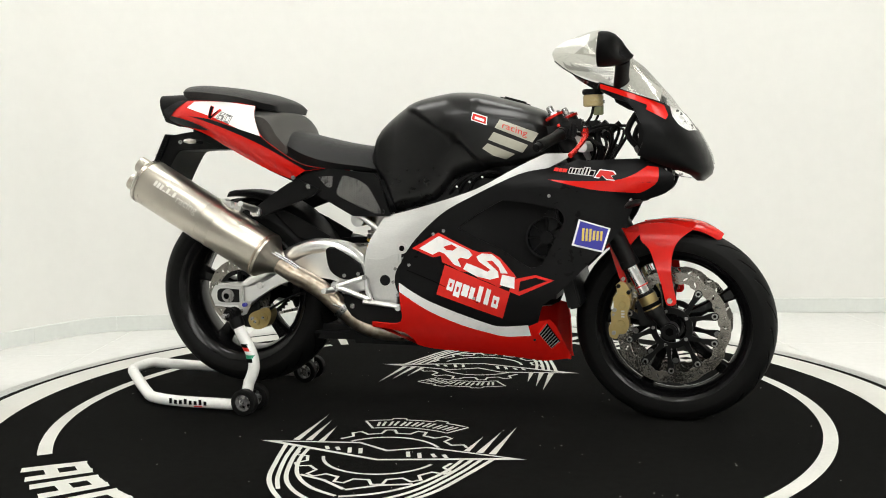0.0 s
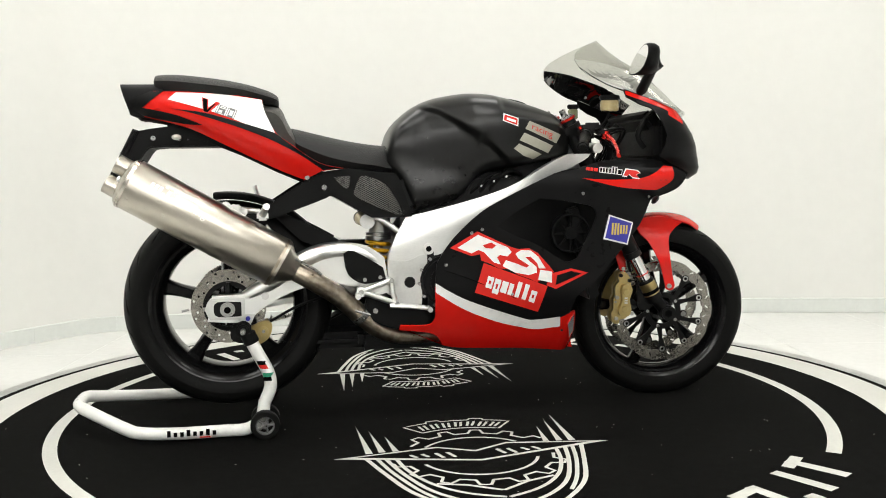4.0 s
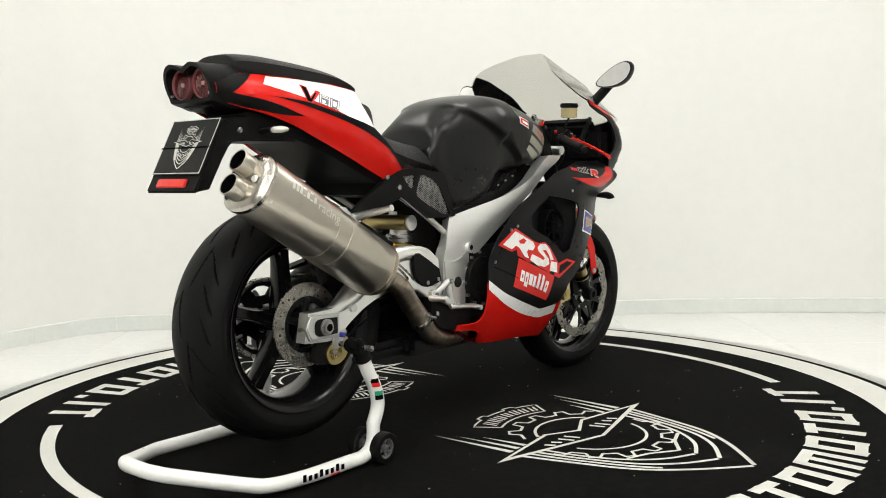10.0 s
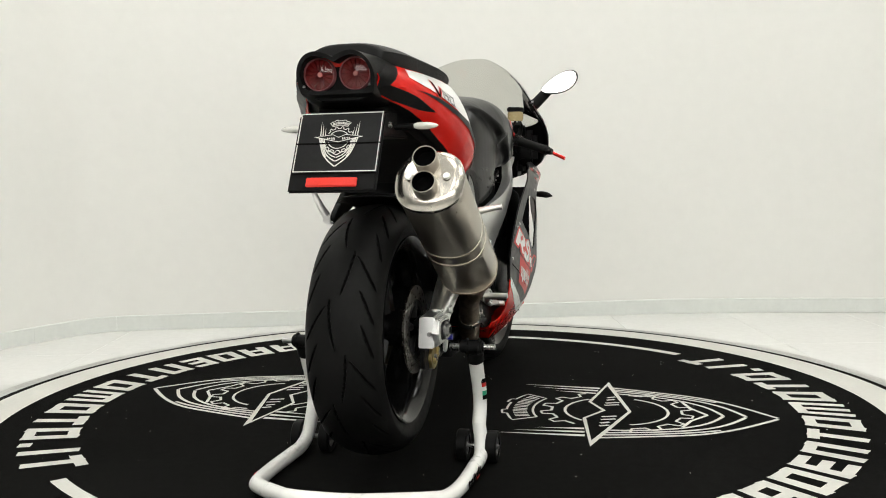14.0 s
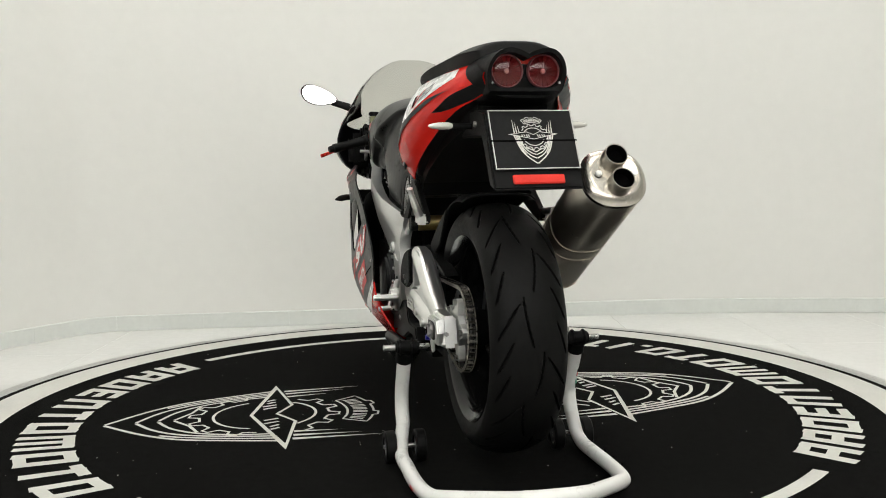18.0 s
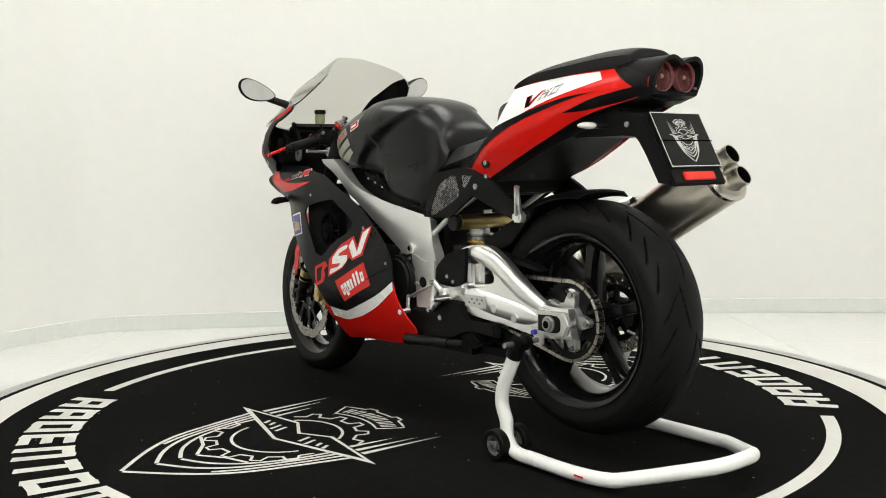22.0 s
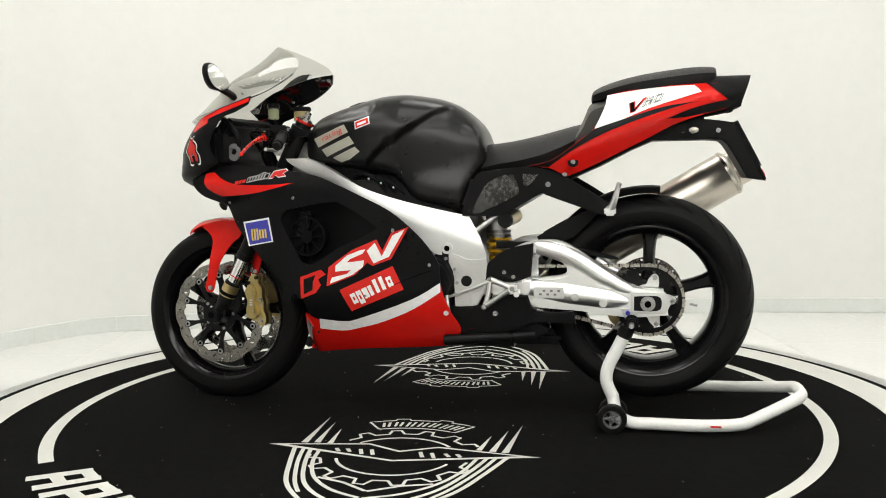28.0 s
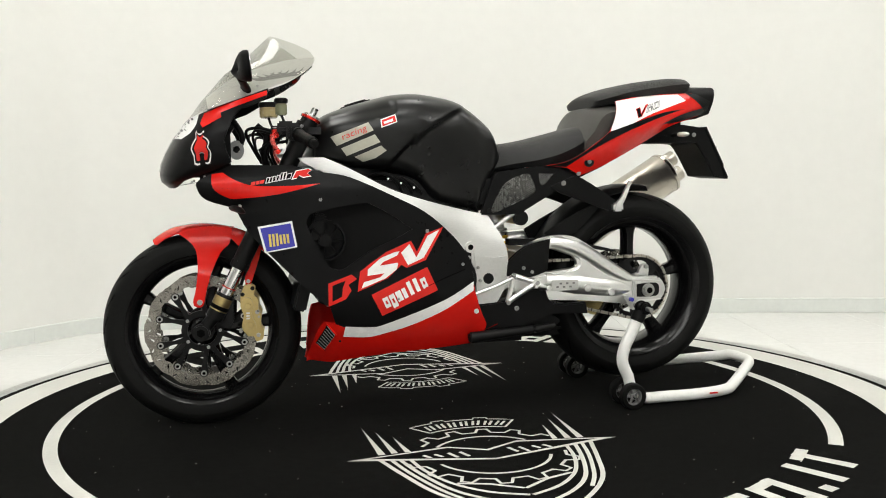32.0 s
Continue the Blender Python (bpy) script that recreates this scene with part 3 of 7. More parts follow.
def fair_w(x, z):
    """Half width of the fairing at a place on its side."""
    w = 0.246
    w -= 0.09 * max(0.0, (x - 1.10) / 0.30) ** 1.65 * (1 - 0.80 * step01(0.64, 0.75, z))
    w -= 0.012 * max(0.0, (0.95 - x) / 0.35) ** 2
    w -= 0.105 * max(0.0, (0.42 - z) / 0.22) ** 2
    w -= 0.035 * max(0.0, (z - 0.72) / 0.07) ** 2
    w -= 0.100 * max(0.0, (x - 1.032) / 0.066) ** 1.35 * step01(0.345, 0.322, z)
    return max(0.03, w)


TAIL_BOT = [(-0.257, 0.949), (-0.19, 0.930), (-0.087, 0.898), (0.016, 0.846), (0.154, 0.778), (0.237, 0.745), (0.30, 0.74)]


def tail_w(x, z):
    w = lerp([(-0.27, 0.092), (-0.20, 0.124), (-0.15, 0.146), (-0.05, 0.180), (0.05, 0.206), (0.12, 0.216), (0.20, 0.214), (0.30, 0.192), (0.36, 0.172)], x)
    zt, zb = lerp([(-0.265, 1.013), (0.1, 0.985), (0.36, 0.90)], x), lerp(TAIL_BOT, x)
    u = (z - zb) / max(0.02, zt - zb)
    return w * (1 - 0.20 * max(0.0, (u - 0.40) / 0.60) ** 2.0 - 0.20 * max(0.0, (0.40 - u) / 0.40) ** 1.7)


def tank_ring(x, n=240):
    """Cross-section of the tank at x."""
    zt = lerp([(p.x, p.y) for p in catmull([(0.492, 0.838), (0.500, 0.875), (0.517, 0.909), (0.563, 0.953), (0.628, 0.988), (0.718, 1.006), (0.773, 1.009), (0.836, 1.003), (0.899, 0.987), (0.972, 0.966), (1.035, 0.941), (1.062, 0.910), (1.071, 0.886)], 4)], x)
    zb = lerp([(0.49, 0.78), (0.524, 0.735), (0.570, 0.636), (0.700, 0.670), (0.728, 0.692), (0.750, 0.722), (0.770, 0.742), (0.802, 0.757), (0.866, 0.770), (0.93, 0.780), (1.075, 0.81)], x)
    w = lerp([(p.x, p.y) for p in catmull([(0.485, 0.105), (0.52, 0.135), (0.60, 0.168), (0.70, 0.191), (0.80, 0.199), (0.90, 0.197), (1.00, 0.172), (1.05, 0.142), (1.075, 0.108)], 4)], x)
    ring = []
    for i in range(n):
        a = 2 * math.pi * i / n
        s, c = math.sin(a), math.cos(a)
        z = (zt + zb) / 2 + (zt - zb) / 2 * math.copysign(abs(s) ** (0.66 if s > 0 else 0.45), s)
        y = w * math.copysign(abs(c) ** (0.66 if s > 0 else 0.28), c)
        u = (z - zb) / (zt - zb)
        # knee hollow between a slanting crease above and a flat crease below
        cz = lerp([(0.49, 1.03), (0.600, 0.970), (0.649, 0.950), (0.715, 0.909), (0.80, 0.852), (0.86, 0.792), (0.93, 0.72)], x)
        lz = lerp([(0.49, 0.822), (0.535, 0.804), (0.60, 0.783), (0.70, 0.761), (0.76, 0.750)], x)
        under = step01(-0.006, 0.019, cz - z)
        back = step01(0.500, 0.550, x)
        low = 0.85 * step01(0.018, -0.13, z - lz)
        y *= 1 - under * back * 0.145 * (1 - 0.55 * step01(0.78, 0.88, x)) * (1 - low)
        # shoulder crease of the top, and a step down to the narrower front
        y *= 1 - 0.035 * step01(0.66, 0.84, u) * step01(0.60, 0.68, x) * (1 - step01(0.82, 0.85, x))
        y *= 1 - 0.10 * step01(0.68, 0.84, u) * step01(0.825, 0.852, x)
        ring.append((x, y, z))
    return ring


def tank_y(x, z):
    """Half width of the tank near its shoulder, for stickers."""
    r = [p for p in tank_ring(x) if p[1] > 0]
    r.sort(key=lambda p: p[2])
    return lerp([(p[2], p[1]) for p in r], z)


# the steering is turned a little to the right
HEAD = Vector((1.075, 0, 0.90))
STEER = Matrix.Translation(HEAD) @ Matrix.Rotation(radians(-4.5), 4, Vector((-0.456, 0, 0.89))) @ Matrix.Translation(-HEAD)


# ---------- the motorcycle: wheels ----------
def tyre(c, radius, width, rim_r, grooves):
    """A road tyre with its tread cut in."""
    sec = []
    half = width / 2
    n = 132
    for i in range(n + 1):
        a = math.pi * (i / n)
        f = math.sin(a)
        sec.append((rim_r + (radius - rim_r) * (f ** 0.55), -half * math.cos(a)))
    # drawn in to the bead
    bead = width * 0.36
    k = n // 13
    prof = [(rim_r - 0.004, -bead), (rim_r + 0.004, -bead - 0.010)] + sec[k:-k] + [(rim_r + 0.004, bead + 0.010), (rim_r - 0.004, bead)]

    def cut(a, y, r):
        """Depth of the tread: a long groove by the centre line and three curved ones to each shoulder, eight times round."""
        if r < radius * 0.80:
            return 0.0
        v = y / half
        for s in (-1, 1):
            vv = v * s
            if vv < -0.02:
                continue
            ph = (a / (2 * math.pi) * grooves + (0.5 if s > 0 else 0)) % 1.0
            u = ph / 0.50
            if u < 1 and abs(vv - (0.22 - 0.20 * u * u)) < 0.024 * min(1.0, 6 * u, 6 * (1 - u)):
                return -0.004
            for k, lo in enumerate((0.30, 0.46, 0.56)):
                u = ((ph - k / 3 - 0.08) % 1.0) / 0.34
                if u < 1 and abs(vv - (lo + (0.84 - lo) * u ** 0.85)) < 0.028 * min(1.0, 4 * u, 8 * (1 - u)):
                    return -0.005
        return 0.0
    bm = lathe(prof, c, 800, closed=True, wobble=lambda a, j: cut(a, prof[j][1], prof[j][0]))
    # groove faces take the near-black material: shade painted into the tread
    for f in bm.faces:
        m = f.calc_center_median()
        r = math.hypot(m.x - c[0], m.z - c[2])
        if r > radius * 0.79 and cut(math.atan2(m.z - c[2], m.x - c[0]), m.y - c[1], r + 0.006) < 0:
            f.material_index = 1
    return bm


def rim_profile(r, half):
    return [(r + 0.010, -half - 0.006), (r + 0.010, -half + 0.004), (r - 0.006, -half + 0.012), (r - 0.018, -half + 0.034), (r - 0.022, 0.0),
            (r - 0.018, half - 0.034), (r - 0.006, half - 0.012), (r + 0.010, half - 0.004), (r + 0.010, half + 0.006), (r + 0.004, half + 0.004),
            (r - 0.014, half - 0.008), (r - 0.028, half - 0.030), (r - 0.032, 0.0), (r - 0.028, -half + 0.030), (r - 0.014, -half + 0.008), (r + 0.004, -half - 0.004)]


def spoke(c, ang, r0, r1, w0, w1, t0, t1):
    """One cast spoke, narrow at its waist."""
    d = Vector((math.cos(radians(ang)), 0, math.sin(radians(ang))))
    s = Vector((-d.z, 0, d.x))
    rings = []
    for i in range(7):
        f = i / 6
        r = r0 + (r1 - r0) * f
        w = (w0 + (w1 - w0) * f) * (1 - 0.25 * math.sin(math.pi * f)) + 0.02 * max(0, f - 0.8) * 5 * 0.5
        t = t0 + (t1 - t0) * f
        q = Vector(c) + d * r
        rings.append([q + s * (w * x) + Vector((0, t * y, 0)) for x, y in ((-0.5, -0.25), (-0.3, -0.5), (0.3, -0.5), (0.5, -0.25), (0.5, 0.25), (0.3, 0.5), (-0.3, 0.5), (-0.5, 0.25))])
    return loft(rings)


def front_disc(c, y, wheel, bolts_out):
    """A floating disc with a wavy rim, slots and a black carrier with its bobbins."""
    def wave(a, j):
        k = (a / (2 * math.pi) * 10) % 1.0
        return 0.0 if j in (2, 3) else -0.0055 * (1 if 0.40 < k < 0.60 else (0.5 if 0.3 < k < 0.7 else 0))

    def wave_in(a, j):
        k = (a / (2 * math.pi) * 10 + 0.5) % 1.0
        return (0.0055 if abs(k - 0.5) < 0.12 else 0.0)

    def both(a, j):
        return wave(a, j) if j < 2 else wave_in(a, j)
    cc = (c[0], y, c[2])
    def place(r, ang):
        return Vector((c[0] + r * math.cos(ang), c[2] + r * math.sin(ang)))
    ring = [place(0.170 + both(2 * math.pi * i / 160, 0), 2 * math.pi * i / 160) for i in range(160)]
    inner = [place(0.134 + both(2 * math.pi * i / 120, 2), 2 * math.pi * i / 120) for i in range(120)]
    slots = []
    for k in range(30):
        m = place(0.1525 + 0.006 * math.sin(k * 2.1), radians(12 * k + 3))
        u = Vector((math.cos(radians(12 * k + 3) + (0.7 if k % 2 else -0.7)), math.sin(radians(12 * k + 3) + (0.7 if k % 2 else -0.7))))
        v = Vector((-u.y, u.x))
        slots.append([m + u * (0.0082 * math.cos(b)) + v * (0.0027 * math.sin(b)) for b in [i * math.pi / 5 for i in range(10)]])
    d = part("brake_disc", slab(ring, y - 0.0025, y + 0.0025, [inner, *slots]), STEEL, wheel, "wavy steel brake disc with slots", smooth=30)
    part("disc_carrier", lathe([(0.062, -0.004), (0.062, 0.004), (0.044, 0.004), (0.044, -0.004)], cc, 40), ENGINE, d, "black disc carrier")
    for k in range(10):
        # forked arms: two from each of five roots, each ending in an eye for its bobbin
        a, root = radians(36 * k + 18), radians(72 * (k // 2) + 36)
        p, q = place(0.130, a), place(0.056, root + (a - root) * 0.45)
        u = (p - q).normalized()
        v = Vector((-u.y, u.x))
        eye = [p + Vector((math.cos(b), math.sin(b))) * 0.0125 for b in [math.atan2(v.y, v.x) - math.pi * i / 8 for i in range(9)]]
        part("carrier_arm", slab([q + v * 0.009, (p + q) / 2 + v * 0.0058, *eye, (p + q) / 2 - v * 0.0058, q - v * 0.009], y - 0.003, y + 0.003, bevel=0.0008), ENGINE, d)
        c3 = Vector((p.x, y, p.y))
        part("bobbin", rod(c3 + Vector((0, -0.0045, 0)), c3 + Vector((0, 0.0045, 0)), 0.0092, None, 16, 0.001), BOLT, d)
        part("bobbin_hole", rod(c3 + Vector((0, bolts_out * 0.0046, 0)), c3 + Vector((0, bolts_out * 0.0050, 0)), 0.0048, None, 12), HOLE, d)
    for k in range(5):
        a = radians(72 * k + 36)
        p = place(0.053, a)
        part("carrier_bolt", rod((p.x, y, p.y), (p.x, y + bolts_out * 0.007, p.y), 0.0055, None, 6), BOLT, d)
    return d


def wheels(bike):
    global XF
    XF = STEER
    c = (1.415, 0.0, 0.292)
    w = part("front_wheel", merge(lathe(rim_profile(0.227, 0.049), c, 96), rod((1.415, -0.05, 0.292), (1.415, 0.05, 0.292), 0.036, None, 32, 0.004)), BLACKRIM, bike, "black five-spoke front wheel")
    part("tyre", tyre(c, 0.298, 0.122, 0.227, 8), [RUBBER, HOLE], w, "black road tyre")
    for k in range(5):
        part("spoke", spoke(c, 31 + 72 * k, 0.03, 0.204, 0.050, 0.034, 0.052, 0.030), BLACKRIM, w)
    for s in (-1, 1):
        front_disc(c, s * 0.067, w, s)
    part("front_axle", merge(rod((1.415, -0.118, 0.292), (1.415, 0.118, 0.292), 0.0125, None, 20), ), BOLT, w)
    XF = Matrix()
    c = (0.0, 0.0, 0.367)
    w = part("rear_wheel", merge(lathe(rim_profile(0.227, 0.080), c, 96), rod((0, -0.07, 0.367), (0, 0.075, 0.367), 0.046, None, 32, 0.006)), BLACKRIM, bike, "black five-spoke rear wheel")
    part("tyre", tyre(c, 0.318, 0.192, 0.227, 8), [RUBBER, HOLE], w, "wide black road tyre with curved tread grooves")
    for k in range(5):
        part("spoke", spoke(c, 92 + 72 * k, 0.04, 0.204, 0.054, 0.044, 0.075, 0.044), BLACKRIM, w)
    # valve
    part("valve", rod((-0.150, 0.012, 0.34), (-0.128, 0.014, 0.345), 0.004), BOLT, w)
    # disc on the right
    ring = [Vector((0.112 * math.cos(a), 0.367 + 0.112 * math.sin(a))) for a in [2 * math.pi * i / 72 for i in range(72)]]
    inner = [Vector((0.076 * math.cos(a), 0.367 + 0.076 * math.sin(a))) for a in [2 * math.pi * i / 48 for i in range(48)]]
    drills = []
    for k in range(36):
        r, a = (0.083, 0.0935, 0.104)[k % 3], radians(10 * k)
        drills.append([Vector((r * math.cos(a) + 0.0039 * math.cos(b), 0.367 + r * math.sin(a) + 0.0039 * math.sin(b))) for b in [i * math.pi / 4 for i in range(8)]])
    d = part("brake_disc", slab(ring, -0.098, -0.093, [inner, *drills]), STEEL, w, "drilled steel rear brake disc")
    part("disc_carrier", merge(lathe([(0.079, -0.003), (0.079, 0.003), (0.062, 0.003), (0.062, -0.003)], (0, -0.094, 0.367), 48),
                               *[rod((0.03 * math.cos(a), -0.09, 0.367 + 0.03 * math.sin(a)), (0.072 * math.cos(a), -0.094, 0.367 + 0.072 * math.sin(a)), 0.010, 0.008, 10) for a in [2 * math.pi * i / 5 + 0.3 for i in range(5)]]), ENGINE, d, "black disc carrier")
    cal = part("rear_caliper", slab(outline([(0.128, 0.304), (0.112, 0.322), (0.082, 0.314), (0.052, 0.300), (0.044, 0.276), (0.058, 0.254), (0.086, 0.250), (0.116, 0.268)], 4), -0.124, -0.080, bevel=0.006), GOLD, bike, "gold rear brake caliper")
    for x, z in ((0.072, 0.276), (0.101, 0.290)):
        part("caliper_pot", rod((x, -0.122, z), (x, -0.131, z), 0.0155, 0.0135, 24, 0.003), GOLD, cal, "round piston housing")
        part("pot_plug", rod((x, -0.130, z), (x, -0.1325, z), 0.006, None, 6), BOLT, cal)
    part("bleed_nipple", rod((0.118, -0.110, 0.314), (0.128, -0.112, 0.334), 0.0035, None, 8), BOLT, cal)
    part("pad_clip", box((0.092, -0.100, 0.318), (0.030, 0.020, 0.006), 0.002, Matrix.Rotation(radians(-20), 4, "Y")), BOLT, cal)
    part("rear_brake_hose", tube([(0.122, -0.118, 0.318), (0.170, -0.124, 0.345), (0.230, -0.126, 0.372), (0.310, -0.124, 0.392)], 0.0042, 8, 5), PLASTIC, bike, "black rear brake hose")
    part("caliper_bracket", slab(outline([(0.040, 0.345, 1), (0.005, 0.300), (0.010, 0.262), (0.060, 0.255), (0.085, 0.290), (0.075, 0.340, 1)], 3), -0.116, -0.104, bevel=0.002), ENGINE, bike, "dark caliper bracket")
    part("caliper_bolt", rod((0.062, -0.127, 0.286), (0.062, -0.133, 0.286), 0.006, None, 8), BOLT, cal)
    # sprocket with cut-outs on the left
    n = 42
    teeth = []
    for i in range(n * 2):
        a = math.pi * i / n
        r = 0.109 if i % 2 else 0.101
        teeth.append(Vector((r * math.cos(a), 0.367 + r * math.sin(a))))
    cuts = []
    for k in range(5):
        a0 = 72 * k + 20
        cuts.append([Vector((r * math.cos(radians(a)), 0.367 + r * math.sin(radians(a)))) for r, a in
                     [(0.088, a0 - 22), (0.091, a0 - 8), (0.091, a0 + 8), (0.088, a0 + 22), (0.066, a0 + 16), (0.062, a0), (0.066, a0 - 16)]])
    sp = part("sprocket", slab(teeth, 0.088, 0.094, cuts), ENGINE, w, "dark rear sprocket")
    star = []
    for k in range(50):
        a = 2 * math.pi * k / 50
        star.append(Vector(((0.050 + 0.034 * max(0, math.cos(5 * a)) ** 0.7) * math.cos(a + 0.6), 0.367 + (0.050 + 0.034 * max(0, math.cos(5 * a)) ** 0.7) * math.sin(a + 0.6))))
    part("sprocket_carrier", slab(star, 0.094, 0.112, bevel=0.002), CAST, sp, "silver sprocket carrier")
    for k in range(5):
        a = 2 * math.pi * k / 5 - 0.6 + 1.2
        p = (0.074 * math.cos(a), 0.367 + 0.074 * math.sin(a))
        part("bolt", rod((p[0], 0.110, p[1]), (p[0], 0.120, p[1]), 0.008, None, 6), BOLT, sp)


def chain(bike):
    """The drive chain: link after link round both sprockets."""
    c0, r0, c1, r1 = Vector((0.0, 0.367)), 0.106, Vector((0.520, 0.425)), 0.040
    d = (c1 - c0)
    base = math.atan2(d.y, d.x)
    off = math.acos((r0 - r1) / d.length)
    path = []
    for i in range(40):
        a = base + off + (2 * math.pi - 2 * off) * i / 39
        path.append(c0 + Vector((math.cos(a), math.sin(a))) * r0)
    for i in range(10):
        a = base - off + 2 * off * i / 9
        path.append(c1 + Vector((math.cos(a), math.sin(a))) * r1)
    path.append(path[0])
    run, pitch = [], 0.01588
    left = 0.0
    for a, b in zip(path, path[1:]):
        seg = (b - a).length
        while left <= seg:
            run.append((a + (b - a) * (left / seg), math.atan2((b - a).y, (b - a).x)))
            left += pitch
        left -= seg
    root = part("drive_chain", lathe([(0.004, 0.081), (0.004, 0.105), (0.001, 0.105), (0.001, 0.081)], (run[0][0].x, 0, run[0][0].y), 8), CHAINM, bike, "oily steel drive chain")
    fig = []
    for k in range(20):
        a = 2 * math.pi * k / 20
        fig.append(Vector((0.0079 * (1 if math.cos(a) > 0 else -1) * (0.45 if abs(math.cos(a)) < 0.2 else 1) + 0.0062 * math.cos(a), 0.0066 * math.sin(a) * (0.62 if abs(math.cos(a)) < 0.35 else 1))))
    for wide in (0, 1):
        y0, y1 = (0.0815, 0.1045) if wide else (0.0845, 0.1015)
        keep = OFF.copy()
        m = None
        for k, (p, a) in enumerate(run):
            if k % 2 != wide:
                continue
            if m is None:
                bm = merge(slab(fig, y0, y0 + 0.002), slab(fig, y1 - 0.002, y1),
                           rod((-0.0079, y0, 0), (-0.0079, y1, 0), 0.0045, None, 8), rod((0.0079, y0, 0), (0.0079, y1, 0), 0.0045, None, 8))
                me = bpy.data.meshes.new("chain_link")
                bm.to_mesh(me)
                bm.free()
                me.materials.append(CHAINM if wide else CHAIND)
                m = me
            o = new("chain_link", m)
            o.parent = root
            q = path_mid(run, k)
            o.matrix_local = Matrix.Translation(Vector((q.x, 0, q.y)) + keep) @ Matrix.Rotation(-a, 4, "Y")


def path_mid(run, k):
    return run[k][0]


# ---------- the motorcycle: chassis and engine ----------
def chassis(bike):
    spar = outline([(0.500, 0.560, 1), (0.540, 0.628, 1), (0.600, 0.640), (0.711, 0.668), (0.814, 0.699), (0.882, 0.727), (0.985, 0.782), (1.050, 0.812, 1), (1.125, 0.812, 1),
                    (1.100, 0.790), (0.985, 0.735), (0.848, 0.660), (0.745, 0.590), (0.672, 0.535), (0.640, 0.512), (0.612, 0.504), (0.593, 0.470), (0.585, 0.420), (0.582, 0.348, 1), (0.518, 0.346, 1), (0.486, 0.41), (0.480, 0.498)], 4)

    def spar_mid(x):
        return 0.585 + (x - 0.6) * 0.42

    def soft(v):
        """A rounded crease: nothing below zero, a straight rise above."""
        return 0.012 * math.log(1 + math.exp(max(-30.0, min(30.0, v / 0.012))))

    def spar_w(x, z):
        up = step01(0.46, 0.60, z)
        return 0.172 + 0.026 * step01(0.58, 0.80, x) - 0.030 * step01(0.88, 1.08, x) - 0.008 * step01(0.55, 0.40, z) - (0.42 - 0.34 * step01(0.78, 0.96, x)) * up * soft(z - spar_mid(x)) - 0.12 * up * soft(spar_mid(x) - z)

    def one(s):
        p = part("frame_spar", panel(spar, spar_w, s, thick=0.035, step=0.010), ALU, bike, "brushed aluminium twin-spar frame side")
        # raised lower plate round the swingarm pivot
        part("pivot_plate", panel(outline([(0.482, 0.498, 1), (0.520, 0.494), (0.547, 0.497), (0.572, 0.508), (0.592, 0.512, 1), (0.586, 0.45), (0.580, 0.350, 1), (0.520, 0.350, 1), (0.492, 0.41)], 4), spar_w, s, thick=0.006, step=0.03, lift=0.004), CAST, p, "silver cast pivot plate")
        part("pivot_bolt", merge(rod((0.545, s * 0.150, 0.428), (0.545, s * 0.172, 0.428), 0.017, None, 24, 0.002)), ENGINE, p, "dark pivot bolt")
        part("pivot_surround", slab(outline([(0.519, 0.455, 1), (0.571, 0.455, 1), (0.571, 0.401, 1), (0.519, 0.401, 1)], 1), s * 0.160, s * 0.1695, [[Vector((0.545 + 0.019 * math.cos(a), 0.428 + 0.019 * math.sin(a))) for a in [i * math.pi / 8 for i in range(16)]]]), CAST, p)
        part("engine_bolt", merge(lathe([(0.017, -0.008), (0.017, 0.008), (0.009, 0.008), (0.009, -0.008)], (0.604, s * 0.170, 0.529), 24)), ALU, p)
        part("engine_bolt", rod((0.604, s * 0.16, 0.529), (0.604, s * 0.176, 0.529), 0.0095, None, 16), HOLE, p)
        return p
    mirrored(one)
    part("steering_head", rod((1.075, 0, 0.90), (1.150, 0, 0.70), 0.050, None, 24, 0.006), ALU, bike)
    # swingarm: main beam, arched brace, axle blocks
    for s in (-1, 1):
        y0, y1 = s * 0.118, s * 0.158
        if s > 0:
            lp = outline([(0.470, 0.480, 1), (0.420, 0.520), (0.350, 0.549), (0.269, 0.553), (0.215, 0.530), (0.140, 0.478), (0.070, 0.428), (0.030, 0.410), (-0.045, 0.408, 1), (-0.060, 0.330, 1), (0.060, 0.322), (0.20, 0.338), (0.33, 0.347), (0.43, 0.365), (0.485, 0.40, 1)], 4)
            hl = [outline([(0.365, 0.515, 1), (0.320, 0.512), (0.273, 0.496), (0.242, 0.474), (0.246, 0.450), (0.300, 0.441), (0.365, 0.434, 1)], 4)]
        else:
            lp = outline([(0.470, 0.505, 1), (0.420, 0.540), (0.350, 0.552), (0.269, 0.545), (0.190, 0.510), (0.115, 0.462), (0.060, 0.415), (0.02, 0.408), (-0.045, 0.406, 1), (-0.060, 0.330, 1), (0.045, 0.326), (0.10, 0.362), (0.17, 0.402), (0.26, 0.428), (0.36, 0.425), (0.43, 0.39), (0.485, 0.40, 1)], 4)
            hl = []
        sw = part("swingarm_side", slab(lp, y0, y1, hl, bevel=0.017), POLISH, bike, "polished aluminium swingarm")
        guard = [(0.345, 0.521, 1), (0.376, 0.529), (0.464, 0.476, 1), (0.473, 0.440, 1), (0.408, 0.427), (0.358, 0.457)] if s < 0 else [(0.484, 0.478, 1), (0.425, 0.524), (0.338, 0.545, 1), (0.346, 0.445, 1), (0.402, 0.426), (0.488, 0.432, 1)]
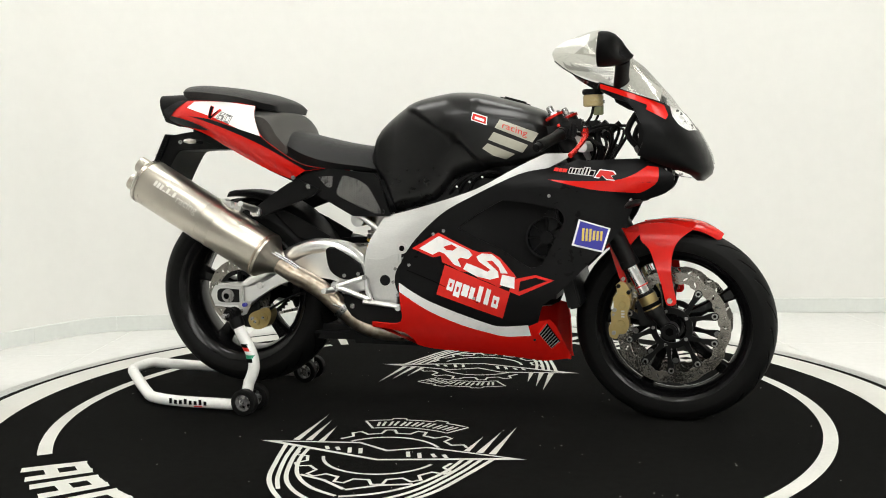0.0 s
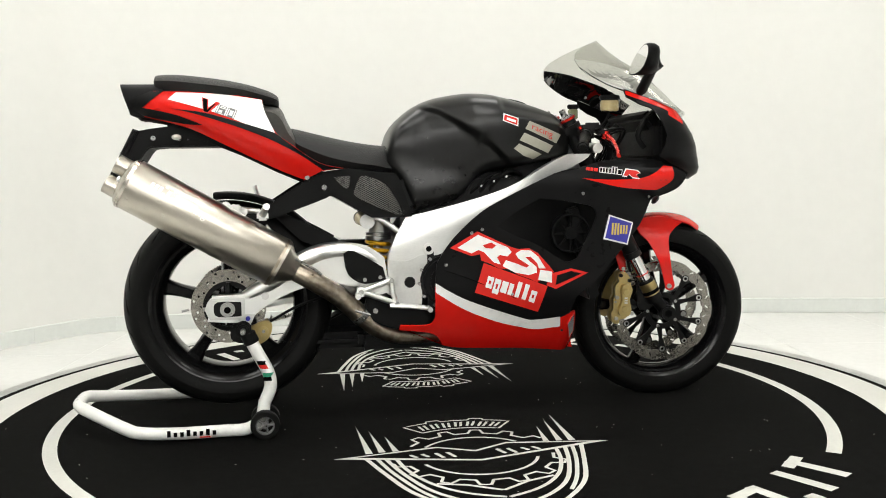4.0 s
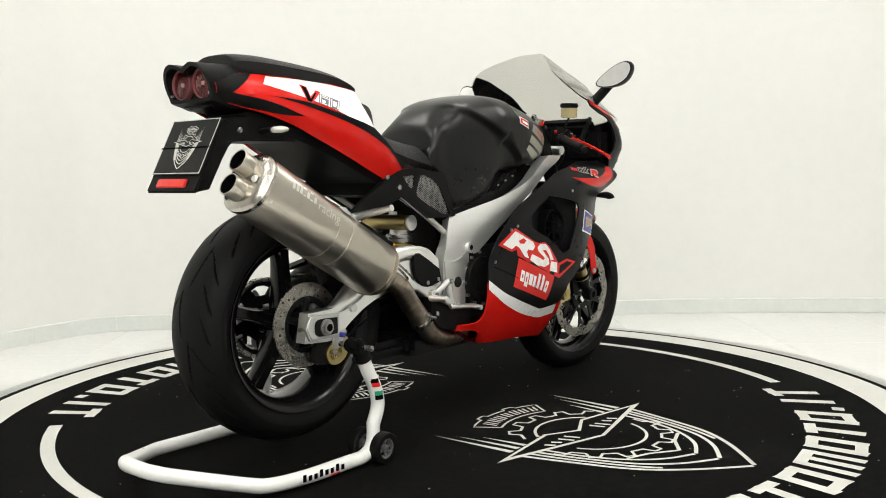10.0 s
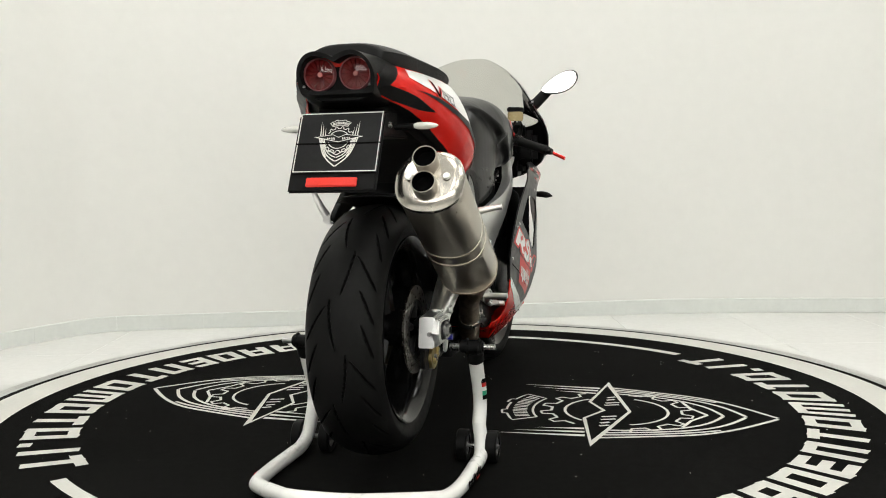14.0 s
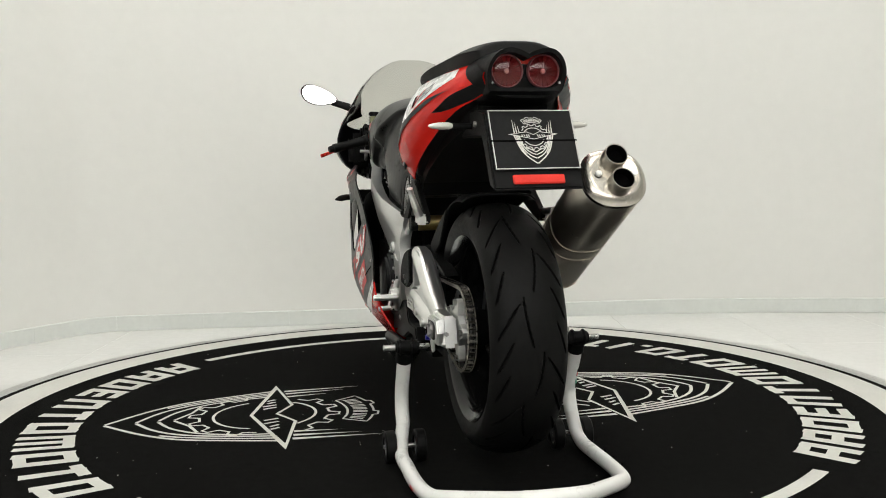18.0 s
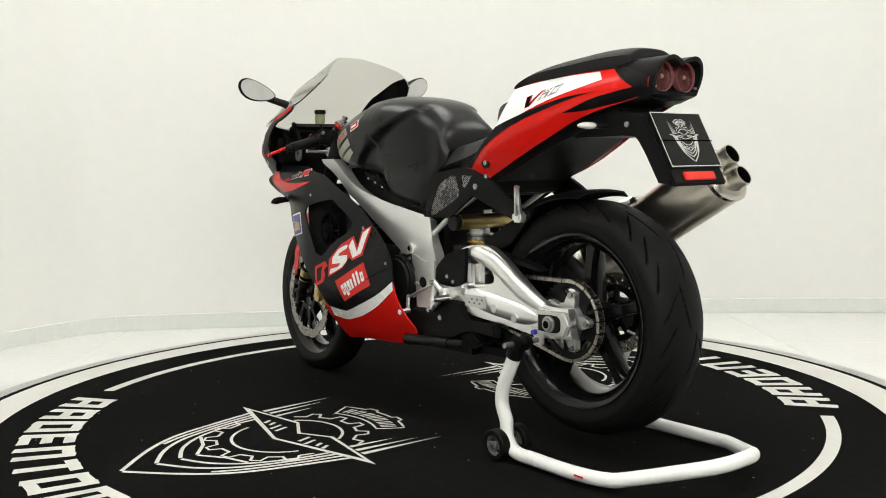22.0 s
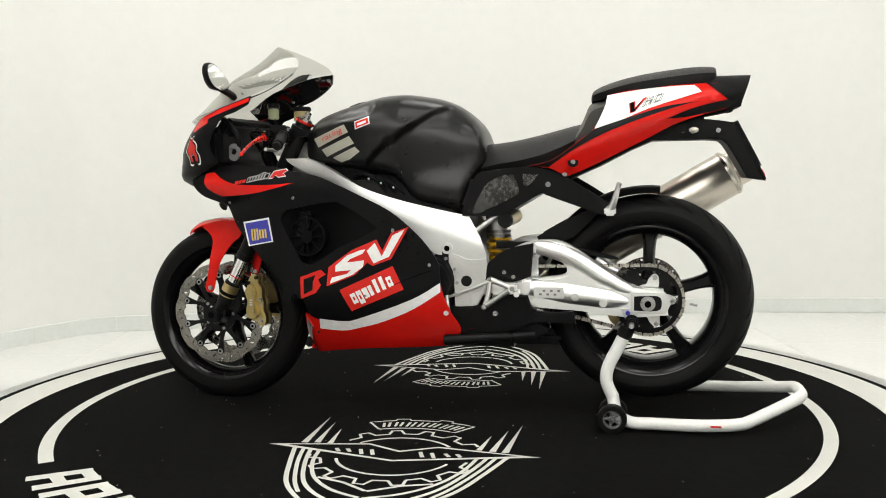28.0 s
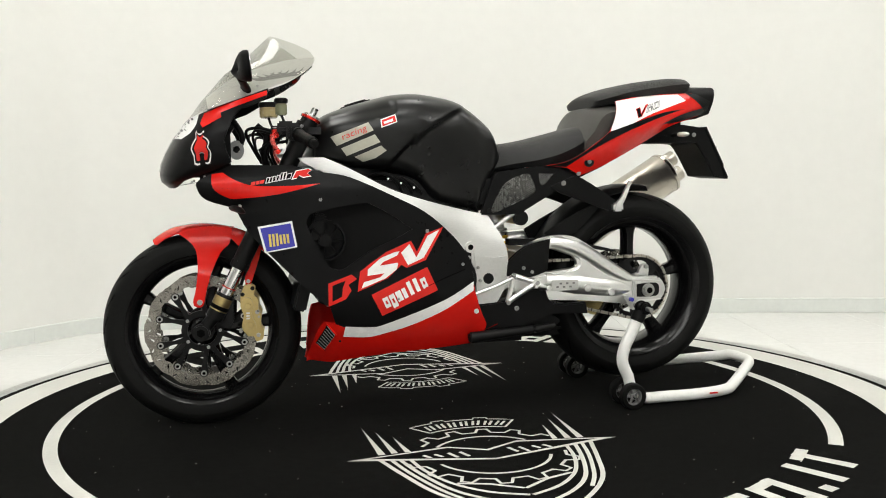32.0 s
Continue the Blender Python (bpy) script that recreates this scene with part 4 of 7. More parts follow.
        gd = part("swingarm_guard", slab(outline(guard, 3), s * 0.156, s * 0.168, bevel=0.003), PLASTIC, sw, "black plastic guard")
        for x, z in (((0.408, 0.440), (0.455, 0.446)) if s < 0 else ((0.428, 0.456), (0.400, 0.442))):
            part("guard_screw", rod((x, s * 0.167, z), (x, s * 0.171, z), 0.006, None, 12, 0.001), BOLT, gd)
        rib = [(0.450, s * 0.140, 0.495), (0.385, s * 0.140, 0.525), (0.300, s * 0.140, 0.528), (0.225, s * 0.140, 0.502), (0.130, s * 0.140, 0.440), (0.050, s * 0.140, 0.398)]
        if s > 0:
            rib[:2] = [(0.332, 0.140, 0.531)]
        part("swingarm_rib", tube(rib, [0.018, 0.024, 0.027, 0.029, 0.028, 0.018] if s < 0 else [0.020, 0.026, 0.029, 0.028, 0.018], 20, 5), POLISH, sw, "rounded polished upper beam")
        if s > 0:
            part("swingarm_rib", tube([(0.350, 0.138, 0.408), (0.24, 0.138, 0.392), (0.12, 0.138, 0.376), (0.055, 0.138, 0.368)], [0.030, 0.036, 0.034, 0.020], 20, 5), POLISH, sw)
        part("axle_block", slab(outline([(0.050, 0.398, 1), (-0.050, 0.400, 1), (-0.066, 0.368), (-0.050, 0.336, 1), (0.050, 0.336, 1)], 2), s * 0.156, s * 0.172, bevel=0.004), ALU, sw, "bright axle adjuster block")
        part("axle_slot", slab(outline([(0.040, 0.388, 1), (-0.028, 0.390), (-0.040, 0.368), (-0.028, 0.346), (0.040, 0.346, 1)], 3), s * 0.1725, s * 0.1735), ENGINE, sw)
        part("axle_nut", merge(rod((0, s * 0.15, 0.367), (0, s * 0.186, 0.367), 0.0175, None, 6, 0.002), rod((0, s * 0.15, 0.367), (0, s * 0.178, 0.367), 0.022, None, 24, 0.001)), BOLT, sw, "steel axle nut")
        part("axle_hole", rod((0, s * 0.1862, 0.367), (0, s * 0.1866, 0.367), 0.010, None, 18), HOLE, sw)
        part("adjuster_bolt", rod((-0.062, s * 0.150, 0.367), (-0.072, s * 0.150, 0.367), 0.006, None, 6), BOLT, sw)
        part("bobbin_tab", slab(outline([(0.080, 0.350, 1), (0.030, 0.350, 1), (0.034, 0.306), (0.058, 0.306)], 2), s * 0.158, s * 0.164, bevel=0.001), ALU, sw)
        part("blue_bolt", rod((0.058, s * 0.164, 0.338), (0.058, s * 0.178, 0.338), 0.007, None, 8), BLUE, sw, "blue anodised bolt")
        if s > 0:
            for x, z in ((0.213, 0.384), (0.130, 0.366)):
                part("swingarm_plug", rod((x, 0.158, z), (x, 0.1775, z), 0.012, None, 24, 0.001), CAST, sw)
            part("swingarm_label", box((0.292, 0.1755, 0.396), (0.090, 0.0012, 0.034), 0), CAST, sw, "worn grey label")
            for k in range(6):
                part("label_bar", box((0.262 + 0.011 * k, 0.1764, 0.402 - 0.011 * (k % 2)), (0.008, 0.0008, 0.006), 0), GREYP, sw)
        else:
            part("swingarm_plug", rod((0.110, -0.158, 0.402), (0.110, -0.166, 0.402), 0.011, None, 24, 0.001), CAST, sw)
    part("swingarm_bridge", merge(box((0.375, 0, 0.465), (0.09, 0.25, 0.10), 0.02), rod((0.50, -0.15, 0.42), (0.50, 0.15, 0.42), 0.035, None, 20)), POLISH, bike, "aluminium swingarm bridge")
    part("chain_guard", slab(outline([(0.46, 0.545, 1), (0.30, 0.540), (0.12, 0.505), (0.10, 0.492), (0.28, 0.520), (0.46, 0.525, 1)], 3), 0.080, 0.117, bevel=0.001), PLASTIC, bike, "black chain guard")
    # rear shock: body, reservoir, yellow spring
    sh = part("rear_shock", merge(rod((0.480, 0.0, 0.630), (0.470, 0.0, 0.560), 0.032, None, 24, 0.003), rod((0.47, 0, 0.56), (0.462, 0, 0.42), 0.015)), CAST, bike, "rear shock absorber")
    helix = []
    for i in range(73):
        a = i / 12 * 2 * math.pi
        helix.append((0.468 + 0.036 * math.cos(a), 0.036 * math.sin(a), 0.555 - 0.0018 * i))
    part("spring", tube(helix, 0.0065, 8, 1), SPRING, sh, "yellow coil spring")
    part("preload_collar", merge(lathe_z(0.041, 0.550, 0.562, (0.469, 0)), lathe_z(0.041, 0.566, 0.574, (0.470, 0))), BOLT, sh, "knurled preload rings")
    part("shock_reservoir", merge(rod((0.427, -0.085, 0.613), (0.427, 0.125, 0.613), 0.0225, None, 28, 0.004), ), GOLD, sh, "gold shock reservoir")
    part("reservoir_cap", rod((0.427, -0.093, 0.613), (0.427, -0.085, 0.613), 0.0235, None, 28, 0.002), CAST, sh)
    part("reservoir_cap", rod((0.427, 0.125, 0.613), (0.427, 0.146, 0.613), 0.0235, None, 28, 0.002), ENGINE, sh)
    # engine, seen in the gaps
    eng = part("engine", merge(box((0.760, 0, 0.420), (0.42, 0.34, 0.32), 0.05, seg=4), box((0.98, 0, 0.50), (0.26, 0.26, 0.26), 0.04), box((0.70, 0, 0.585), (0.30, 0.24, 0.22), 0.04)), ENGINE, bike, "black engine block")
    part("clutch_cover", merge(rod((0.655, -0.14, 0.43), (0.655, -0.182, 0.43), 0.085, 0.075, 40, 0.008), rod((0.655, -0.182, 0.43), (0.655, -0.188, 0.43), 0.05, None, 40, 0.002)), ENGINE, eng, "round black clutch cover")
    part("generator_cover", merge(rod((0.66, 0.16, 0.43), (0.66, 0.192, 0.43), 0.080, 0.07, 40, 0.008)), ENGINE, eng, "round black engine cover")
    for k in range(7):
        a = radians(95 + 30 * k)
        for s in (-1, 1):
            p = (0.655 + 0.082 * math.cos(a), 0.43 + 0.082 * math.sin(a))
            part("cover_bolt", rod((p[0], s * 0.150, p[1]), (p[0], s * 0.178, p[1]), 0.0055, None, 6), BOLT, eng)
    part("sprocket_cover", slab(outline([(0.60, 0.345, 1), (0.46, 0.35), (0.33, 0.30), (0.30, 0.27), (0.40, 0.235), (0.52, 0.245), (0.62, 0.285, 1)], 3), 0.060, 0.150, bevel=0.01), ENGINE, bike, "black lower guard")
    part("lower_guard", slab(outline([(0.412, 0.396, 1), (0.491, 0.366), (0.605, 0.345, 1), (0.600, 0.290, 1), (0.544, 0.280), (0.453, 0.300), (0.409, 0.343)], 3), -0.175, -0.145, bevel=0.004), PLASTIC, bike, "black heel guard")
    part("lower_guard", slab(outline([(0.605, 0.345, 1), (0.490, 0.356), (0.424, 0.386), (0.357, 0.386, 1), (0.329, 0.338), (0.219, 0.338, 1), (0.212, 0.300, 1), (0.329, 0.304), (0.425, 0.272), (0.600, 0.262, 1)], 3), 0.145, 0.175, bevel=0.004), PLASTIC, bike, "black heel guard")
    for s, x, z in ((-1, 0.437, 0.345), (1, 0.455, 0.330)):
        part("guard_bolt", rod((x, s * 0.175, z), (x, s * 0.180, z), 0.008, None, 12, 0.001), BOLT, bike)
    part("sump", merge(box((0.56, 0.0, 0.245), (0.34, 0.22, 0.07), 0.02), box((0.30, 0, 0.24), (0.28, 0.16, 0.05), 0.02)), ENGINE, bike, "black underside")
    part("sidestand", merge(rod((0.615, 0.185, 0.245), (0.40, 0.185, 0.262), 0.018, 0.013, 14, 0.005), rod((0.40, 0.185, 0.262), (0.33, 0.188, 0.270), 0.013, 0.010, 12, 0.002), rod((0.45, 0.15, 0.297), (0.53, 0.15, 0.297), 0.009, None, 12)), ENGINE, bike, "folded black side stand")
    # radiator and its fans behind the side openings
    part("radiator", box((1.10, 0, 0.50), (0.04, 0.34, 0.30), 0.006, Matrix.Rotation(radians(-14), 4, "Y")), ENGINE, bike, "dark radiator")
    for s in (-1, 1):
        f = part("radiator_fan", lathe([(0.062, -0.02), (0.062, 0.02), (0.056, 0.02), (0.056, -0.02)], (1.055, s * 0.165, 0.565), 36), PLASTIC, bike, "black radiator fan ring")
        for k in range(8):
            q = k * math.pi / 4
            part("fan_blade", rod((1.055, s * 0.178, 0.565), (1.055 + 0.058 * math.cos(q), s * 0.178, 0.565 + 0.058 * math.sin(q)), 0.003, None, 6), PLASTIC, f)
        part("fan_hub", rod((1.055, s * 0.165, 0.565), (1.055, s * 0.186, 0.565), 0.02, None, 20, 0.002), PLASTIC, f)
        part("inner_panel", panel(outline([(0.79, 0.610, 1), (0.87, 0.685), (0.99, 0.700), (1.190, 0.700, 1), (1.160, 0.48), (0.99, 0.430), (0.91, 0.44), (0.83, 0.49)], 3), lambda x, z: 0.238 - 0.090 * step01(0.80, 1.04, x) + 0.068 * step01(1.08, 1.14, x) - 0.03 * step01(1.14, 1.20, x), s, thick=0.003), PLASTIC, f, "recessed black duct panel")


def lathe_z(r, z0, z1, c, n=32):
    return rod((c[0], c[1], z0), (c[0], c[1], z1), r, None, n, 0.001)


def footrests(bike):
    for s in (-1, 1):
        y = s * 0.182
        a, b, c, d = (0.486, y, 0.438), (0.392, y + s * 0.02, 0.409), (0.502, y, 0.365), (0.49, y, 0.40)
        if s > 0:
            a, b, c, d = (0.470, y, 0.436), (0.398, y + s * 0.02, 0.412), (0.487, y, 0.352), (0.475, y, 0.395)
        h = part("footrest_hanger", merge(tube([a, ((a[0] + b[0]) / 2, y + s * 0.01, (a[2] + b[2]) / 2), b], 0.009, 10, 3), tube([c, ((c[0] + b[0]) / 2, y + s * 0.01, (c[2] + b[2]) / 2), b], 0.009, 10, 3), tube([a, d, c], 0.008, 10, 3),
                                           box(b, (0.026, 0.024, 0.030), 0.005)), POLISH, bike, "polished footrest hanger")
        part("footrest_peg", rod((0.385, y + s * 0.015, 0.40), (0.378, y + s * 0.085, 0.402), 0.0105, 0.0085, 14, 0.002), POLISH, h, "knurled bright footpeg")
        for q in (a, c, b):
            part("hanger_bolt", rod((q[0], q[1] + s * 0.006, q[2]), (q[0], q[1] + s * 0.016, q[2]), 0.0075, None, 12, 0.001), BOLT, h)
        if s < 0:
            part("brake_pedal", merge(tube([(0.480, y - 0.01, 0.362), (0.54, y - 0.015, 0.358), (0.600, y - 0.012, 0.350)], 0.0085, 10, 4, 0.7), rod((0.600, y - 0.005, 0.347), (0.600, y - 0.035, 0.347), 0.008, None, 12, 0.001)), CAST, bike, "silver brake pedal")
        else:
            part("gear_lever", merge(tube([(0.47, y + 0.012, 0.43), (0.53, y + 0.01, 0.405), (0.605, y, 0.378)], 0.0045, 8, 3), tube([(0.605, y, 0.385), (0.600, y + 0.006, 0.335)], 0.006, 8, 1), rod((0.60, y, 0.337), (0.60, y + 0.04, 0.335), 0.008, None, 12, 0.001)), POLISH, bike, "polished gear lever with its rod")
        # pillion bracket and folded peg
        br = part("pillion_bracket", slab(outline([(0.335, 0.712, 1), (0.262, 0.742, 1), (0.225, 0.735), (0.120, 0.668), (0.095, 0.645), (0.120, 0.628), (0.19, 0.650), (0.30, 0.690, 1)], 3), s * 0.150, s * 0.166, bevel=0.003), PLASTIC, bike, "black pillion footrest bracket")
        if s > 0:
            peg = tube([(0.112, 0.172, 0.640), (0.098, 0.188, 0.672), (0.086, 0.203, 0.712), (0.081, 0.207, 0.724)], [0.013, 0.010, 0.007, 0.008], 12, 4)
        else:
            peg = tube([(0.110, -0.170, 0.645), (0.114, -0.21, 0.655), (0.121, -0.28, 0.669), (0.123, -0.300, 0.673)], [0.013, 0.011, 0.008, 0.009], 12, 4)
        part("pillion_peg", merge(peg, box((0.110, s * 0.172, 0.642), (0.034, 0.03, 0.028), 0.006)), POLISH, br, "polished pillion footrest, " + ("folded up" if s > 0 else "swung out"))
        part("bracket_bolt", rod((0.293, s * 0.166, 0.722), (0.293, s * 0.172, 0.722), 0.008, None, 12, 0.001), BOLT, br)
        # bright subframe strut under the mesh cover
        part("subframe_strut", tube([(0.325, s * 0.132, 0.700), (0.44, s * 0.134, 0.636), (0.520, s * 0.138, 0.580)], 0.009, 10, 3), CAST, bike, "silver subframe strut")


def exhaust(bike):
    ax0, ax1 = Vector((0.148, -0.203, 0.507)), Vector((-0.255, -0.209, 0.743))
    d = (ax1 - ax0).normalized()
    side = Vector((0, 1, 0))
    up = d.cross(side).normalized()
    if up.z < 0:
        up = -up

    def ring(q, a, b, n=40, ex=0.85, tilt=0.0):
        out = []
        for i in range(n):
            t = 2 * math.pi * i / n
            c, s = math.cos(t), math.sin(t)
            out.append(q + side * (a * math.copysign(abs(c) ** ex, c)) + up * (b * math.copysign(abs(s) ** ex, s)) + d * (tilt * s))
        return out
    L = (ax1 - ax0).length
    m = part("silencer", loft([ring(ax0 + d * t, a, b) for t, a, b in ((0.0, 0.0755, 0.0730), (0.003, 0.077, 0.0745), (L - 0.004, 0.077, 0.0745), (L, 0.075, 0.0725))]), TITAN, bike, "brushed titanium oval silencer")
    part("entry_cone", loft([ring(ax0 + d * t, a, b, ex=e) for t, a, b, e in ((0.004, 0.076, 0.0735, 0.85), (-0.012, 0.075, 0.0725, 0.85), (-0.030, 0.056, 0.052, 0.95), (-0.062, 0.031, 0.031, 1.0))]), TITAN, m, "brushed titanium entry cone")
    part("weld_seam", loft([ring(ax0 + d * t, 0.0782, 0.0757) for t in (-0.004, 0.004)]), PIPE, m)
    for t in (L * 0.38, L * 0.48):
        part("clamp_band", loft([ring(ax0 + d * (t + q), 0.0782, 0.0757) for q in (-0.006, 0.006)]), TITAN, m, "bright clamp band")
    part("clamp_bracket", box(ax0 + d * (L * 0.40) + up * 0.075, (0.05, 0.02, 0.022), 0.004), CAST, m)
    cap = part("end_cap", loft([ring(ax1 + d * t, a, b) for t, a, b in ((-0.004, 0.0785, 0.076), (0.006, 0.0785, 0.076), (0.010, 0.0750, 0.0725), (0.018, 0.066, 0.063), (0.021, 0.056, 0.052))]), CAPM, m, "polished silencer end cap")
    for k, (u, sd) in enumerate(((0.033, 0.004), (-0.030, 0.0))):
        q = ax1 + up * u + side * sd
        p = part("tailpipe", merge(tube_ring(q + d * 0.005, q + d * 0.058, 0.0275, 0.0245)), TITAN, cap, "round tailpipe, dark inside")
        part("pipe_lining", tube_ring(q + d * 0.030, q + d * 0.0565, 0.0247, 0.0242), HOLE, p)
        part("pipe_inside", rod(q + d * 0.012, q + d * 0.034, 0.0248, None, 28), HOLE, p)
    for sy in (-1, 1):
        q = ax1 + side * (0.043 * sy) + d * 0.024
        part("rivet", rod(q, q + d * 0.007, 0.009, 0.007, 16, 0.001), POLISH, cap)
    # maker's mark on the can as plain bars, then the word racing, laid on the outer face
    def on_can(u, v, lift=0.0006):
        """A place on the outer face: u from the rear end forwards, v upwards."""
        b = v / 0.0745
        out_y = 0.077 * (1 - abs(b) ** 2.353) ** 0.425 + lift
        return ax0 + d * (L - u) + up * v - side * out_y
    for k in range(7):
        u0, hi = 0.058 + 0.0125 * k, 0.040 + (0.006 if k in (3, 5) else 0.0)
        bm = bmesh.new()
        bm.faces.new([bm.verts.new(on_can(*q)) for q in ((u0, 0.023), (u0 + 0.009, 0.023), (u0 + 0.010, hi), (u0 + 0.001, hi))])
        part("mark_bar", bm, WORNT, m)
    bm = built_in_word("racing", 0.034)
    for v in bm.verts:
        v.co = on_can(0.150 + v.co.x, 0.016 + v.co.y)
    part("lettering", bm, WORNT, m, "pale etched word racing")
    part("exhaust_pipe", tube([ax0 - d * 0.055, ax0 - d * 0.12, (0.325, -0.165, 0.395), (0.395, -0.150, 0.330), (0.455, -0.135, 0.282), (0.53, -0.12, 0.258), (0.64, -0.10, 0.255)], [0.0285, 0.029, 0.030, 0.030, 0.030, 0.029, 0.028], 20, 6), PIPE, bike, "heat-stained exhaust pipe")
    part("pipe_clamp", merge(tube_ring(Vector((0.388, -0.152, 0.338)), Vector((0.402, -0.148, 0.324)), 0.034, 0.030), rod((0.375, -0.186, 0.35), (0.42, -0.186, 0.335), 0.004, None, 8)), BOLT, bike, "steel exhaust clamp")
    for k in (0, 1):
        part("exhaust_spring", tube([ax0 - d * 0.04 + side * (-0.045 + 0.02 * k) + up * 0.035, ax0 - d * 0.10 + side * (-0.035 + 0.02 * k) + up * 0.034, ax0 - d * 0.13 + side * (-0.03 + 0.02 * k) + up * 0.03], 0.0035, 8, 3), BOLT, bike, "steel retaining spring")
    part("silencer_hanger", merge(tube([(0.10, -0.160, 0.655), (0.06, -0.175, 0.660), ax0 + d * (L * 0.40) + up * 0.08], 0.009, 10, 3), rod((0.005, -0.20, 0.672), (0.005, -0.165, 0.672), 0.014, None, 14, 0.003), rod((0.055, -0.20, 0.655), (0.055, -0.165, 0.655), 0.013, None, 14, 0.003)), CAST, bike, "silver silencer hanger")
    part("latch_hook", tube([(0.12, -0.20, 0.615), (0.135, -0.205, 0.595), (0.115, -0.205, 0.585), (0.105, -0.205, 0.60)], 0.003, 8, 4), BOLT, bike)


def tube_ring(a, b, r_out, r_in, n=32):
    """A short open pipe with wall thickness."""
    a, b = Vector(a), Vector(b)
    t = (b - a).normalized()
    u = t.orthogonal().normalized()
    w = t.cross(u)
    def ring(q, r):
        return [q + (u * math.cos(x) + w * math.sin(x)) * r for x in [2 * math.pi * i / n for i in range(n)]]
    e = t * 0.002
    rings = [ring(a, r_in), ring(a, r_out), ring(b - e, r_out), ring(b, r_out - 0.001), ring(b, r_in + 0.001), ring(b - e, r_in), ring(a, r_in)]
    bm = loft(rings, caps=False)
    bmesh.ops.remove_doubles(bm, verts=bm.verts[:], dist=1e-6)
    return bm


# ---------- the motorcycle: bodywork ----------
def decal(loop, s, parent, mat, width=fair_w, lift=0.0012, step=0.02, name="decal", label=""):
    return part(name, panel(loop, width, s, thick=0, step=step, lift=lift), mat, parent, label)


def fairing(bike):
    upper = outline([(0.616, 0.470, 1), (0.620, 0.492), (0.650, 0.540), (0.693, 0.588), (0.761, 0.645), (0.846, 0.690), (0.982, 0.752), (1.060, 0.768, 1), (1.150, 0.790, 1), (1.320, 0.793, 1),
                     (1.405, 0.755), (1.418, 0.730), (1.394, 0.694), (1.312, 0.668, 1), (1.275, 0.595), (1.189, 0.500), (1.103, 0.414), (1.052, 0.372, 1), (1.035, 0.318, 1), (1.010, 0.308, 1),
                     (0.928, 0.300), (0.877, 0.310), (0.707, 0.373), (0.612, 0.424, 1)], 4)
    hole = outline([(0.802, 0.596, 1), (0.868, 0.642), (0.936, 0.678, 1), (1.020, 0.668), (1.098, 0.652, 1), (1.112, 0.636), (1.110, 0.604), (1.052, 0.492, 1), (1.020, 0.482), (0.985, 0.500), (0.930, 0.536), (0.860, 0.566)], 4)
    lower = outline([(0.611, 0.420, 1), (0.707, 0.369), (0.877, 0.306), (0.928, 0.296), (1.005, 0.304, 1), (1.040, 0.322, 1), (1.066, 0.322, 1), (1.080, 0.290), (1.092, 0.240), (1.106, 0.174, 1), (1.000, 0.191), (0.878, 0.204), (0.700, 0.214), (0.645, 0.226, 1), (0.611, 0.268), (0.507, 0.284, 1), (0.509, 0.300, 1), (0.590, 0.298), (0.612, 0.318), (0.613, 0.36)], 4)
    lower_left = outline([(0.611, 0.420, 1), (0.707, 0.369), (0.877, 0.306), (0.928, 0.296), (1.005, 0.304, 1), (1.040, 0.322, 1), (1.066, 0.322, 1), (1.080, 0.290), (1.092, 0.240), (1.106, 0.174, 1), (1.000, 0.191), (0.878, 0.204), (0.700, 0.214), (0.590, 0.224, 1), (0.572, 0.255), (0.560, 0.285), (0.582, 0.330), (0.603, 0.385)], 4)
    stripe = outline([(0.613, 0.430, 1), (0.707, 0.376), (0.877, 0.313), (0.928, 0.303), (1.006, 0.310, 1), (1.011, 0.276, 1), (0.936, 0.270), (0.88, 0.281), (0.80, 0.304), (0.70, 0.347), (0.613, 0.402, 1)], 4)
    flash = outline([(1.070, 0.737, 1), (1.155, 0.731), (1.257, 0.733), (1.308, 0.748), (1.346, 0.772, 1), (1.376, 0.768, 1), (1.374, 0.728), (1.335, 0.700), (1.30, 0.697), (1.189, 0.708)], 4)
    for s in (-1, 1):
        up = part("fairing_upper_side", panel(upper, fair_w, s, [hole], thick=0.005, step=0.022), BLACK, bike, "satin black side fairing with a duct opening")
        lo = part("belly_pan_side", panel(lower if s < 0 else lower_left, fair_w, s, thick=0.004, step=0.011), RED, bike, "glossy red belly pan")
        decal(stripe, s, lo, WHITE, lift=0.0015, name="white_stripe", label="white painted stripe")
        decal(flash, s, up, RED, name="red_flash", label="red painted flash")
        # oil seam: fine joint between the two fairing halves
        part("joint_line", tube([(0.640, s * (fair_w(0.64, 0.468) + 0.0005), 0.468), (0.74, s * (fair_w(0.74, 0.43) + 0.0005), 0.43), (0.86, s * (fair_w(0.86, 0.375) + 0.0005), 0.375)], 0.0014, 6, 4), HOLE, up)
        for x, z in ((1.073, 0.690), (0.646, 0.484), (0.757, 0.588), (1.300, 0.676), (0.848, 0.389), (0.725, 0.578) if s < 0 else (0.757, 0.590)):
            w = fair_w(x, z)
            part("fairing_bolt", merge(rod((x, s * (w - 0.002), z), (x, s * (w + 0.003), z), 0.0056, 0.0046, 14, 0.001), rod((x, s * (w + 0.0031), z), (x, s * (w + 0.0034), z), 0.003, None, 6)), BOLT, up)
        # model lettering on the flash as plain slanting shapes
        def on_flash(u, v):
            """A place along the lettering line: u from its start, v across it."""
            return (1.085 + u + 0.3 * v, 0.761 - 0.13 * u + v) if s < 0 else (1.270 - u - 0.3 * v, 0.733 + 0.18 * u + v)
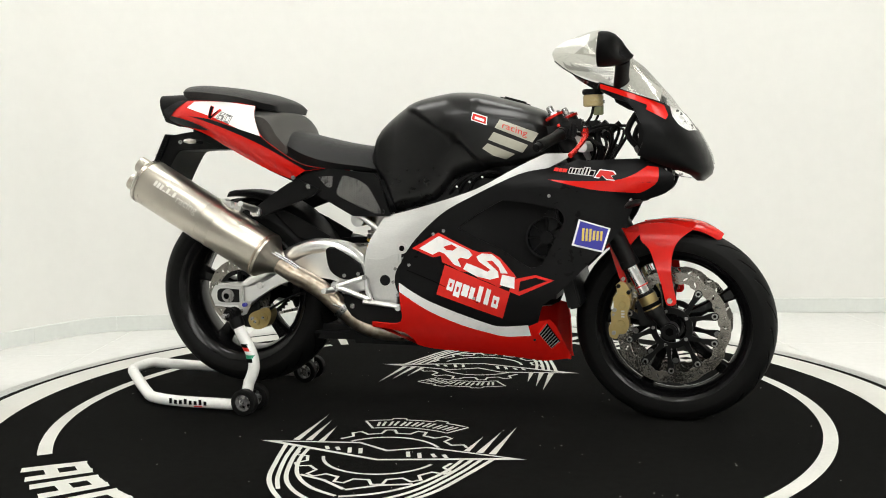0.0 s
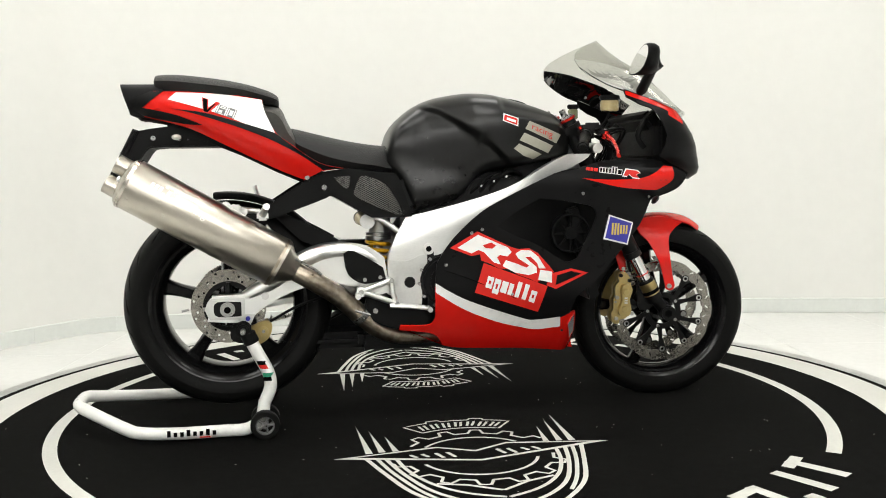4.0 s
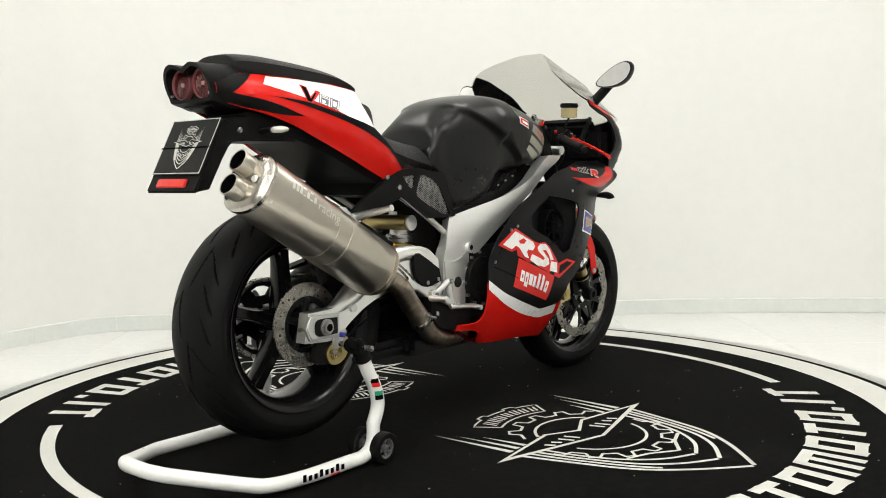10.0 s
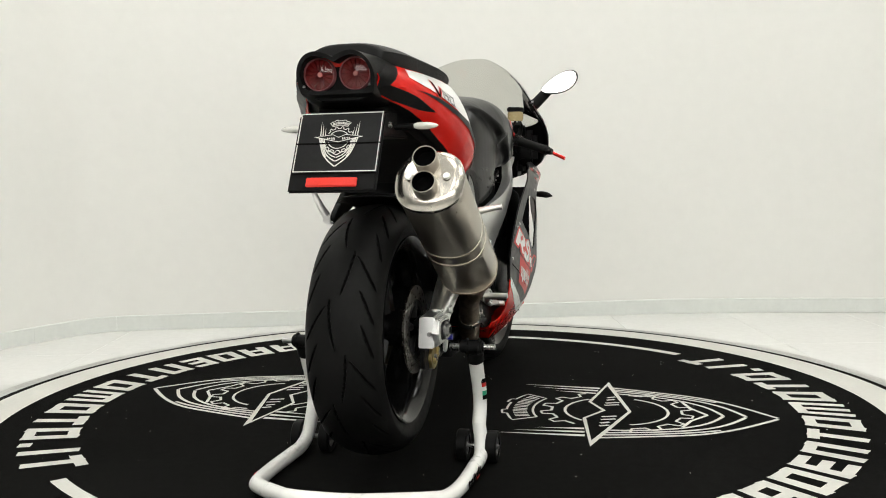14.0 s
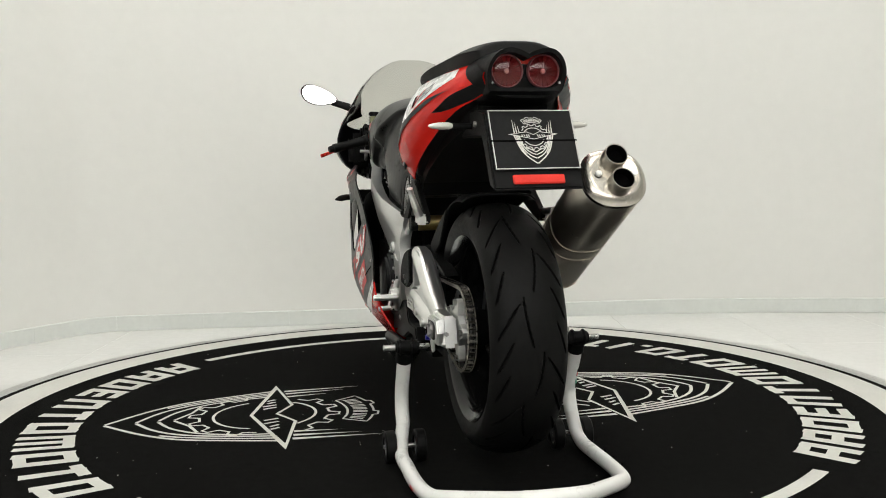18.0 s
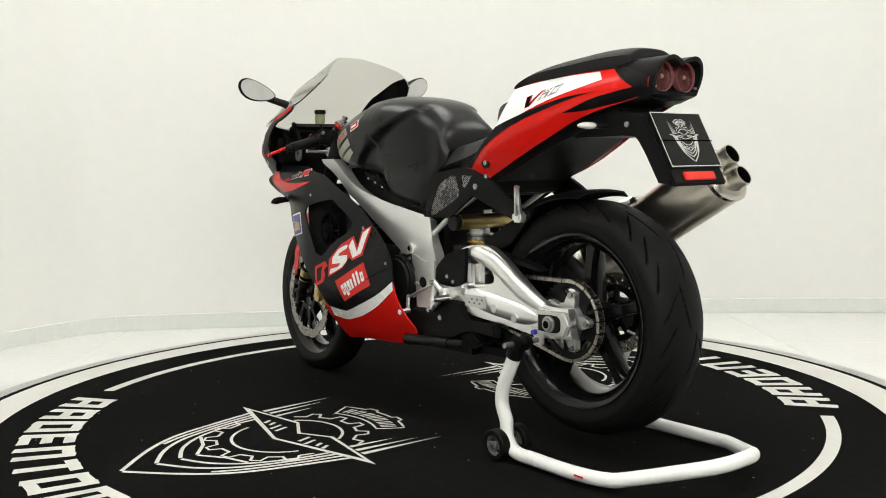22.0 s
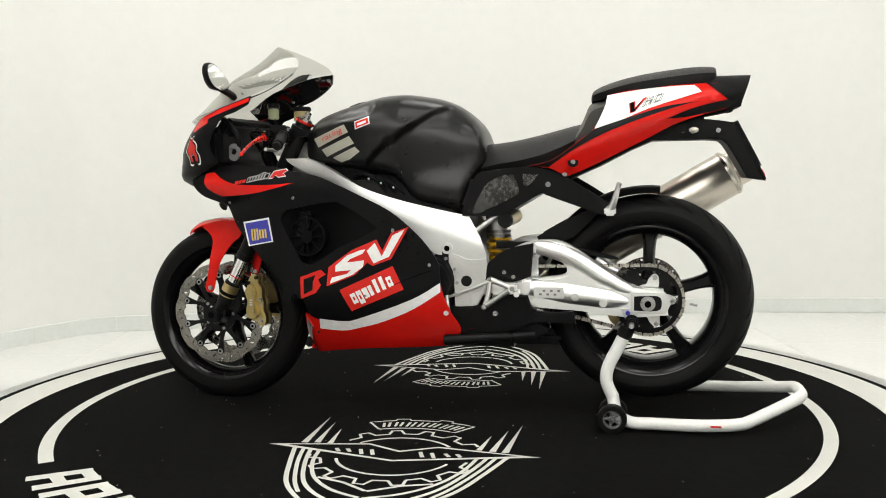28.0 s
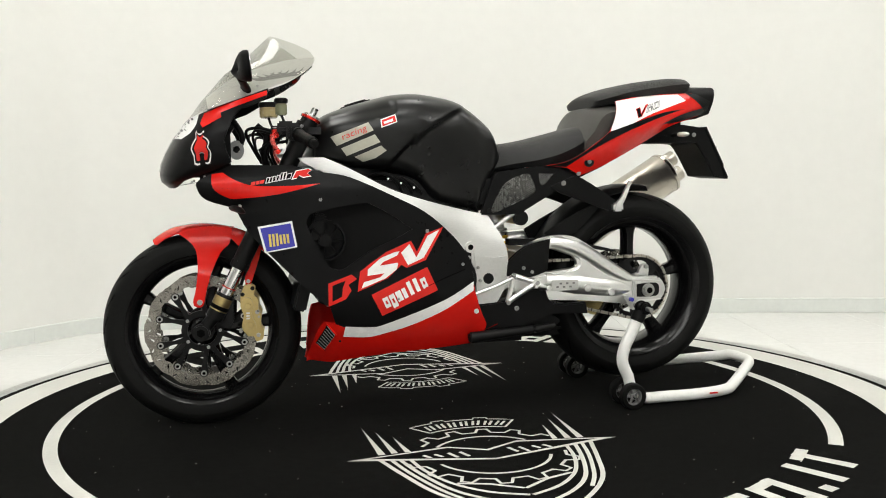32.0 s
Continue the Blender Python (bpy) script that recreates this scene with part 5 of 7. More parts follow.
        for u, w, h in ((0.0, 0.012, 0.010), (0.014, 0.009, 0.010), (0.025, 0.012, 0.010)):
            decal(sharp([on_flash(u, 0), on_flash(u + w, 0), on_flash(u + w, h), on_flash(u, h)]), s, up, RED_MATT, lift=0.0018, name="letter_shape")
        for u, w, h in ((0.044, 0.006, 0.013), (0.053, 0.006, 0.013), (0.062, 0.006, 0.013), (0.073, 0.005, 0.014), (0.083, 0.005, 0.019), (0.092, 0.005, 0.019), (0.101, 0.012, 0.013)):
            decal(sharp([on_flash(u - 0.002, -0.002), on_flash(u + w + 0.002, -0.002), on_flash(u + w + 0.002, h + 0.002), on_flash(u - 0.002, h + 0.002)]), s, up, SILVER, lift=0.0018, name="letter_shape")
            decal(sharp([on_flash(u, 0), on_flash(u + w, 0), on_flash(u + w, h), on_flash(u, h)]), s, up, HOLE, lift=0.0026, name="letter_shape")
        big = [(0.122, -0.006), (0.134, -0.006), (0.138, 0.004), (0.150, -0.008), (0.170, -0.008), (0.158, 0.006), (0.168, 0.014), (0.160, 0.024), (0.128, 0.024)]
        big = [(0.120 + (u - 0.122) * 1.1, v * 0.66 + 0.001) for u, v in big]
        decal(sharp([on_flash(0.146 + (u - 0.146) * 1.14, 0.007 + (v - 0.007) * 1.28) for u, v in big]), s, up, WHITE, lift=0.0022, name="letter_shape")
        decal(sharp([on_flash(u, v) for u, v in big]), s, up, RED_MATT, lift=0.0030, name="letter_shape")
        # blue square sticker with yellow bars
        bx, bz, r = 1.193, 0.577, 0.040
        sq = [(-0.78, 1.02), (1.14, 0.42), (0.68, -1.10), (-1.22, -0.62)]
        if s > 0:
            sq = [(-0.80, 1.16), (1.32, 0.82), (0.92, -0.86), (-1.10, -0.50)]
        st = decal(sharp([(bx + r * 1.14 * u, bz + r * 1.14 * w) for u, w in sq]), s, up, WHITE, lift=0.0014, name="sticker", label="blue and yellow square sticker")
        decal(sharp([(bx + r * u, bz + r * w) for u, w in sq]), s, st, BLUE, lift=0.0022, name="sticker_field")
        for k in range(6):
            u = -0.62 + 0.25 * k if s < 0 else 0.62 - 0.25 * k
            h = 0.45 if k < 3 else 0.34
            decal(sharp([(bx + r * (u - 0.08), bz + r * (-h - 0.1 * u)), (bx + r * (u + 0.08), bz + r * (-h - 0.1 * u)), (bx + r * (u + 0.14), bz + r * (h - 0.1 * u)), (bx + r * (u - 0.02), bz + r * (h - 0.1 * u))]), s, st, YELLOW, lift=0.003, name="sticker_bar")
        # big side mark: three slanting silver shapes with a red edge, and the red field with a pale word-shape
        side_mark(s, up)
        # slatted air outlet at the front of the belly pan
        vent = [(1.033, 0.284), (1.058, 0.317), (1.085, 0.246), (1.060, 0.224)]
        v = decal(sharp(vent), s, lo, HOLE, lift=0.0022, step=0.008, name="air_outlet", label="dark slatted air outlet")
        for k in range(8):
            f = (k + 0.5) / 8
            a, b = Vector(vent[1]).lerp(Vector(vent[2]), f), Vector(vent[0]).lerp(Vector(vent[3]), f)
            pa, pb = a + (b - a) * 0.10, b - (b - a) * 0.06
            part("belly_slat", rod((pa.x, s * (fair_w(pa.x, pa.y) + 0.004), pa.y), (pb.x, s * (fair_w(pb.x, pb.y) + 0.004), pb.y), 0.0016, None, 6), GREYP, v)
        rim = [Vector(p) for p in vent]
        part("outlet_lip", tube([(p.x, s * (fair_w(p.x, p.y) + 0.001), p.y) for p in [a.lerp(b, k / 4) for a, b in zip(rim, rim[1:] + rim[:1]) for k in range(4)] + rim[:1]], 0.0026, 6, 1), RED, v)
        part("belly_bolt", rod((1.020, s * (fair_w(1.02, 0.262) - 0.002), 0.262), (1.020, s * (fair_w(1.02, 0.262) + 0.002), 0.262), 0.004, None, 10), ENGINE, lo)
    # belly bottom and the front lip closing both halves
    part("belly_floor", floor_between([(0.52, 0.285), (0.645, 0.226), (0.878, 0.206), (1.000, 0.193), (1.104, 0.177)], fair_w), RED, bike, "red underside of the belly pan")


def floor_between(pts, width):
    bm = bmesh.new()
    rows = [[bm.verts.new((x, f * (width(x, z) - 0.002), z)) for f in (-1, -0.5, 0, 0.5, 1)] for x, z in pts]
    for a, b in zip(rows, rows[1:]):
        for i in range(4):
            bm.faces.new((a[i], a[i + 1], b[i + 1], b[i]))
    bmesh.ops.solidify(bm, geom=bm.faces[:], thickness=0.004)
    return bm


def side_mark(s, up):
    """Silver slanting shapes edged in red over a red field: plain shapes in the colours of the mark."""
    if s < 0:
        red = [(0.658, 0.535), (0.741, 0.583), (0.845, 0.533), (0.867, 0.526), (0.900, 0.528), (0.928, 0.512), (0.967, 0.468), (0.978, 0.453), (0.924, 0.423), (0.899, 0.436), (0.866, 0.448), (0.837, 0.466), (0.807, 0.469), (0.782, 0.483), (0.752, 0.495), (0.749, 0.514), (0.723, 0.509)]
        silver = [[(0.680, 0.535), (0.743, 0.573), (0.835, 0.532), (0.846, 0.518), (0.833, 0.505), (0.809, 0.510), (0.801, 0.503), (0.812, 0.481), (0.790, 0.488), (0.761, 0.520), (0.744, 0.527), (0.723, 0.517)],
                  [(0.952, 0.465), (0.928, 0.502), (0.905, 0.521), (0.875, 0.523), (0.858, 0.513), (0.865, 0.499), (0.900, 0.475), (0.891, 0.469), (0.861, 0.482), (0.828, 0.494), (0.817, 0.476), (0.857, 0.455), (0.899, 0.446), (0.925, 0.453), (0.923, 0.470), (0.888, 0.501), (0.905, 0.502), (0.925, 0.482), (0.931, 0.465)],
                  [(0.935, 0.461), (0.972, 0.454), (0.971, 0.420), (0.928, 0.431)]]
        spots = [[(0.757, 0.541), (0.783, 0.549), (0.799, 0.539), (0.786, 0.530), (0.766, 0.532)]]
        field = [(0.760, 0.487), (0.958, 0.410), (0.932, 0.329), (0.732, 0.398)]
        word = [(0.772, 0.448), (0.929, 0.392), (0.919, 0.358), (0.762, 0.415)]
        frame_out = [(0.967, 0.448), (1.033, 0.462), (1.088, 0.447), (0.985, 0.400), (0.955, 0.412)]
        frame_in = [(0.988, 0.442), (1.033, 0.454), (1.067, 0.445), (0.983, 0.412)]
    else:
        red = [(0.971, 0.416), (0.963, 0.475), (0.928, 0.501), (0.885, 0.530), (0.808, 0.562), (0.790, 0.528), (0.762, 0.582), (0.707, 0.600), (0.763, 0.502), (0.822, 0.481), (0.838, 0.491), (0.878, 0.453), (0.938, 0.428)]
        silver = [[(0.960, 0.425), (0.952, 0.444), (0.904, 0.456), (0.890, 0.468), (0.941, 0.462), (0.940, 0.481), (0.902, 0.513), (0.860, 0.529), (0.843, 0.532), (0.851, 0.519), (0.894, 0.501), (0.903, 0.491), (0.848, 0.498), (0.852, 0.478), (0.887, 0.453), (0.930, 0.436)],
                  [(0.839, 0.527), (0.813, 0.552), (0.792, 0.511), (0.757, 0.575), (0.719, 0.593), (0.770, 0.509), (0.818, 0.489)]]
        spots = []
        field = [(0.930, 0.405), (0.759, 0.481), (0.726, 0.409), (0.896, 0.338)]
        word = [(0.900, 0.390), (0.766, 0.452), (0.754, 0.424), (0.886, 0.360)]
        frame_out = [(1.057, 0.375), (1.057, 0.444), (0.988, 0.468), (0.972, 0.454), (0.998, 0.438), (0.989, 0.420), (1.007, 0.395)]
        frame_in = [(1.046, 0.390), (1.045, 0.437), (1.006, 0.451), (1.015, 0.429), (1.017, 0.404)]
    decal(sharp(frame_out), s, up, RED_MATT, lift=0.0014, name="mark_edge", label="red edge of the side mark")
    decal(sharp(frame_in), s, up, BLACK, lift=0.0022, name="mark_shape")
    f = decal(sharp(field), s, up, RED_MATT, lift=0.0010, name="mark_field", label="red rectangular field of the side mark")
    decal(sharp(red), s, up, RED_MATT, lift=0.0018, name="mark_edge", label="red edge of the side mark")
    for q in silver:
        decal(sharp(q), s, up, WHITE, lift=0.0026, name="mark_shape", label="silver-white slanting shape")
    for q in spots:
        decal(sharp(q), s, up, RED_MATT, lift=0.0034, name="mark_shape")
    # pale rounded blocks standing for the word
    a, b, c, d = [Vector(p) for p in word]
    for k in range(7):
        t0, t1 = k / 7 + 0.012, (k + 1) / 7 - (0.05 if k in (3, 4, 5) else 0.016)
        tall = 0.35 if k in (4, 5) else (0.0 if k != 1 else -0.3)
        p0, p1, p2, p3 = a.lerp(b, t0), a.lerp(b, t1), d.lerp(c, t1), d.lerp(c, t0)
        p0, p1 = p0 + (p0 - p3) * tall * (tall > 0), p1 + (p1 - p2) * tall * (tall > 0)
        if tall < 0:
            p2, p3 = p2 - (p1 - p2) * 0.3, p3 - (p0 - p3) * 0.3
        m = (p0 + p1 + p2 + p3) / 4
        blk = outline([tuple(m + (p - m) * 0.98) for p in (p0, p0.lerp(p1, 0.5), p1, p1.lerp(p2, 0.5), p2, p2.lerp(p3, 0.5), p3, p3.lerp(p0, 0.5))], 3)
        if k in (0, 1, 6):
            inner = [m + (p - m) * 0.34 for p in (p0, p1, p2, p3)]
            part("word_block", panel(blk, fair_w, s, [inner], thick=0, step=0.03, lift=0.0019), WHITE, f)
        else:
            decal(blk, s, f, WHITE, lift=0.0019, name="word_block")


NOSE_FRONT = [(0.727, 1.502), (0.745, 1.523), (0.765, 1.528), (0.80, 1.520), (0.837, 1.504), (0.87, 1.485), (0.907, 1.459), (0.94, 1.434), (0.971, 1.407), (1.0, 1.381), (1.03, 1.354)]
NOSE_BACK = [(0.727, 1.48), (0.750, 1.455), (0.760, 1.420), (0.777, 1.373), (0.801, 1.320), (0.833, 1.334), (0.865, 1.339), (0.913, 1.318), (0.932, 1.308), (0.949, 1.292), (0.961, 1.257), (0.984, 1.217), (1.03, 1.205)]
NOSE_WIDE = [(0.727, 0.095), (0.745, 0.150), (0.765, 0.195), (0.795, 0.240), (0.838, 0.262), (0.90, 0.264), (0.94, 0.252), (0.98, 0.234), (1.03, 0.213)]


def flank_power(z):
    """How full the plan curve is at a height: fuller where nose and screen meet."""
    return 0.9 - 0.50 * step01(0.92, 1.0, z) * (1 - step01(1.06, 1.15, z))


def shell(z_list, front, back, wide, thick, n=28, power=0.75, a_max=90):
    """A rounded shell open to the rear: a bow-shaped curve in plan at each height."""
    rings = []
    for z in z_list:
        f, b, w = lerp(front, z), lerp(back, z), lerp(wide, z)
        r = []
        for i in range(n + 1):
            a = radians(-a_max + 2 * a_max * i / n)
            r.append(Vector((b + (f - b) * abs(math.cos(a)) ** power, w * math.copysign(abs(math.sin(a)) ** flank_power(z), math.sin(a)), z)))
        rings.append(r)
    bm = loft(rings, caps=False, closed=False)
    bm.normal_update()
    if sum(fc.normal.x for fc in bm.faces) < 0:
        bmesh.ops.reverse_faces(bm, faces=bm.faces[:])
    if thick:
        bmesh.ops.solidify(bm, geom=bm.faces[:], thickness=thick)
    return bm


SEAM = ((1.21, 0, 1.010), (0.350, 0, 0.937))     # the slanting joint between nose and screen


def trim(bm, above):
    """Cuts a shell along the joint and keeps what lies above or below it."""
    bmesh.ops.bisect_plane(bm, geom=bm.verts[:] + bm.edges[:] + bm.faces[:], dist=1e-5, plane_co=SEAM[0], plane_no=SEAM[1], clear_inner=above, clear_outer=not above)
    return bm


def nose_y(x, z, lift=0.0):
    f, b, w = lerp(NOSE_FRONT, z), lerp(NOSE_BACK, z), lerp(NOSE_WIDE, z)
    c = max(0.0, min(1.0, (x - b) / (f - b))) ** (1 / 0.75)
    return w * math.sqrt(max(0.0, 1 - c * c)) ** flank_power(z)


def thicken(bm, t):
    bmesh.ops.solidify(bm, geom=bm.faces[:], thickness=t)
    return bm


def nose(bike):
    zs = [0.727, 0.735, 0.745, 0.755, 0.765, 0.777, 0.79, 0.801, 0.815, 0.833, 0.85, 0.865, 0.88, 0.895, 0.913, 0.932, 0.942, 0.950, 0.961, 0.972, 0.984, 0.995, 1.005, 1.015, 1.03]
    n = part("nose_cowl", thicken(trim(shell(zs, NOSE_FRONT, NOSE_BACK, NOSE_WIDE, 0, 36), False), 0.005), BLACK, bike, "satin black nose fairing")
    part("chin", loft([[(1.40, s * 0.10, 0.745), (1.50, s * 0.05, 0.729), (1.505, 0, 0.728)] for s in (-1, -0.5, 0, 0.5, 1)], caps=False, closed=False), PLASTIC, n)
    # headlight glass across the front
    lf = [(z, x + 0.004) for z, x in NOSE_FRONT]
    part("headlight", shell([0.775, 0.80, 0.83, 0.86, 0.885], lf, [(0.775, 1.47), (0.83, 1.445), (0.885, 1.405)], [(0.775, 0.075), (0.83, 0.105), (0.885, 0.115)], 0, 18), CLEAR, n, "clear headlight glass")
    part("headlight_reflector", shell([0.778, 0.80, 0.83, 0.86, 0.882], [(z, x - 0.001 + 0.003) for z, x in NOSE_FRONT], [(0.775, 1.475), (0.83, 1.450), (0.885, 1.41)], [(0.775, 0.070), (0.83, 0.100), (0.885, 0.110)], 0, 18), CHROME, n, "bright reflector")
    for s in (-1, 1):
        # white and red painted areas over the headlight
        decal(outline([(1.346, 0.940, 1), (1.390, 0.940, 1), (1.402, 0.910, 1), (1.396, 0.898, 1), (1.344, 0.926, 1)], 2), s, n, RED, nose_y, 0.002, 0.012, "red_patch", "red painted patch")
        decal(outline([(1.215, 1.003, 1), (1.30, 0.974), (1.385, 0.941, 1), (1.368, 0.930, 1), (1.30, 0.958), (1.215, 0.990, 1)], 3), s, n, RED, nose_y, 0.002, 0.012, "red_line", "red painted line under the screen")
        decal(outline([(1.405, 0.938, 1), (1.432, 0.930, 1), (1.456, 0.905), (1.478, 0.872, 1), (1.456, 0.868, 1), (1.430, 0.884), (1.412, 0.910, 1)], 2), s, n, WHITE, nose_y, 0.0024, 0.010, "white_patch", "white painted patch")
        for x, z in ((1.432, 0.745), (1.395, 0.760)):
            part("cowl_bolt", rod((x, s * (nose_y(x, z) - 0.002), z), (x, s * (nose_y(x, z) + 0.003), z), 0.004, None, 10), BOLT, n)
    # animal badge on the left as a plain red shape edged in white
    bull = [(-0.22, 1.0), (-0.14, 0.84), (0.04, 0.84), (0.14, 1.0), (0.20, 0.92), (0.12, 0.70), (0.32, 0.55), (0.44, 0.30), (0.36, 0.05), (0.52, -0.30), (0.44, -0.90), (0.20, -0.92),
            (0.22, -0.45), (0.0, -0.30), (-0.14, -0.50), (-0.08, -0.98), (-0.36, -0.98), (-0.40, -0.50), (-0.54, -0.10), (-0.42, 0.30), (-0.26, 0.58), (-0.26, 0.80)]
    for k, mt, lift, name, label in ((1.22, WHITE, 0.002, "badge_edge", "white edge of the badge"), (1.06, BLACK, 0.0032, "badge_shape", "black badge shape"), (0.82, RED_MATT, 0.0042, "badge_shape", "red heart of the badge")):
        decal(outline([(1.402 - u * 0.043 * k, 0.842 + v * (0.041 + 0.006 * (k - 1) * 5)) for u, v in bull], 2), 1, n, mt, nose_y, lift, 0.012, name, label)
    # windscreen: clear bubble above, black-painted foot
    sf = [(0.925, 1.441), (0.971, 1.407), (1.0, 1.382), (1.056, 1.334), (1.104, 1.277), (1.127, 1.252), (1.150, 1.228), (1.170, 1.206), (1.180, 1.194)]
    sb = [(0.925, 1.40), (0.96, 1.33), (1.0, 1.215), (1.02, 1.165), (1.046, 1.119), (1.075, 1.082), (1.10, 1.070), (1.125, 1.082), (1.150, 1.122), (1.170, 1.166), (1.180, 1.190)]
    sw = [(0.925, 0.258), (0.97, 0.238), (1.0, 0.226), (1.03, 0.215), (1.06, 0.202), (1.09, 0.181), (1.125, 0.144), (1.150, 0.106), (1.172, 0.064), (1.180, 0.036)]

    def screen_y(x, z):
        f, b, w = lerp(sf, z), lerp(sb, z), lerp(sw, z)
        q = max(0.0, min(1.0, (x - b) / (f - b))) ** (1 / 0.8)
        return w * math.sqrt(max(0.0, 1 - q * q)) ** flank_power(z) - 0.003
    zs = [0.925 + 0.255 * i / 30 for i in range(31)]
    part("windscreen", trim(shell(zs, sf, sb, sw, 0, 44, 0.8), True), SCREEN, bike, "smoked clear double-bubble windscreen")
    for s in (-1, 1):
        flank = [(1.073, 1.104, 1), (1.084, 1.073), (1.106, 1.053), (1.124, 1.043), (1.168, 1.019), (1.215, 1.000, 1), (1.222, 1.006, 1), (1.300, 0.977), (1.380, 0.948, 1), (1.384, 0.985, 1), (1.300, 1.046), (1.190, 1.085), (1.130, 1.098)]
        m = part("screen_mask", panel(outline(flank, 4), screen_y, s, thick=0.002, step=0.012), PRINTB, bike, "glossy black-backed screen flank")
        part("flank_sticker", panel(outline(flank, 4), screen_y, s, thick=0.0006, step=0.012, lift=0.0014), FLAME, m, "silver sticker on the screen flank")
        # wavy grey flames on the sticker
        for k in range(5):
            x, z = 1.105 + 0.021 * k, 1.074 - 0.0035 * k
            part("flame_stripe", panel(outline([(x, z, 1), (x + 0.018, z - 0.014), (x + 0.050, z - 0.021), (x + 0.078, z - 0.016, 1), (x + 0.052, z - 0.029), (x + 0.016, z - 0.024)], 4), screen_y, s, thick=0, step=0.012, lift=0.0022), FLAMED, m)
        part("screen_edge", tube([(x, s * (lerp(sw, z) - 0.001), z) for x, z in ((1.082, 1.075), (1.119, 1.046), (1.165, 1.020), (1.212, 1.003))], 0.0016, 6, 4), HOLE, bike)
        part("screen_bolt", rod((1.24, s * (screen_y(1.24, 1.016) - 0.006), 1.016), (1.24, s * (screen_y(1.24, 1.016) + 0.007), 1.016), 0.0045, None, 12), BOLT, bike)
        # inner stays of the cowl
        part("cowl_stay", tube([(1.345, s * 0.15, 0.945), (1.315, s * 0.16, 0.925), (1.285, s * 0.155, 0.870), (1.310, s * 0.15, 0.830)], 0.009, 8, 3), PLASTIC, bike, "black cowl stay")
    part("instrument_panel", box((1.335, 0, 0.906), (0.05, 0.35, 0.085), 0.015, Matrix.Rotation(radians(-35), 4, "Y")), PLASTIC, bike, "black instrument panel")
    part("cowl_bridge", box((1.365, 0, 0.768), (0.13, 0.33, 0.060), 0.02), PLASTIC, bike, "black duct between nose and side fairings")
    part("cowl_inner", box((1.350, 0, 0.850), (0.060, 0.44, 0.130), 0.02), PLASTIC, bike, "black inner cowl")
    # mirrors
    for s in (-1, 1):
        c = Vector((1.220, -0.320, 1.080)) if s < 0 else Vector((1.264, 0.334, 1.054))
        deep = 1.10 if s < 0 else 0.62
        st = part("mirror_stalk", tube([(1.274, s * 0.205, 1.000), (1.274, s * 0.224, 1.012), c + Vector((0.062 if s < 0 else 0.026, s * -0.050, -0.022))], [0.029, 0.026, 0.024] if s < 0 else [0.023, 0.018, 0.015], 16, 5, 0.6), PLASTIC, bike, "black mirror stalk")
        tip = 0.34 if s < 0 else 0.22
        rings = []
        for f, k in ((0.0, 0.96), (0.010, 1.0), (0.036, 0.97), (0.058, 0.86), (0.074, 0.66), (0.083, 0.40), (0.085, 0.15)):
            r = []
            for i in range(32):
                a = 2 * math.pi * i / 32
                u = 0.069 * math.cos(a)
                v = 0.036 * math.sin(a) * (1.0 + 0.34 * math.cos(a))
                y, z = u * k - 0.022 * (1 - k), v * k + tip * (u * k - 0.022 * (1 - k))
                r.append(c + Vector((f * deep * (0.80 - 3.0 * u) + 0.10 * z + 0.03 * y, s * y, z)))
            rings.append(r)
        part("mirror_housing", loft(rings), PLASTIC, st, "black mirror housing")
        r0 = [c + Vector((-0.001, s * 0.063 * math.cos(a), 0.036 * math.sin(a) * (1.0 + 0.34 * math.cos(a)) * 0.90 + tip * 0.063 * math.cos(a))) for a in [2 * math.pi * i / 40 for i in range(40)]]
        r0 = [p + Vector((0.10 * (p.z - c.z) + 0.03 * s * (p.y - c.y), 0, 0)) for p in r0]
        part("mirror_glass", loft([r0, [p + Vector((0.0015, 0, 0)) for p in r0]]), MIRROR, st, "mirror glass")


def tank(bike):
    xs = [0.489, 0.492, 0.497, 0.505, 0.517, 0.535, 0.56] + [0.57 + 0.004 * i for i in range(114)] + [1.03, 1.045, 1.056, 1.064, 1.070]
    t = part("fuel_tank", loft([tank_ring(x) for x in xs]), TANKB, bike, "satin black fuel tank with knee hollows", smooth=60)
    part("filler_cap", merge(lathe_tilt((0.925, 0, 0.968), 0.052, 0.014, 0.28), lathe_tilt((0.928, 0, 0.980), 0.038, 0.006, 0.28)), ENGINE, t, "black filler cap")
    for s in (-1, 1):
        b = part("tank_badge", panel(sharp([(0.838, 0.938), (0.884, 0.922), (0.882, 0.897), (0.834, 0.914)]), tank_y, s, thick=0, step=0.012, lift=0.0025), WHITE, t, "small red badge edged in white")
        part("badge_field", panel(sharp([(0.841, 0.934), (0.881, 0.920), (0.879, 0.901), (0.837, 0.916)]), tank_y, s, thick=0, step=0.012, lift=0.0035), RED_MATT, b)
        part("badge_bar", panel(sharp([(0.847, 0.925), (0.875, 0.915), (0.874, 0.908), (0.846, 0.917)]), tank_y, s, thick=0, step=0.012, lift=0.0042), WHITE, b)
        for k, q in enumerate((((0.920, 0.914), (1.030, 0.872), (1.012, 0.845), (0.905, 0.890)), ((0.902, 0.878), (1.000, 0.838), (0.984, 0.815), (0.886, 0.855)), ((0.884, 0.845), (0.962, 0.812), (0.935, 0.797), (0.900, 0.808), (0.868, 0.830)))):
            p = part("tank_stripe", panel(sharp(q), tank_y, s, thick=0, step=0.012, lift=0.0028), STRIPE, t, "grey-gold diagonal stripe")
            if k == 0:
                word_racing(s, p)


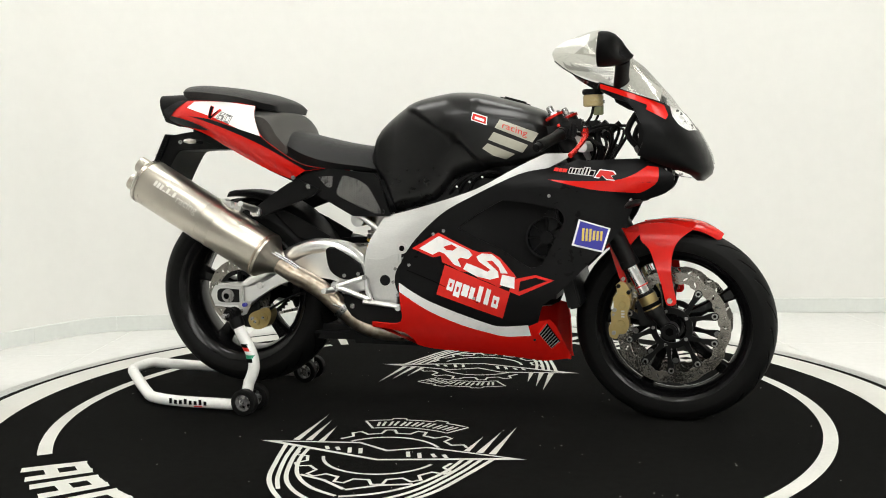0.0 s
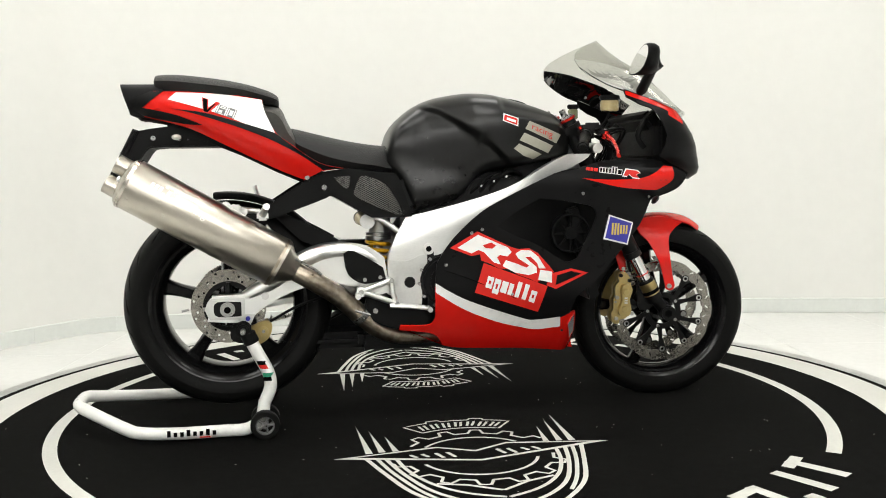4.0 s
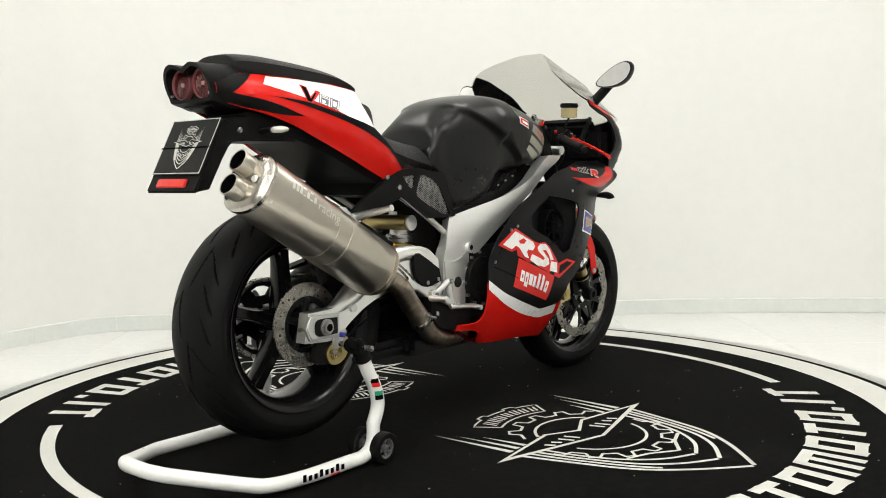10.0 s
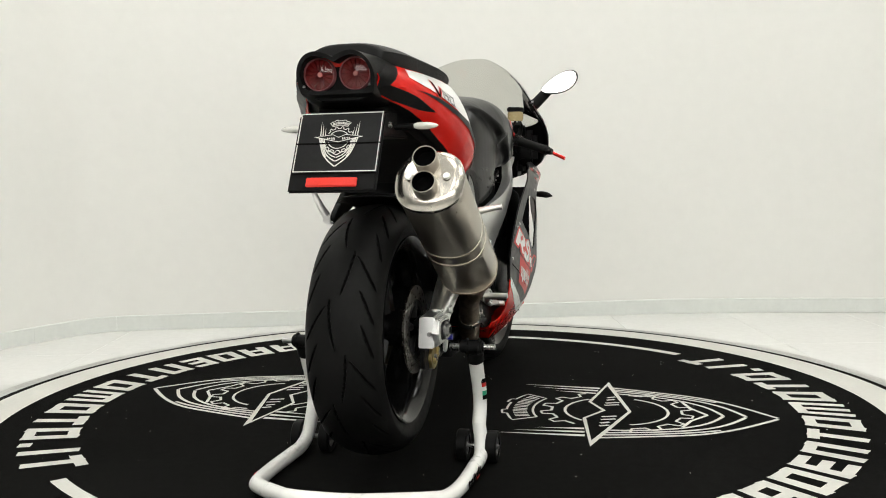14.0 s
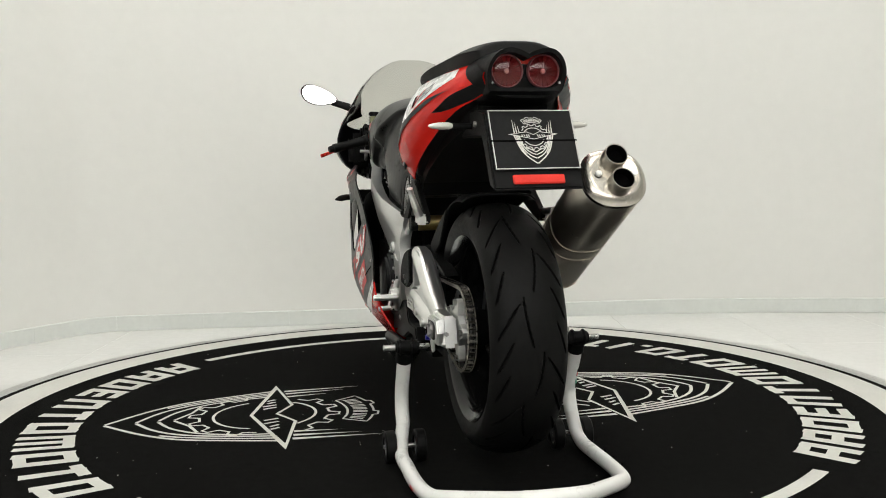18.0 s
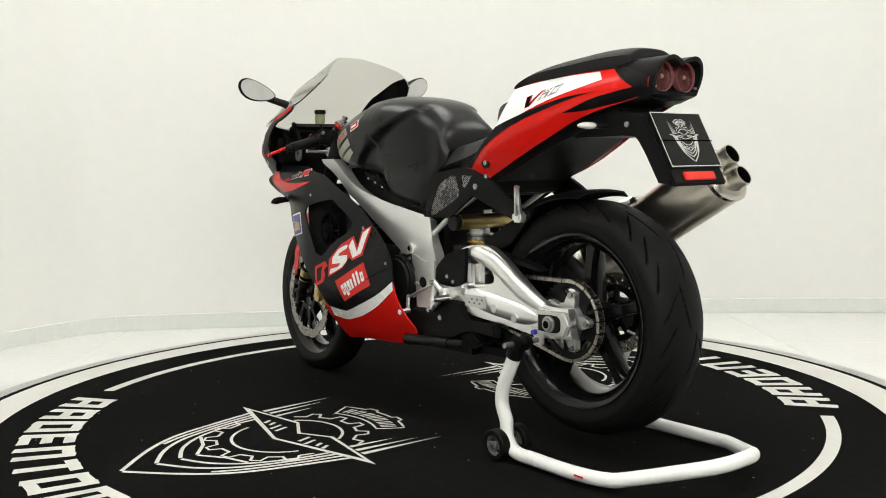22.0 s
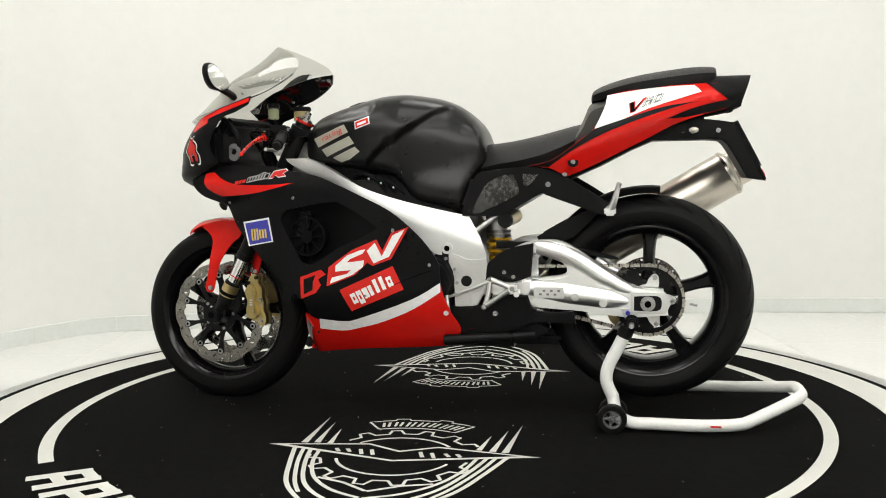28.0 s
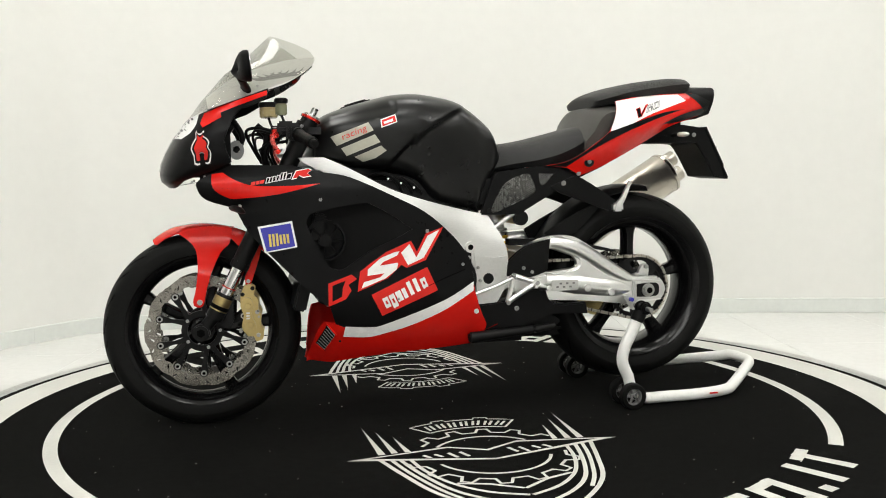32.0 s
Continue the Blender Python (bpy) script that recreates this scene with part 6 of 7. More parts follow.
def built_in_word(text, size):
    """A word in the built-in font as a flat bmesh in x and y."""
    cu = bpy.data.curves.new(text, "FONT")
    cu.body, cu.size, cu.resolution_u = text, size, 3
    ob = new(text, cu)
    me = bpy.data.meshes.new_from_object(ob.evaluated_get(bpy.context.evaluated_depsgraph_get()))
    bpy.data.objects.remove(ob)
    bm = bmesh.new()
    bm.from_mesh(me)
    bpy.data.meshes.remove(me)
    return bm


def word_racing(s, parent):
    """The word on the upper tank stripe, in the built-in font, bent onto the tank."""
    bm = built_in_word("racing", 0.028)
    wide = max(v.co.x for v in bm.verts)
    for v in bm.verts:
        u, h = v.co.x / wide, v.co.y
        if s < 0:
            x, z = 0.925 + 0.072 * u + 0.15 * h, 0.890 - 0.028 * u + h * 0.95
        else:
            x, z = 0.997 - 0.072 * u + 0.15 * h, 0.862 + 0.028 * u + h * 0.95
        v.co = (x, s * (tank_y(x, z) + 0.0042), z)
    part("lettering", bm, RED_MATT, parent, "red word racing")


def lathe_tilt(c, r, h, tilt):
    bm = rod((0, 0, 0), (0, 0, h), r, None, 36, 0.003)
    bm.transform(Matrix.Translation(c) @ Matrix.Rotation(tilt, 4, "Y"))
    return bm


def cushion(rows, power_side=2.2, n=40):
    """A padded shape from rows of (x, half width, edge height, top height, bottom height)."""
    rings = []
    for x, w, ze, zt, zb in catmull(rows, 4):
        r = []
        for i in range(n + 1):
            f = -1 + 2 * i / n
            r.append((x, w * f, zt - (zt - ze) * abs(f) ** power_side))
        for i in range(n - 1):
            f = 1 - 2 * (i + 1) / n
            r.append((x, w * f * 0.94, min(zb, ze - 0.004)))
        rings.append(r)
    return loft(rings)


def seats(bike):
    part("rider_seat", cushion([(0.176, 0.080, 0.885, 0.902, 0.86), (0.186, 0.115, 0.880, 0.905, 0.83), (0.22, 0.150, 0.850, 0.900, 0.80), (0.30, 0.165, 0.815, 0.880, 0.78), (0.38, 0.160, 0.795, 0.862, 0.775), (0.45, 0.140, 0.785, 0.851, 0.77), (0.498, 0.120, 0.775, 0.846, 0.765), (0.506, 0.112, 0.775, 0.838, 0.765)], 3.0), VINYL, bike, "black vinyl rider seat")
    part("pillion_pad", cushion([(-0.194, 0.070, 1.038, 1.054, 1.022), (-0.188, 0.092, 1.042, 1.064, 1.018), (-0.13, 0.124, 1.038, 1.065, 1.010), (-0.06, 0.145, 1.029, 1.058, 1.000), (0.010, 0.166, 1.019, 1.048, 0.991), (0.060, 0.173, 1.010, 1.038, 0.983), (0.085, 0.172, 1.004, 1.032, 0.979), (0.112, 0.167, 0.997, 1.024, 0.974), (0.138, 0.156, 0.990, 1.015, 0.969), (0.156, 0.142, 0.985, 1.006, 0.966), (0.165, 0.126, 0.981, 0.998, 0.964), (0.168, 0.110, 0.976, 0.988, 0.964)], 3.4), VINYL, bike, "black vinyl pillion pad")
    # padded grey backrest between seat and tail
    part("seat_hump", cushion([(0.098, 0.190, 0.950, 0.975, 0.86), (0.135, 0.192, 0.945, 0.972, 0.85), (0.160, 0.190, 0.935, 0.968, 0.84), (0.176, 0.184, 0.915, 0.958, 0.83), (0.190, 0.176, 0.885, 0.925, 0.82), (0.212, 0.164, 0.855, 0.880, 0.81)], 3.0), VINYL_G, bike, "dark grey padded seat stop")


def dark_rim(bm):
    """Gives the cut edge of a panel its second material."""
    bm.normal_update()
    for f in bm.faces:
        if abs(f.normal.y) < 0.5 and not -0.16 < f.calc_center_median().x < 0.09:
            f.material_index = 1
    return bm


def tail(bike):
    core = []
    for x, w, zb, zt in ((-0.245, 0.080, 0.930, 1.005), (-0.20, 0.105, 0.925, 1.012), (-0.10, 0.145, 0.905, 1.010), (0.0, 0.165, 0.865, 0.998), (0.10, 0.175, 0.815, 0.978), (0.16, 0.172, 0.785, 0.88), (0.26, 0.155, 0.745, 0.80)):
        ring = []
        for i in range(24):
            a = 2 * math.pi * i / 24
            c, s = math.cos(a), math.sin(a)
            ring.append((x, w * math.copysign(abs(c) ** 0.6, c), (zb + zt) / 2 + (zt - zb) / 2 * math.copysign(abs(s) ** 0.6, s)))
        core.append(ring)
    t = part("tail_core", loft(core), PLASTIC, bike, "black tail inner body")
    side = outline([(-0.225, 0.990, 1), (-0.195, 1.012, 1), (-0.097, 1.008), (0.024, 0.998), (0.119, 0.980, 1), (0.126, 0.943), (0.155, 0.884), (0.196, 0.851), (0.278, 0.795), (0.352, 0.778, 1), (0.285, 0.770, 1), (0.236, 0.745, 1), (0.154, 0.779), (0.016, 0.847), (-0.087, 0.898), (-0.19, 0.929), (-0.252, 0.945, 1), (-0.262, 0.985, 1)], 4)
    white = outline([(-0.130, 1.006, 1), (-0.06, 1.003), (0.024, 0.995), (0.1185, 0.9795, 1), (0.1260, 0.943), (0.1545, 0.880, 1), (0.08, 0.905), (-0.008, 0.941), (-0.150, 0.985, 1)], 4)
    dark = outline([(0.154, 0.882, 1), (0.196, 0.849), (0.278, 0.794), (0.350, 0.777, 1), (0.290, 0.773, 1), (0.215, 0.823), (0.128, 0.868), (0.026, 0.908), (-0.09, 0.945), (-0.145, 0.957, 1), (-0.05, 0.944), (0.06, 0.912)], 4)
    spear = outline([(-0.170, 0.950, 1), (-0.12, 0.936), (-0.05, 0.908, 1), (-0.100, 0.912), (-0.19, 0.930, 1), (-0.250, 0.947, 1), (-0.225, 0.962, 1)], 3)
    rear = outline([(-0.262, 0.985, 1), (-0.205, 1.011, 1), (-0.165, 1.011, 1), (-0.225, 0.962, 1), (-0.252, 0.945, 1)], 1)
    for s in (-1, 1):
        p = part("tail_side", dark_rim(panel(side, tail_w, s, thick=0.004, step=0.02)), [RED, BLACK], bike, "glossy red tail side panel")
        decal(white, s, p, WHITE, tail_w, 0.0014, 0.015, "white_field", "white painted field")
        decal(dark, s, p, BLACK, tail_w, 0.0022, 0.015, "black_sweep", "black painted sweep")
        decal(spear, s, p, BLACK, tail_w, 0.0016, 0.015, "black_spear", "black painted spear")
        decal(rear, s, p, PLASTIC, tail_w, 0.0024, 0.015, "tail_end")
        # the mark V60 on the white field
        x0, z0 = (-0.031, 0.962) if s < 0 else (0.035, 0.947)
        sl = -0.35 if s < 0 else 0.34

        def at(u, v):
            u, v = u * 1.2, v * 1.15
            return (x0 + (u + 0.45 * v) * (1 if s < 0 else -1), z0 + sl * u + v)

        def glyph(q, m, lift, holes=()):
            part("mark_shape", panel(sharp([at(u, v) for u, v in q]), tail_w, s, [sharp([at(u, v) for u, v in h]) for h in holes], thick=0, step=0.02, lift=lift), m, p)
        glyph(((-0.024, 0.015), (-0.009, 0.015), (-0.001, -0.004), (0.010, 0.015), (0.020, 0.015), (0.004, -0.017), (-0.008, -0.017)), RED_MATT, 0.0022)
        glyph(((-0.021, 0.0135), (-0.011, 0.0135), (-0.001, -0.009), (0.008, 0.009), (0.011, 0.009), (0.002, -0.0155), (-0.007, -0.0155)), HOLE, 0.0030)
        for u0 in (0.017, 0.041):
            def box_at(a, b, c, d):
                return ((u0 + a, c), (u0 + b, c), (u0 + b, d), (u0 + a, d))
            if u0 < 0.03:
                glyph([(u0 + u, v) for u, v in ((0.0, -0.011), (0.021, -0.011), (0.021, 0.004), (0.006, 0.004), (0.006, 0.006), (0.021, 0.006), (0.021, 0.011), (0.0, 0.011))], GREYP, 0.0022, [box_at(0.0065, 0.0145, -0.0065, -0.0005)])
                glyph(box_at(0.0018, 0.0042, -0.009, 0.009), WHITE, 0.0030)
                glyph(box_at(0.0062, 0.0185, -0.0098, -0.0078), WHITE, 0.0030)
                glyph(box_at(0.0062, 0.0185, 0.0075, 0.0095), WHITE, 0.0030)
            else:
                glyph(box_at(0.0, 0.021, -0.011, 0.011), GREYP, 0.0022, [box_at(0.0065, 0.0145, -0.006, 0.006)])
                for a, b in ((0.0018, 0.0044), (0.0166, 0.0192)):
                    glyph(box_at(a, b, -0.009, 0.009), WHITE, 0.0030)
        # seat lock on the left, screw on the right
        if s > 0:
            x, z = 0.217, 0.788
            part("seat_lock", merge(rod((x, s * (tail_w(x, z) - 0.004), z), (x, s * (tail_w(x, z) + 0.002), z), 0.016, None, 24, 0.001)), PLASTIC, p, "black seat lock")
            part("lock_barrel", rod((x, s * (tail_w(x, z) + 0.002), z), (x, s * (tail_w(x, z) + 0.004), z), 0.007, None, 16, 0.001), BOLT, p)
        part("tail_screw", rod((0.243, s * (tail_w(0.243, 0.752) - 0.003), 0.752), (0.243, s * (tail_w(0.243, 0.752) + 0.004), 0.752), 0.007, None, 14, 0.001), BOLT, p)
    # rear lamp cowl: a heart-shaped hood round two deep-set round lamps
    outer = [(0.0, 0.036), (0.020, 0.044), (0.045, 0.049), (0.070, 0.042), (0.088, 0.024), (0.097, -0.002), (0.094, -0.030), (0.084, -0.056), (0.068, -0.066), (0.035, -0.069), (0.0, -0.069)]
    opening = [(0.0, 0.025), (0.020, 0.034), (0.045, 0.040), (0.066, 0.033), (0.079, 0.018), (0.085, -0.002), (0.082, -0.022), (0.073, -0.033), (0.060, -0.036), (0.03, -0.036), (0.0, -0.036)]

    def bow(half, x, k=1.0, hood=0.0, keel=-0.07):
        half = [Vector((p.x, max(p.y, keel + 0.06 * (p.y + 0.07)))) for p in catmull(half, 3)]
        full = half + [Vector((-p.x, p.y)) for p in half[-2:0:-1]]
        return [(x - hood * max(0.0, (p.y + 0.036) / 0.08), p.x * k, 0.987 + p.y) for p in full]
    c = part("rear_lamp_cowl", loft([bow(outer, -0.165, 1.15), bow(outer, -0.215, 1.04, 0, -0.060), bow(outer, -0.250, 0.975, 0.008, -0.049), bow(outer, -0.262, 0.955, 0.026, -0.045), bow(outer, -0.265, 0.945, 0.027, -0.044), bow(opening, -0.264, 0.975, 0.027), bow(opening, -0.260, 0.965, 0.022), bow(opening, -0.240, 0.95)]), PLASTIC, bike, "black hooded rear lamp cowl")
    part("lamp_tray", loft([bow(opening, -0.241, 0.955), bow(opening, -0.243, 0.955)]), REFLECT, c, "dark red lamp tray")
    part("cowl_slot", box((-0.236, 0, 0.931), (0.005, 0.095, 0.004), 0.001), HOLE, c)
    for s in (-1, 1):
        q = Vector((-0.252, s * 0.0425, 0.988))
        l = part("rear_lamp", merge(lathe_x(q, 0.0370, 0.0345, 0.012)), LENS_RED, c, "round dark red rear lamp")
        part("lamp_reflector", rod(q + Vector((0.004, 0, 0)), q + Vector((-0.003, 0, 0)), 0.0345, None, 32), LENS_RED, l, "dark red reflector")
        for k in range(16):
            a = 2 * math.pi * k / 16
            part("reflector_rib", rod(q + Vector((-0.004, 0.007 * math.cos(a), 0.007 * math.sin(a))), q + Vector((-0.004, 0.034 * math.cos(a), 0.034 * math.sin(a))), 0.0010, 0.0016, 5), RIBS, l)
        part("lamp_bulb", rod(q + Vector((-0.009, 0, 0)), q + Vector((-0.003, 0, 0)), 0.004, 0.007, 14, 0.001), INDIC, l, "pale bulb")
        part("lamp_glass", dome(q + Vector((-0.006, 0, 0)), 0.0345, 0.007), REDGLASS, l, "clear red glass")
        part("cowl_screw", rod((-0.262, s * 0.078, 0.962), (-0.268, s * 0.078, 0.962), 0.003, None, 8), BOLT, c)
    # undertail, plate hanger, plate
    u = part("undertail", loft([[(x, -w, z0), (x, w, z0), (x, w, z1), (x, -w, z1)] for x, w, z0, z1 in ((0.34, 0.13, 0.690, 0.76), (0.27, 0.135, 0.700, 0.775), (0.235, 0.14, 0.735, 0.79), (0.15, 0.14, 0.772, 0.82), (0.05, 0.125, 0.822, 0.86), (-0.05, 0.10, 0.864, 0.905), (-0.16, 0.085, 0.880, 0.925))]), PLASTIC, bike, "black undertail tray", smooth=20)
    h = part("plate_hanger", slab(outline([(0.0, 0.880, 1), (-0.09, 0.906), (-0.15, 0.909), (-0.205, 0.903), (-0.245, 0.896, 1), (-0.324, 0.742, 1), (-0.322, 0.726, 1), (-0.284, 0.732, 1), (-0.225, 0.832), (-0.190, 0.847), (-0.12, 0.848), (0.0, 0.848, 1)], 3), -0.092, 0.092, bevel=0.004), PLASTIC, bike, "black number plate hanger", smooth=30)
    tilt = Matrix.Translation((-0.290, -0.006, 0.811)) @ Matrix.Rotation(radians(27.5), 4, "Y")
    pb = part("plate_carrier", box((0, 0, 0), (0.010, 0.205, 0.195), 0.004), PLASTIC, h, "black plate carrier")
    pb.data.transform(Matrix.Translation(OFF) @ tilt @ Matrix.Translation(-OFF))
    def on_plate(name, bm, mat, label=""):
        bm.transform(tilt)
        return part(name, bm, mat, pb, label, smooth=0)
    on_plate("plate", box((-0.009, -0.003, 0.022), (0.005, 0.196, 0.150), 0.001), ENGINE, "black show plate with a white emblem")
    for y, z, a, b in ((-0.003, 0.095, 0.192, 0.0022), (-0.003, -0.051, 0.192, 0.0022), (-0.099, 0.022, 0.0022, 0.148), (0.093, 0.022, 0.0022, 0.148)):
        on_plate("plate_border", box((-0.0118, y, z), (0.0008, a, b), 0), PRINT)
    k = 0.150
    for n, (key, qs) in enumerate(emblem(1.15)):
        on_plate("plate_emblem", lay(qs, lambda p: Vector((-0.0122 - 0.00005 * (n % 6), -0.003 - p.x * k, 0.036 - p.y * k * 0.92))), PRINT)
    on_plate("plate_reflector", box((-0.0085, 0.0, -0.076), (0.006, 0.118, 0.022), 0.002), REFLECT, "red reflector strip")
    on_plate("plate_strap", box((-0.0125, -0.003, 0.018), (0.0008, 0.2, 0.0035), 0), HOLE)
    for s in (-1, 1):
        i = part("indicator", loft([[Vector((-0.127 + dx * r, s * y, 0.874 + dz * r * 0.62)) for dx, dz in [(math.cos(a), math.sin(a)) for a in [2 * math.pi * q / 16 for q in range(16)]]] for y, r in ((0.140, 0.009), (0.148, 0.014), (0.172, 0.014), (0.190, 0.009), (0.197, 0.003))]), INDIC, bike, "clear lens indicator")
        part("indicator_stem", rod((-0.127, s * 0.09, 0.872), (-0.127, s * 0.142, 0.874), 0.007, None, 12), PLASTIC, i)
        part("hanger_bolt", rod((-0.20, s * 0.10, 0.874), (-0.20, s * 0.106, 0.874), 0.007, None, 12, 0.001), BOLT, h)
        part("hanger_bolt", rod((-0.10, s * 0.085, 0.872), (-0.10, s * 0.092, 0.872), 0.005, None, 12, 0.001), BOLT, h)
    # hugger over the rear wheel
    prof = [(0.331, -0.098), (0.345, -0.080), (0.350, -0.04), (0.350, 0.04), (0.345, 0.080), (0.331, 0.098), (0.328, 0.096), (0.341, 0.078), (0.346, 0.04), (0.346, -0.04), (0.341, -0.078), (0.328, -0.096)]
    hg = part("rear_hugger", lathe(prof, (0.0, 0, 0.362), 30, True, 22, 96), PLASTIC, bike, "black rear hugger mudguard")
    for s in (-1, 1):
        part("hugger_arm", slab(outline([(0.315, 0.520, 1), (0.335, 0.560, 1), (0.245, 0.610), (0.130, 0.665, 1), (0.14, 0.640), (0.22, 0.560, 1)], 3), s * 0.094, s * 0.104, bevel=0.002), PLASTIC, hg)


def dome(c, r, h, n=28):
    rings = []
    for f in (0.0, 0.35, 0.7, 0.95):
        rr = r * math.cos(f * math.pi / 2)
        rings.append([c + Vector((-h * math.sin(f * math.pi / 2), rr * math.cos(a), rr * math.sin(a))) for a in [2 * math.pi * i / n for i in range(n)]])
    return loft(rings)


def lathe_x(c, r_out, r_in, h, n=32):
    return tube_ring(c + Vector((0.004, 0, 0)), c + Vector((-h, 0, 0)), r_out, r_in, n)


def side_covers(bike):
    cover = outline([(0.504, 0.626, 1), (0.560, 0.628, 1), (0.523, 0.738), (0.506, 0.760, 1), (0.369, 0.777, 1), (0.300, 0.767), (0.234, 0.742, 1), (0.273, 0.699, 1), (0.299, 0.704), (0.435, 0.627, 1)], 3)
    big = outline([(0.400, 0.752, 1), (0.425, 0.753), (0.478, 0.728), (0.500, 0.700), (0.528, 0.645), (0.512, 0.634), (0.450, 0.660), (0.384, 0.694), (0.388, 0.725)], 3)
    small = outline([(0.322, 0.752, 1), (0.372, 0.755, 1), (0.368, 0.722), (0.350, 0.720)], 2)
    def w(x, z):
        return 0.158 - 0.008 * step01(0.30, 0.50, x)
    for s in (-1, 1):
        c = part("mesh_cover", panel(cover, w, s, [big, small], thick=0.008, step=0.03), PLASTIC, bike, "black side cover with wire mesh windows")
        for lp, x0, x1, z0, z1 in ((big, 0.38, 0.535, 0.63, 0.757), (small, 0.32, 0.375, 0.715, 0.757)):
            wires = []
            def inside(x, z):
                r = False
                for a, b in zip(lp, lp[1:] + lp[:1]):
                    if (a.y > z) != (b.y > z) and x < (b.x - a.x) * (z - a.y) / (b.y - a.y) + a.x:
                        r = not r
                return r
            for sl in (0.55, -0.55):
                k = -0.3
                while k < 0.3:
                    run = [(x, z0 + k + sl * (x - x0) + 0.06) for x in [x0 + (x1 - x0) * i / 60 for i in range(61)]]
                    run = [q for q in run if inside(*q)]
                    if len(run) > 3:
                        p, q = run[0], run[-1]
                        wires.append(rod((p[0], s * (w(*p) - 0.003), p[1]), (q[0], s * (w(*q) - 0.003), q[1]), 0.0010, None, 5))
                    k += 0.0062
            part("wire_mesh", merge(*wires), BOLT, c, "silver wire mesh", smooth=0)
        part("cover_back", panel(cover, lambda x, z: w(x, z) - 0.02, s, thick=0.002, step=0.2), ENGINE, c)
        part("cover_bolt", rod((0.535, s * 0.148, 0.640), (0.535, s * 0.156, 0.640), 0.007, None, 14, 0.001), ENGINE, c)
    for s in (-1, 1):
        for k in range(3):
            part("fuel_hose", tube([(0.742 + 0.030 * k, s * 0.118, 0.690), (0.765 + 0.032 * k, s * 0.146, 0.714 + 0.012 * k), (0.800 + 0.036 * k, s * 0.148, 0.742 + 0.010 * k), (0.852 + 0.03 * k, s * 0.120, 0.752)], 0.0055, 8, 4), PLASTIC, bike, "black hose under the tank")
            part("hose_clamp", rod((0.776 + 0.040 * k, s * 0.150, 0.716 + 0.014 * k), (0.776 + 0.040 * k, s * 0.156, 0.718 + 0.014 * k), 0.0032, None, 10, 0.0006), CAST, bike, "small steel screw under the tank")
    part("airbox", merge(box((0.72, 0, 0.70), (0.44, 0.26, 0.12), 0.02), box((0.40, 0, 0.73), (0.26, 0.24, 0.07), 0.02), box((0.94, 0, 0.76), (0.20, 0.22, 0.08), 0.02)), ENGINE, bike, "black airbox and underseat parts")


